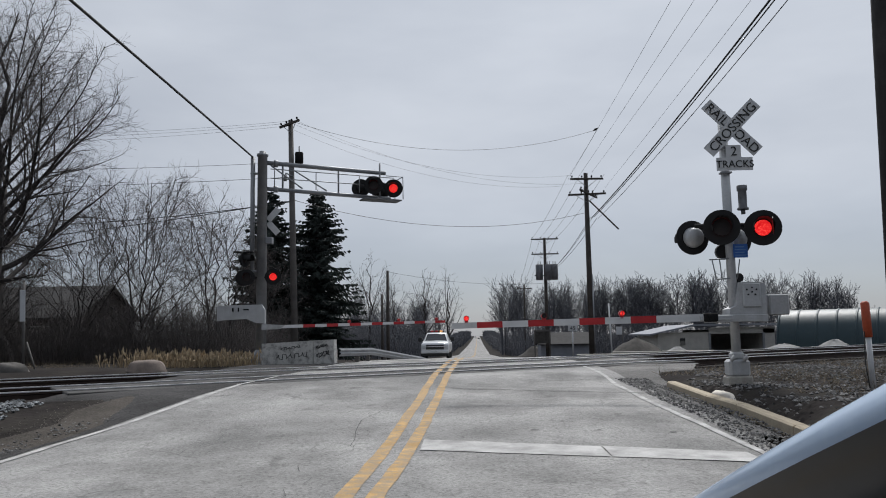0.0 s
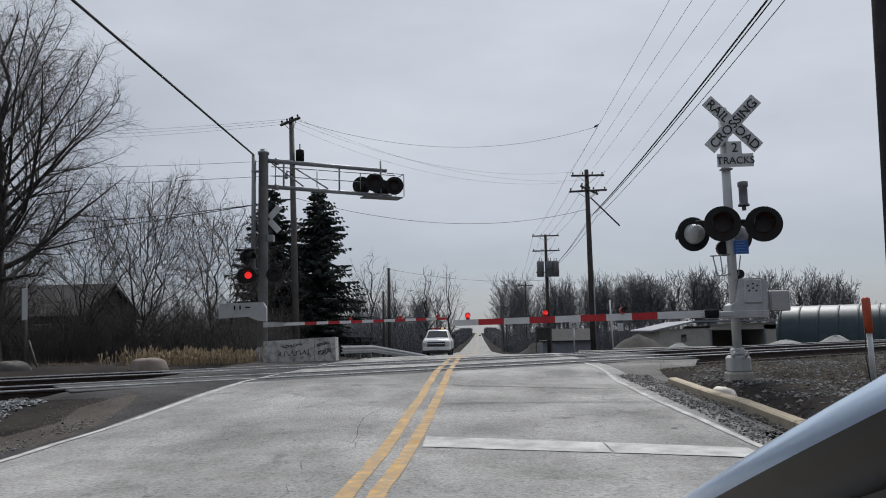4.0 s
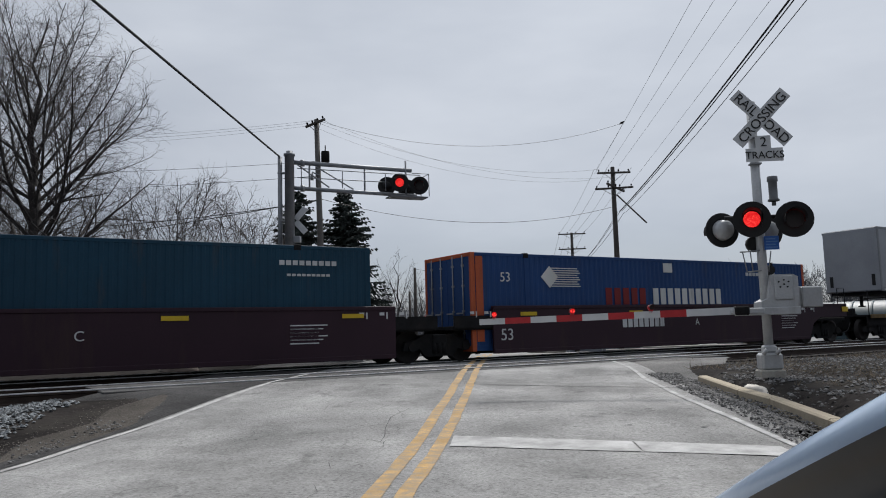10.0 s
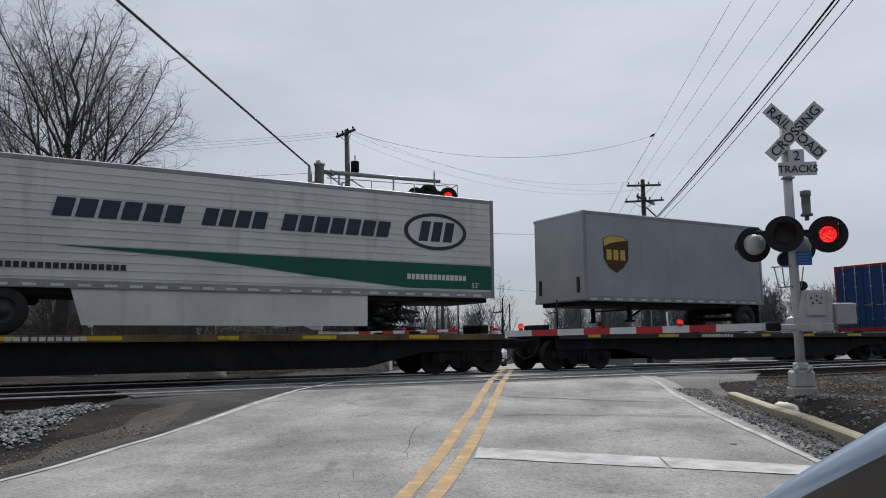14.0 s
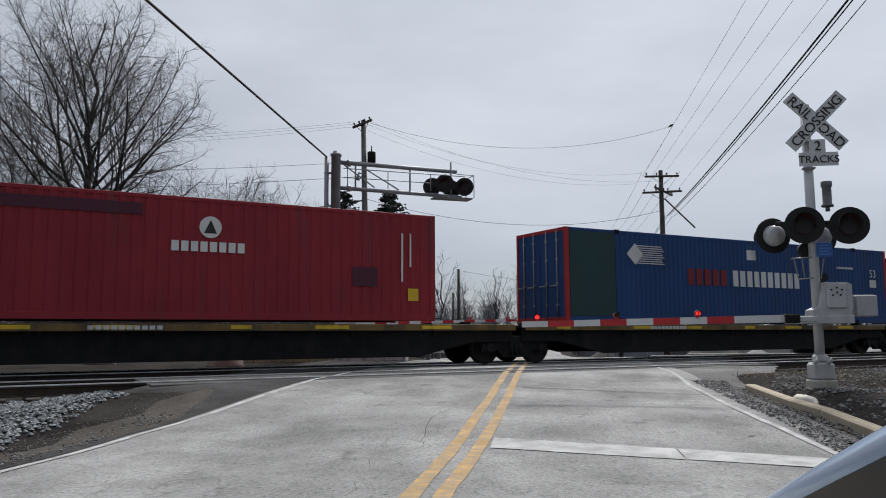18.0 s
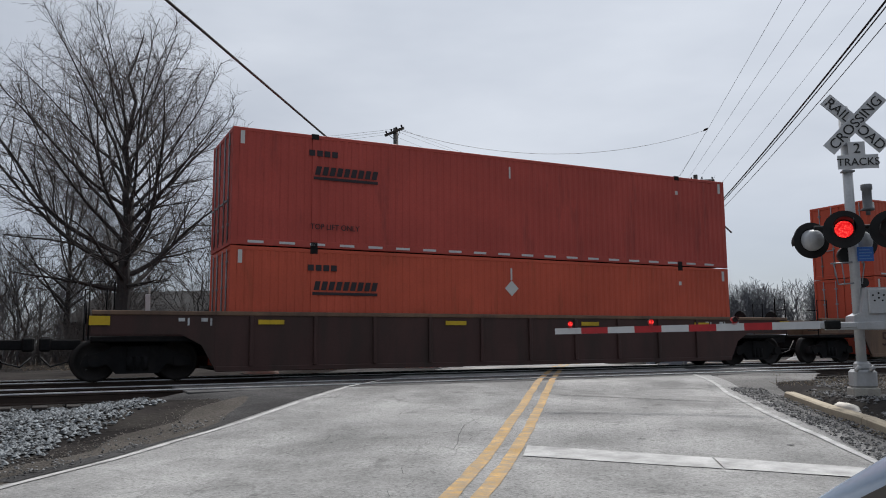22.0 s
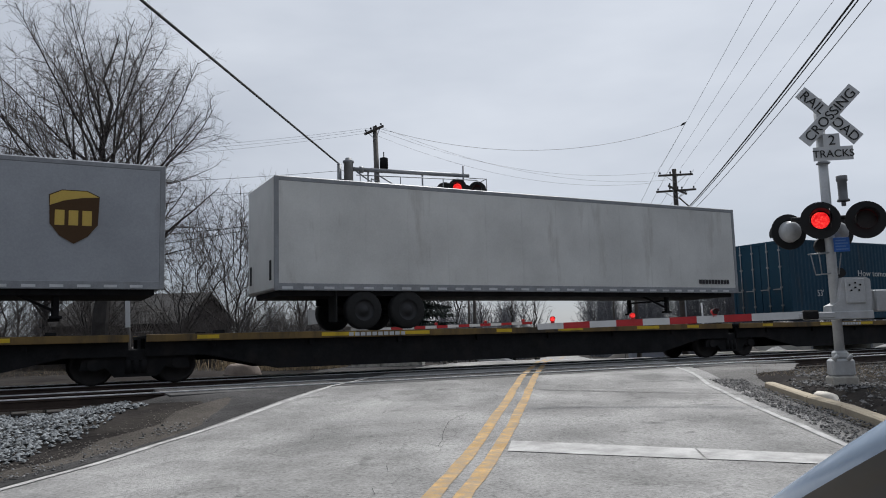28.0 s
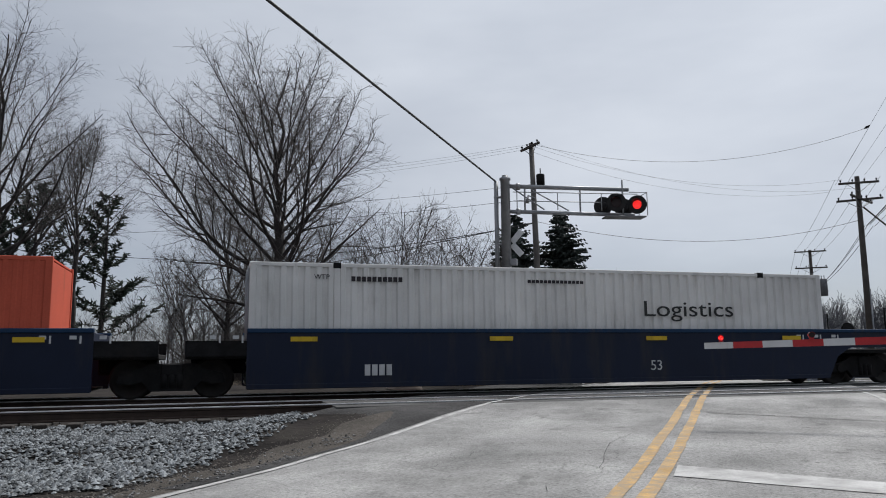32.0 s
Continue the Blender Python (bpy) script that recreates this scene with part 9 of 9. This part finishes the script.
for u in (215.62, 234.36):
    c = trailer(u, 16.1, P_BLUEGREY, "long blue-grey parcel trailer with brown shield and skirt", wheels_left=True, skirt=(5.1, 10.8))
    for zz in (4.98, 5.08):
        part("roof_stripe", Shape().box(0.15, 15.95, FACE - 0.010, FACE + 0.002, zz, zz + 0.025), P_PALE, c)
    shield(c, 13.5, 14.5, 3.32, 4.50)
    words(c, "53", 15.2, 2.85, 0.14, P_CYAN)
c = trailer(253.98, 8.40, P_GREY, "short grey parcel trailer with brown shield", axles=1, wheels_left=False)
shield(c, 1.0, 2.05, 3.40, 4.58)
c = trailer(262.9, 8.45, P_GREY, "short grey parcel trailer coupled behind another", axles=1, wheels_left=True)
shield(c, 6.04, 7.05, 3.47, 4.66)
c = trailer(273.9, 16.0, P_TWHITE, "plain white long trailer with small black marks", wheels_left=True)
bars(c, 14.2, 15.6, 2.78, 2.92, 10, P_DIM)


def teal_slogan(u, zb, label):
    c = container(u, zb, 16.12, P_TEAL, label, "fine")
    k = zb - DECK_Z
    words(c, "How tomorrow moves", 3.75, 3.16 + k, 0.22, P_LTGREY, fit=3.65)
    y0, y1 = FACE - 0.012, FACE + 0.002
    sh = Shape()
    for x0, x1, xa, xb in ((7.80, 7.92, 7.80, 8.12), (11.40, 11.52, 11.20, 11.52)):
        sh.box(x0, x1, y0, y1, 2.44 + k, 3.90 + k)
        sh.box(xa, xb, y0 - 0.001, y1, 3.80 + k, 3.90 + k)
        sh.box(xa, xb, y0 - 0.001, y1, 2.44 + k, 2.54 + k)
    part("bracket_marking", sh, P_LOGOYEL, c, "pair of yellow square brackets")
    block_logo(c, 8.48, 10.95, 2.94 + k, 3.76 + k, P_LOGOYEL)
    words(c, "INTERMODAL", 8.58, 2.64 + k, 0.19, P_LOGOYEL, fit=2.3)
    discs(c, (8.28, 8.66), 2.28 + k, 0.14, P_LOGOYEL)
    discs(c, (10.75, 11.13), 2.28 + k, 0.14, P_LOGOYEL)
    words(c, "53'", 1.35, 2.4 + k, 0.22, P_LTGREY)
    words(c, "53'", 14.2, 2.35 + k, 0.18, P_LTGREY)
    bars(c, 11.7, 13.4, 3.88 + k, 3.98 + k, 9, P_LTGREY)
    bars(c, 6.6, 8.4, 4.12 + k, 4.18 + k, 12, P_LTGREY)
    decal(c, "patch", 3.0, 3.2, 2.35 + k, 2.5 + k, P_LOGOYEL)
    return c


teal_slogan(292.57, DECK_Z, "dark teal container with slogan and yellow brackets")
lo, hi = two_high(313.5, (P_CREAM, P_BEIGE), ("cream ribbed container, lower of two", "stained beige ribbed container, stacked on another"), "ribbed")
for c, zb in ((lo, WELL_Z), (hi, WELL_Z + CONT_H + 0.02)):
    words(c, "WTP", 1.55, zb + 2.45, 0.15, P_DIM)
    words(c, "WTP", 14.3, zb + 2.45, 0.15, P_DIM)
    bars(c, 2.45, 3.7, zb + 2.48, zb + 2.6, 10, P_DIM)
    decal(c, "patch", 9.3, 9.55, zb + 0.75, zb + 0.95, P_BEIGE)
P_TANB = paint("sun_bleached_orange_paint", (0.46, 0.140, 0.060), stain=(0.24, 0.10, 0.05))
c = container(336.85, WELL_Z, 16.15, P_TANB, "faded orange container with dark name bar, lower of two", "fine")
dark_name(c, WELL_Z + 1.70, 2.2)
diamond(c, 7.95, WELL_Z + 2.05, 0.22, P_PALE)
teal_slogan(336.85, WELL_Z + CONT_H + 0.02, "dark teal container with yellow brackets, stacked on orange one")
c = container(356.5, WELL_Z, 16.15, P_ORANGE, "bright orange container alone in the well", "fine")
dark_name(c, WELL_Z + 1.75, 2.4)
diamond(c, 8.13, WELL_Z + 2.08, 0.24, P_PALE)
c = container(376.85, WELL_Z, 16.2, P_OWHITE, "white ribbed container with black name bars", "ribbed")
words(c, "Logistics", 10.3, 2.28, 0.42, M_INK, fit=2.85)
words(c, "WTP", 1.5, 3.12, 0.12, P_DIM)
bars(c, 2.4, 3.7, 3.08, 3.20, 10, P_DIM)
bars(c, 7.0, 8.6, 3.12, 3.20, 14, P_DIM)


# --- the locomotive ---
P_LBLUE = paint("locomotive_blue_paint", (0.010, 0.029, 0.053), stain=(0.014, 0.020, 0.028))
P_LYEL = paint("locomotive_yellow_paint", (0.22, 0.125, 0.05), stain=(0.09, 0.055, 0.03), at=0.52)
P_LTOP = paint("locomotive_roof_grey", (0.30, 0.31, 0.32), stain=(0.12, 0.12, 0.12))
M_LAMPON = glow("lit_headlight", (1.0, 0.93, 0.80), 2.0)
P_FADED = paint("faded_orange_marking", (0.19, 0.10, 0.055), stain=(0.03, 0.04, 0.05), at=0.55)
lo = rolling("locomotive", "dark blue diesel locomotive with yellow nose", "locomotive", -290.7)
XE = 21.9
part("frame", Shape().box(0.65, XE - 0.2, -1.52, 1.52, 1.72, 1.98, 0.02), M_DARK, lo)
for y in (-1.545, 1.515):
    sh = Shape()
    for a in steps(1.95, 19.9, 15)[:-1]:
        sh.box(a, a + 1.12, y, y + 0.03, 1.98, 2.12)
    part("sill_stripe", sh, P_LYEL, lo, "yellow stripe along the walkway edge")
    part("walkway_edge", Shape().box(0.7, XE - 0.3, y + 0.005, y + 0.025, 1.72, 2.0), P_LBLUE, lo)
# nose and cab
nose = Shape()
pr = [(-1.25, 2.0), (-1.25, 3.55), (-1.12, 3.80), (1.12, 3.80), (1.25, 3.55), (1.25, 2.0)]
rows = [[(x, y * k, 2.0 + (z - 2.0) * h) for y, z in pr] for x, k, h in ((1.38, 0.70, 0.95), (1.48, 0.84, 0.98), (1.78, 1.0, 1.0))]
nose.sheet(rows, smooth=False)
nose.add([r for r in rows[0]], [tuple(range(6))])
part("nose", nose, P_LYEL, lo, "blunt yellow nose")
rows = [[(x, y * k, 2.0 + (z - 2.0) * h) for y, z in pr] for x, k, h in ((1.775, 1.0, 1.0), (2.1, 1.10, 1.04), (2.75, 1.16, 1.13))]
part("nose_side", Shape().sheet(rows, smooth=False), P_LBLUE, lo)
part("nose_top", Shape().add([(1.40, -0.75, 3.72), (2.75, -1.25, 4.06), (2.75, 1.25, 4.06), (1.40, 0.75, 3.72)], [(0, 1, 2, 3)]), P_LTOP, lo)
for z in (3.20, 3.42):
    part("headlight", Shape().tube([(1.40, 0.45, z), (1.34, 0.45, z)], 0.08, 12), M_LAMPON, lo)
for y in (-1.0, 1.0):
    part("headlight", Shape().tube([(0.68, y, 2.12), (0.60, y, 2.12)], 0.05, 12), M_LAMPON, lo, "ditch light")
cabp = [(-1.52, 2.0), (-1.52, 4.35), (-1.30, 4.80), (-0.9, 4.98), (0.9, 4.98), (1.30, 4.80), (1.52, 4.35), (1.52, 2.0)]
cab = Shape().sheet([[(2.55 if z < 4.2 else 2.80 + (0.15 if z > 4.7 else 0), y, z) for y, z in cabp], [(5.45, y, z) for y, z in cabp]], smooth=False)
cab.add([(2.55 if z < 4.2 else 2.80 + (0.15 if z > 4.7 else 0), y, z) for y, z in cabp], [tuple(range(8))])
cab.add([(5.45, y, z) for y, z in cabp], [tuple(range(8))])
cb = part("cab", cab, P_LBLUE, lo)
part("cab_roof", Shape().prism([(-1.34, 4.79), (-0.92, 4.99), (0.92, 4.99), (1.34, 4.79), (1.34, 4.84), (0.92, 5.05), (-0.92, 5.05), (-1.34, 4.84)], 2.95, 5.5, axis="x"), P_LTOP, lo, "bright worn roof sheet")
part("sun_shade", Shape().add([(3.4, -1.54, 4.62), (4.8, -1.54, 4.62), (4.8, -1.80, 4.50), (3.4, -1.80, 4.50), (3.4, -1.54, 4.60), (4.8, -1.54, 4.60), (4.8, -1.80, 4.48), (3.4, -1.80, 4.48)], [(0, 1, 2, 3), (4, 5, 6, 7), (2, 3, 7, 6)]), P_LTOP, cb)
for a, b in ((3.31, 3.68), (3.74, 4.62), (4.74, 5.08)):
    w_ = part("window", Shape().box(a, b, -1.545, -1.50, 3.92, 4.50, 0.01), P_LTOP, cb)
    part("pane", Shape().box(a + 0.05, b - 0.05, -1.552, -1.53, 3.97, 4.45), M_PANE, w_)
for y0, y1 in ((-1.2, -0.1), (0.1, 1.2)):
    part("windscreen", Shape().add([(2.56, y0, 4.02), (2.56, y1, 4.02), (2.78, y1, 4.58), (2.78, y0, 4.58)], [(0, 1, 2, 3)]), M_PANE, cb)
part("number_board", Shape().add([(2.78, -0.95, 4.66), (2.78, -0.25, 4.66), (2.90, -0.25, 4.90), (2.90, -0.95, 4.90)], [(0, 1, 2, 3)]), M_BLACK, cb)
bars(cb, 3.52, 4.78, 3.42, 3.78, 4, P_FADED, "faded orange road number as bars", y=-1.52)
decal(cb, "door_window", 4.05, 4.45, 2.75, 3.15, M_PANE, y=-1.52)
# long hood
hood = [(-0.95, 2.0), (-0.95, 4.45), (-0.75, 4.70), (0.75, 4.70), (0.95, 4.45), (0.95, 2.0)]
part("hood", Shape().prism(hood, 5.45, 14.8, axis="x"), P_LBLUE, lo)
part("equipment_cabinet", Shape().prism([(-1.45, 2.0), (-1.45, 4.35), (-1.2, 4.78), (1.2, 4.78), (1.45, 4.35), (1.45, 2.0)], 5.46, 10.6, axis="x"), P_LBLUE, lo)
part("radiator_cab", Shape().prism([(-1.40, 2.0), (-1.40, 4.05), (-1.62, 4.25), (-1.62, 4.72), (1.62, 4.72), (1.62, 4.25), (1.40, 4.05), (1.40, 2.0)], 14.8, 20.4, axis="x"), P_LBLUE, lo)
part("radiator_wing", Shape().prism([(20.39, 3.9), (20.39, 4.80), (21.15, 4.76), (21.15, 4.40), (20.75, 4.35), (20.5, 3.9)], -1.62, 1.62).box(14.6, 20.8, -1.66, 1.66, 4.62, 4.82, 0.03), P_LBLUE, lo)
part("rear_hood", Shape().box(20.38, 20.95, -0.9, 0.9, 2.0, 4.3, 0.06), P_LBLUE, lo)
for x in steps(6.0, 20.0, 16):
    if 10.2 < x < 14.7 or x > 19.5:
        continue
    y = -1.45 if x < 10.3 else -1.40
    hd = part("hood_door", Shape().box(x + 0.02, x + 0.80, y - 0.022, y + 0.01, 2.15, 4.0, 0.008), P_LBLUE, lo)
    part("latch", Shape().box(x + 0.68, x + 0.74, y - 0.035, y - 0.02, 3.0, 3.12, 0.004), M_DARK, hd)
part("exhaust_stack", Shape().box(13.1, 14.3, -0.6, 0.6, 4.69, 4.88, 0.04), M_DARK, lo)
part("horn", Shape().tube([(12.05, -0.5, 4.78), (12.05, -0.5, 4.95)], 0.03, 6).tube([(11.7, -0.5, 4.98), (11.95, -0.5, 4.98), (12.15, -0.5, 4.98), (12.4, -0.5, 4.98)], [0.09, 0.03, 0.03, 0.09], 10).tube([(11.75, -0.35, 4.96), (12.05, -0.4, 4.96)], [0.08, 0.03], 10), M_DARK, lo)
grl = Shape()
for x in steps(5.8, 9.3, 4):
    grl.tube([(x, -1.47, 4.10), (x, -1.40, 4.74)], 0.022, 6)
grl.tube([(5.8, -1.47, 4.15), (9.3, -1.47, 4.15)], 0.018, 6).tube([(5.8, -1.40, 4.72), (9.3, -1.40, 4.72)], 0.018, 6)
part("roof_rail", grl, P_LTGREY, lo)
# block mark with brackets on the hood
sh = Shape()
for x0, x1, xa in ((11.40, 11.52, 11.40), (14.72, 14.84, 14.60)):
    sh.box(x0, x1, -0.965, -0.948, 2.75, 4.05)
    sh.box(xa, xa + 0.24, -0.966, -0.948, 3.95, 4.05)
    sh.box(xa, xa + 0.24, -0.966, -0.948, 2.75, 2.85)
part("bracket_marking", sh, P_FADED, lo)
lm = block_logo(lo, 11.85, 14.40, 2.98, 3.86, P_FADED)
lm.matrix_basis = pose(0, 0.35, 0)
lm["label"] = "faded orange block mark"
discs(lo, (11.95, 12.3, 13.95, 14.3), 2.62, 0.12, P_FADED).matrix_basis = pose(0, 0.35, 0)
for x in (16.2, 17.4):
    decal(lo, "patch", x, x + 0.25, 2.95, 3.2, P_LTGREY, y=-1.40)
# handrails, steps, pilot, tank, trucks
rl = Shape()
for x in steps(5.9, 20.6, 9):
    rl.tube([(x, -1.50, 1.98), (x, -1.50, 2.95)], 0.018, 6)
rl.tube([(5.9, -1.50, 2.95), (20.6, -1.50, 2.95)], 0.018, 6)
part("handrail", rl, P_LBLUE, lo)
for x, sg in ((0.72, 1), (XE - 0.3, -1)):
    for y in (-1.45, -0.8, 0.8, 1.45):
        part("end_handrail", Shape().tube([(x, y, 1.9), (x, y, 3.0), (x, y * 0.72, 3.0)], 0.02, 6), M_DARK, lo)
    part("end_handrail", Shape().tube([(x + sg * 0.75, -1.5, 1.9), (x + sg * 0.75, -1.5, 3.0)], 0.02, 6), M_DARK, lo)
for x0, sg in ((0.80, 1), (XE - 0.45, -1)):
    for k in range(4):
        z = 0.62 + 0.36 * k
        a, b = sorted((x0, x0 + sg * 0.75))
        part("step", Shape().box(a, b, -1.55, -1.15, z, z + 0.04), M_GALV, lo)
    part("step_side", Shape().box(min(x0, x0 + sg * 0.04), max(x0, x0 + sg * 0.04), -1.55, -1.15, 0.55, 1.9), M_DARK, lo)
    part("step_side", Shape().box(min(x0 + sg * 0.71, x0 + sg * 0.75), max(x0 + sg * 0.71, x0 + sg * 0.75), -1.55, -1.15, 0.55, 1.9), M_DARK, lo)
part("pilot", Shape().prism([(0.50, 0.45), (0.72, 0.45), (0.85, 1.75), (0.60, 1.75)], -1.5, 1.5), M_DARK, lo)
part("pilot", Shape().prism([(XE - 0.35, 0.6), (XE - 0.2, 0.6), (XE - 0.2, 1.75), (XE - 0.35, 1.75)], -1.5, 1.5), M_DARK, lo)
coupler(lo, 0.62, -1)
coupler(lo, XE - 0.15, 1)
part("fuel_tank", Shape().prism([(-1.45, 0.75), (-1.1, 0.48), (1.1, 0.48), (1.45, 0.75), (1.45, 1.62), (-1.45, 1.62)], 7.6, 14.4, axis="x"), M_DARK, lo)
big = Shape()
side = [(-2.6, 0.40), (-2.5, 0.72), (-1.9, 0.82), (-1.2, 0.70), (-0.9, 0.95), (0.9, 0.95), (1.2, 0.70), (1.9, 0.82), (2.5, 0.72), (2.6, 0.40), (2.1, 0.34), (1.6, 0.45), (0.5, 0.36), (-0.5, 0.36), (-1.6, 0.45), (-2.1, 0.34)]
for y in (-1.20, 1.06):
    big.prism(side, y, y + 0.14)
    for x in (-2.05, 0, 2.05):
        big.box(x - 0.2, x + 0.2, y - 0.08, y + 0.2, 0.36, 0.70, 0.04)
        big.tube([(x - 0.45, y + 0.0, 0.55), (x - 0.45, y + 0.0, 0.98)], 0.10, 8).tube([(x + 0.45, y + 0.0, 0.55), (x + 0.45, y + 0.0, 0.98)], 0.10, 8)
big.box(-2.3, 2.3, -1.0, 1.0, 0.80, 1.25, 0.03)
BIG_ME = big.mesh("truck")
BIG_ME.materials.append(M_DARK)
BIGWHEEL = rail_wheel_mesh(0.53).mesh("wheel")
BIGWHEEL.materials.append(M_WHEEL)
for x in (4.35, 17.5):
    tk = part("truck", BIG_ME, M_DARK, lo, m=pose(x, 0, RAIL_Z))
    for dx_ in (-2.05, 0, 2.05):
        for y, rz in ((-0.753, 0), (0.753, 180)):
            part("wheel", BIGWHEEL, M_WHEEL, tk, m=pose(dx_, y, 0.53, 0, 0, rz))


# ---- movement ----
def motions():
    for ob, u in MOVING:
        walk(ob, [(t, train_pose(u, t)) for t in (0.0, 16.0, 32.0)])
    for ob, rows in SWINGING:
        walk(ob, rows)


motions()
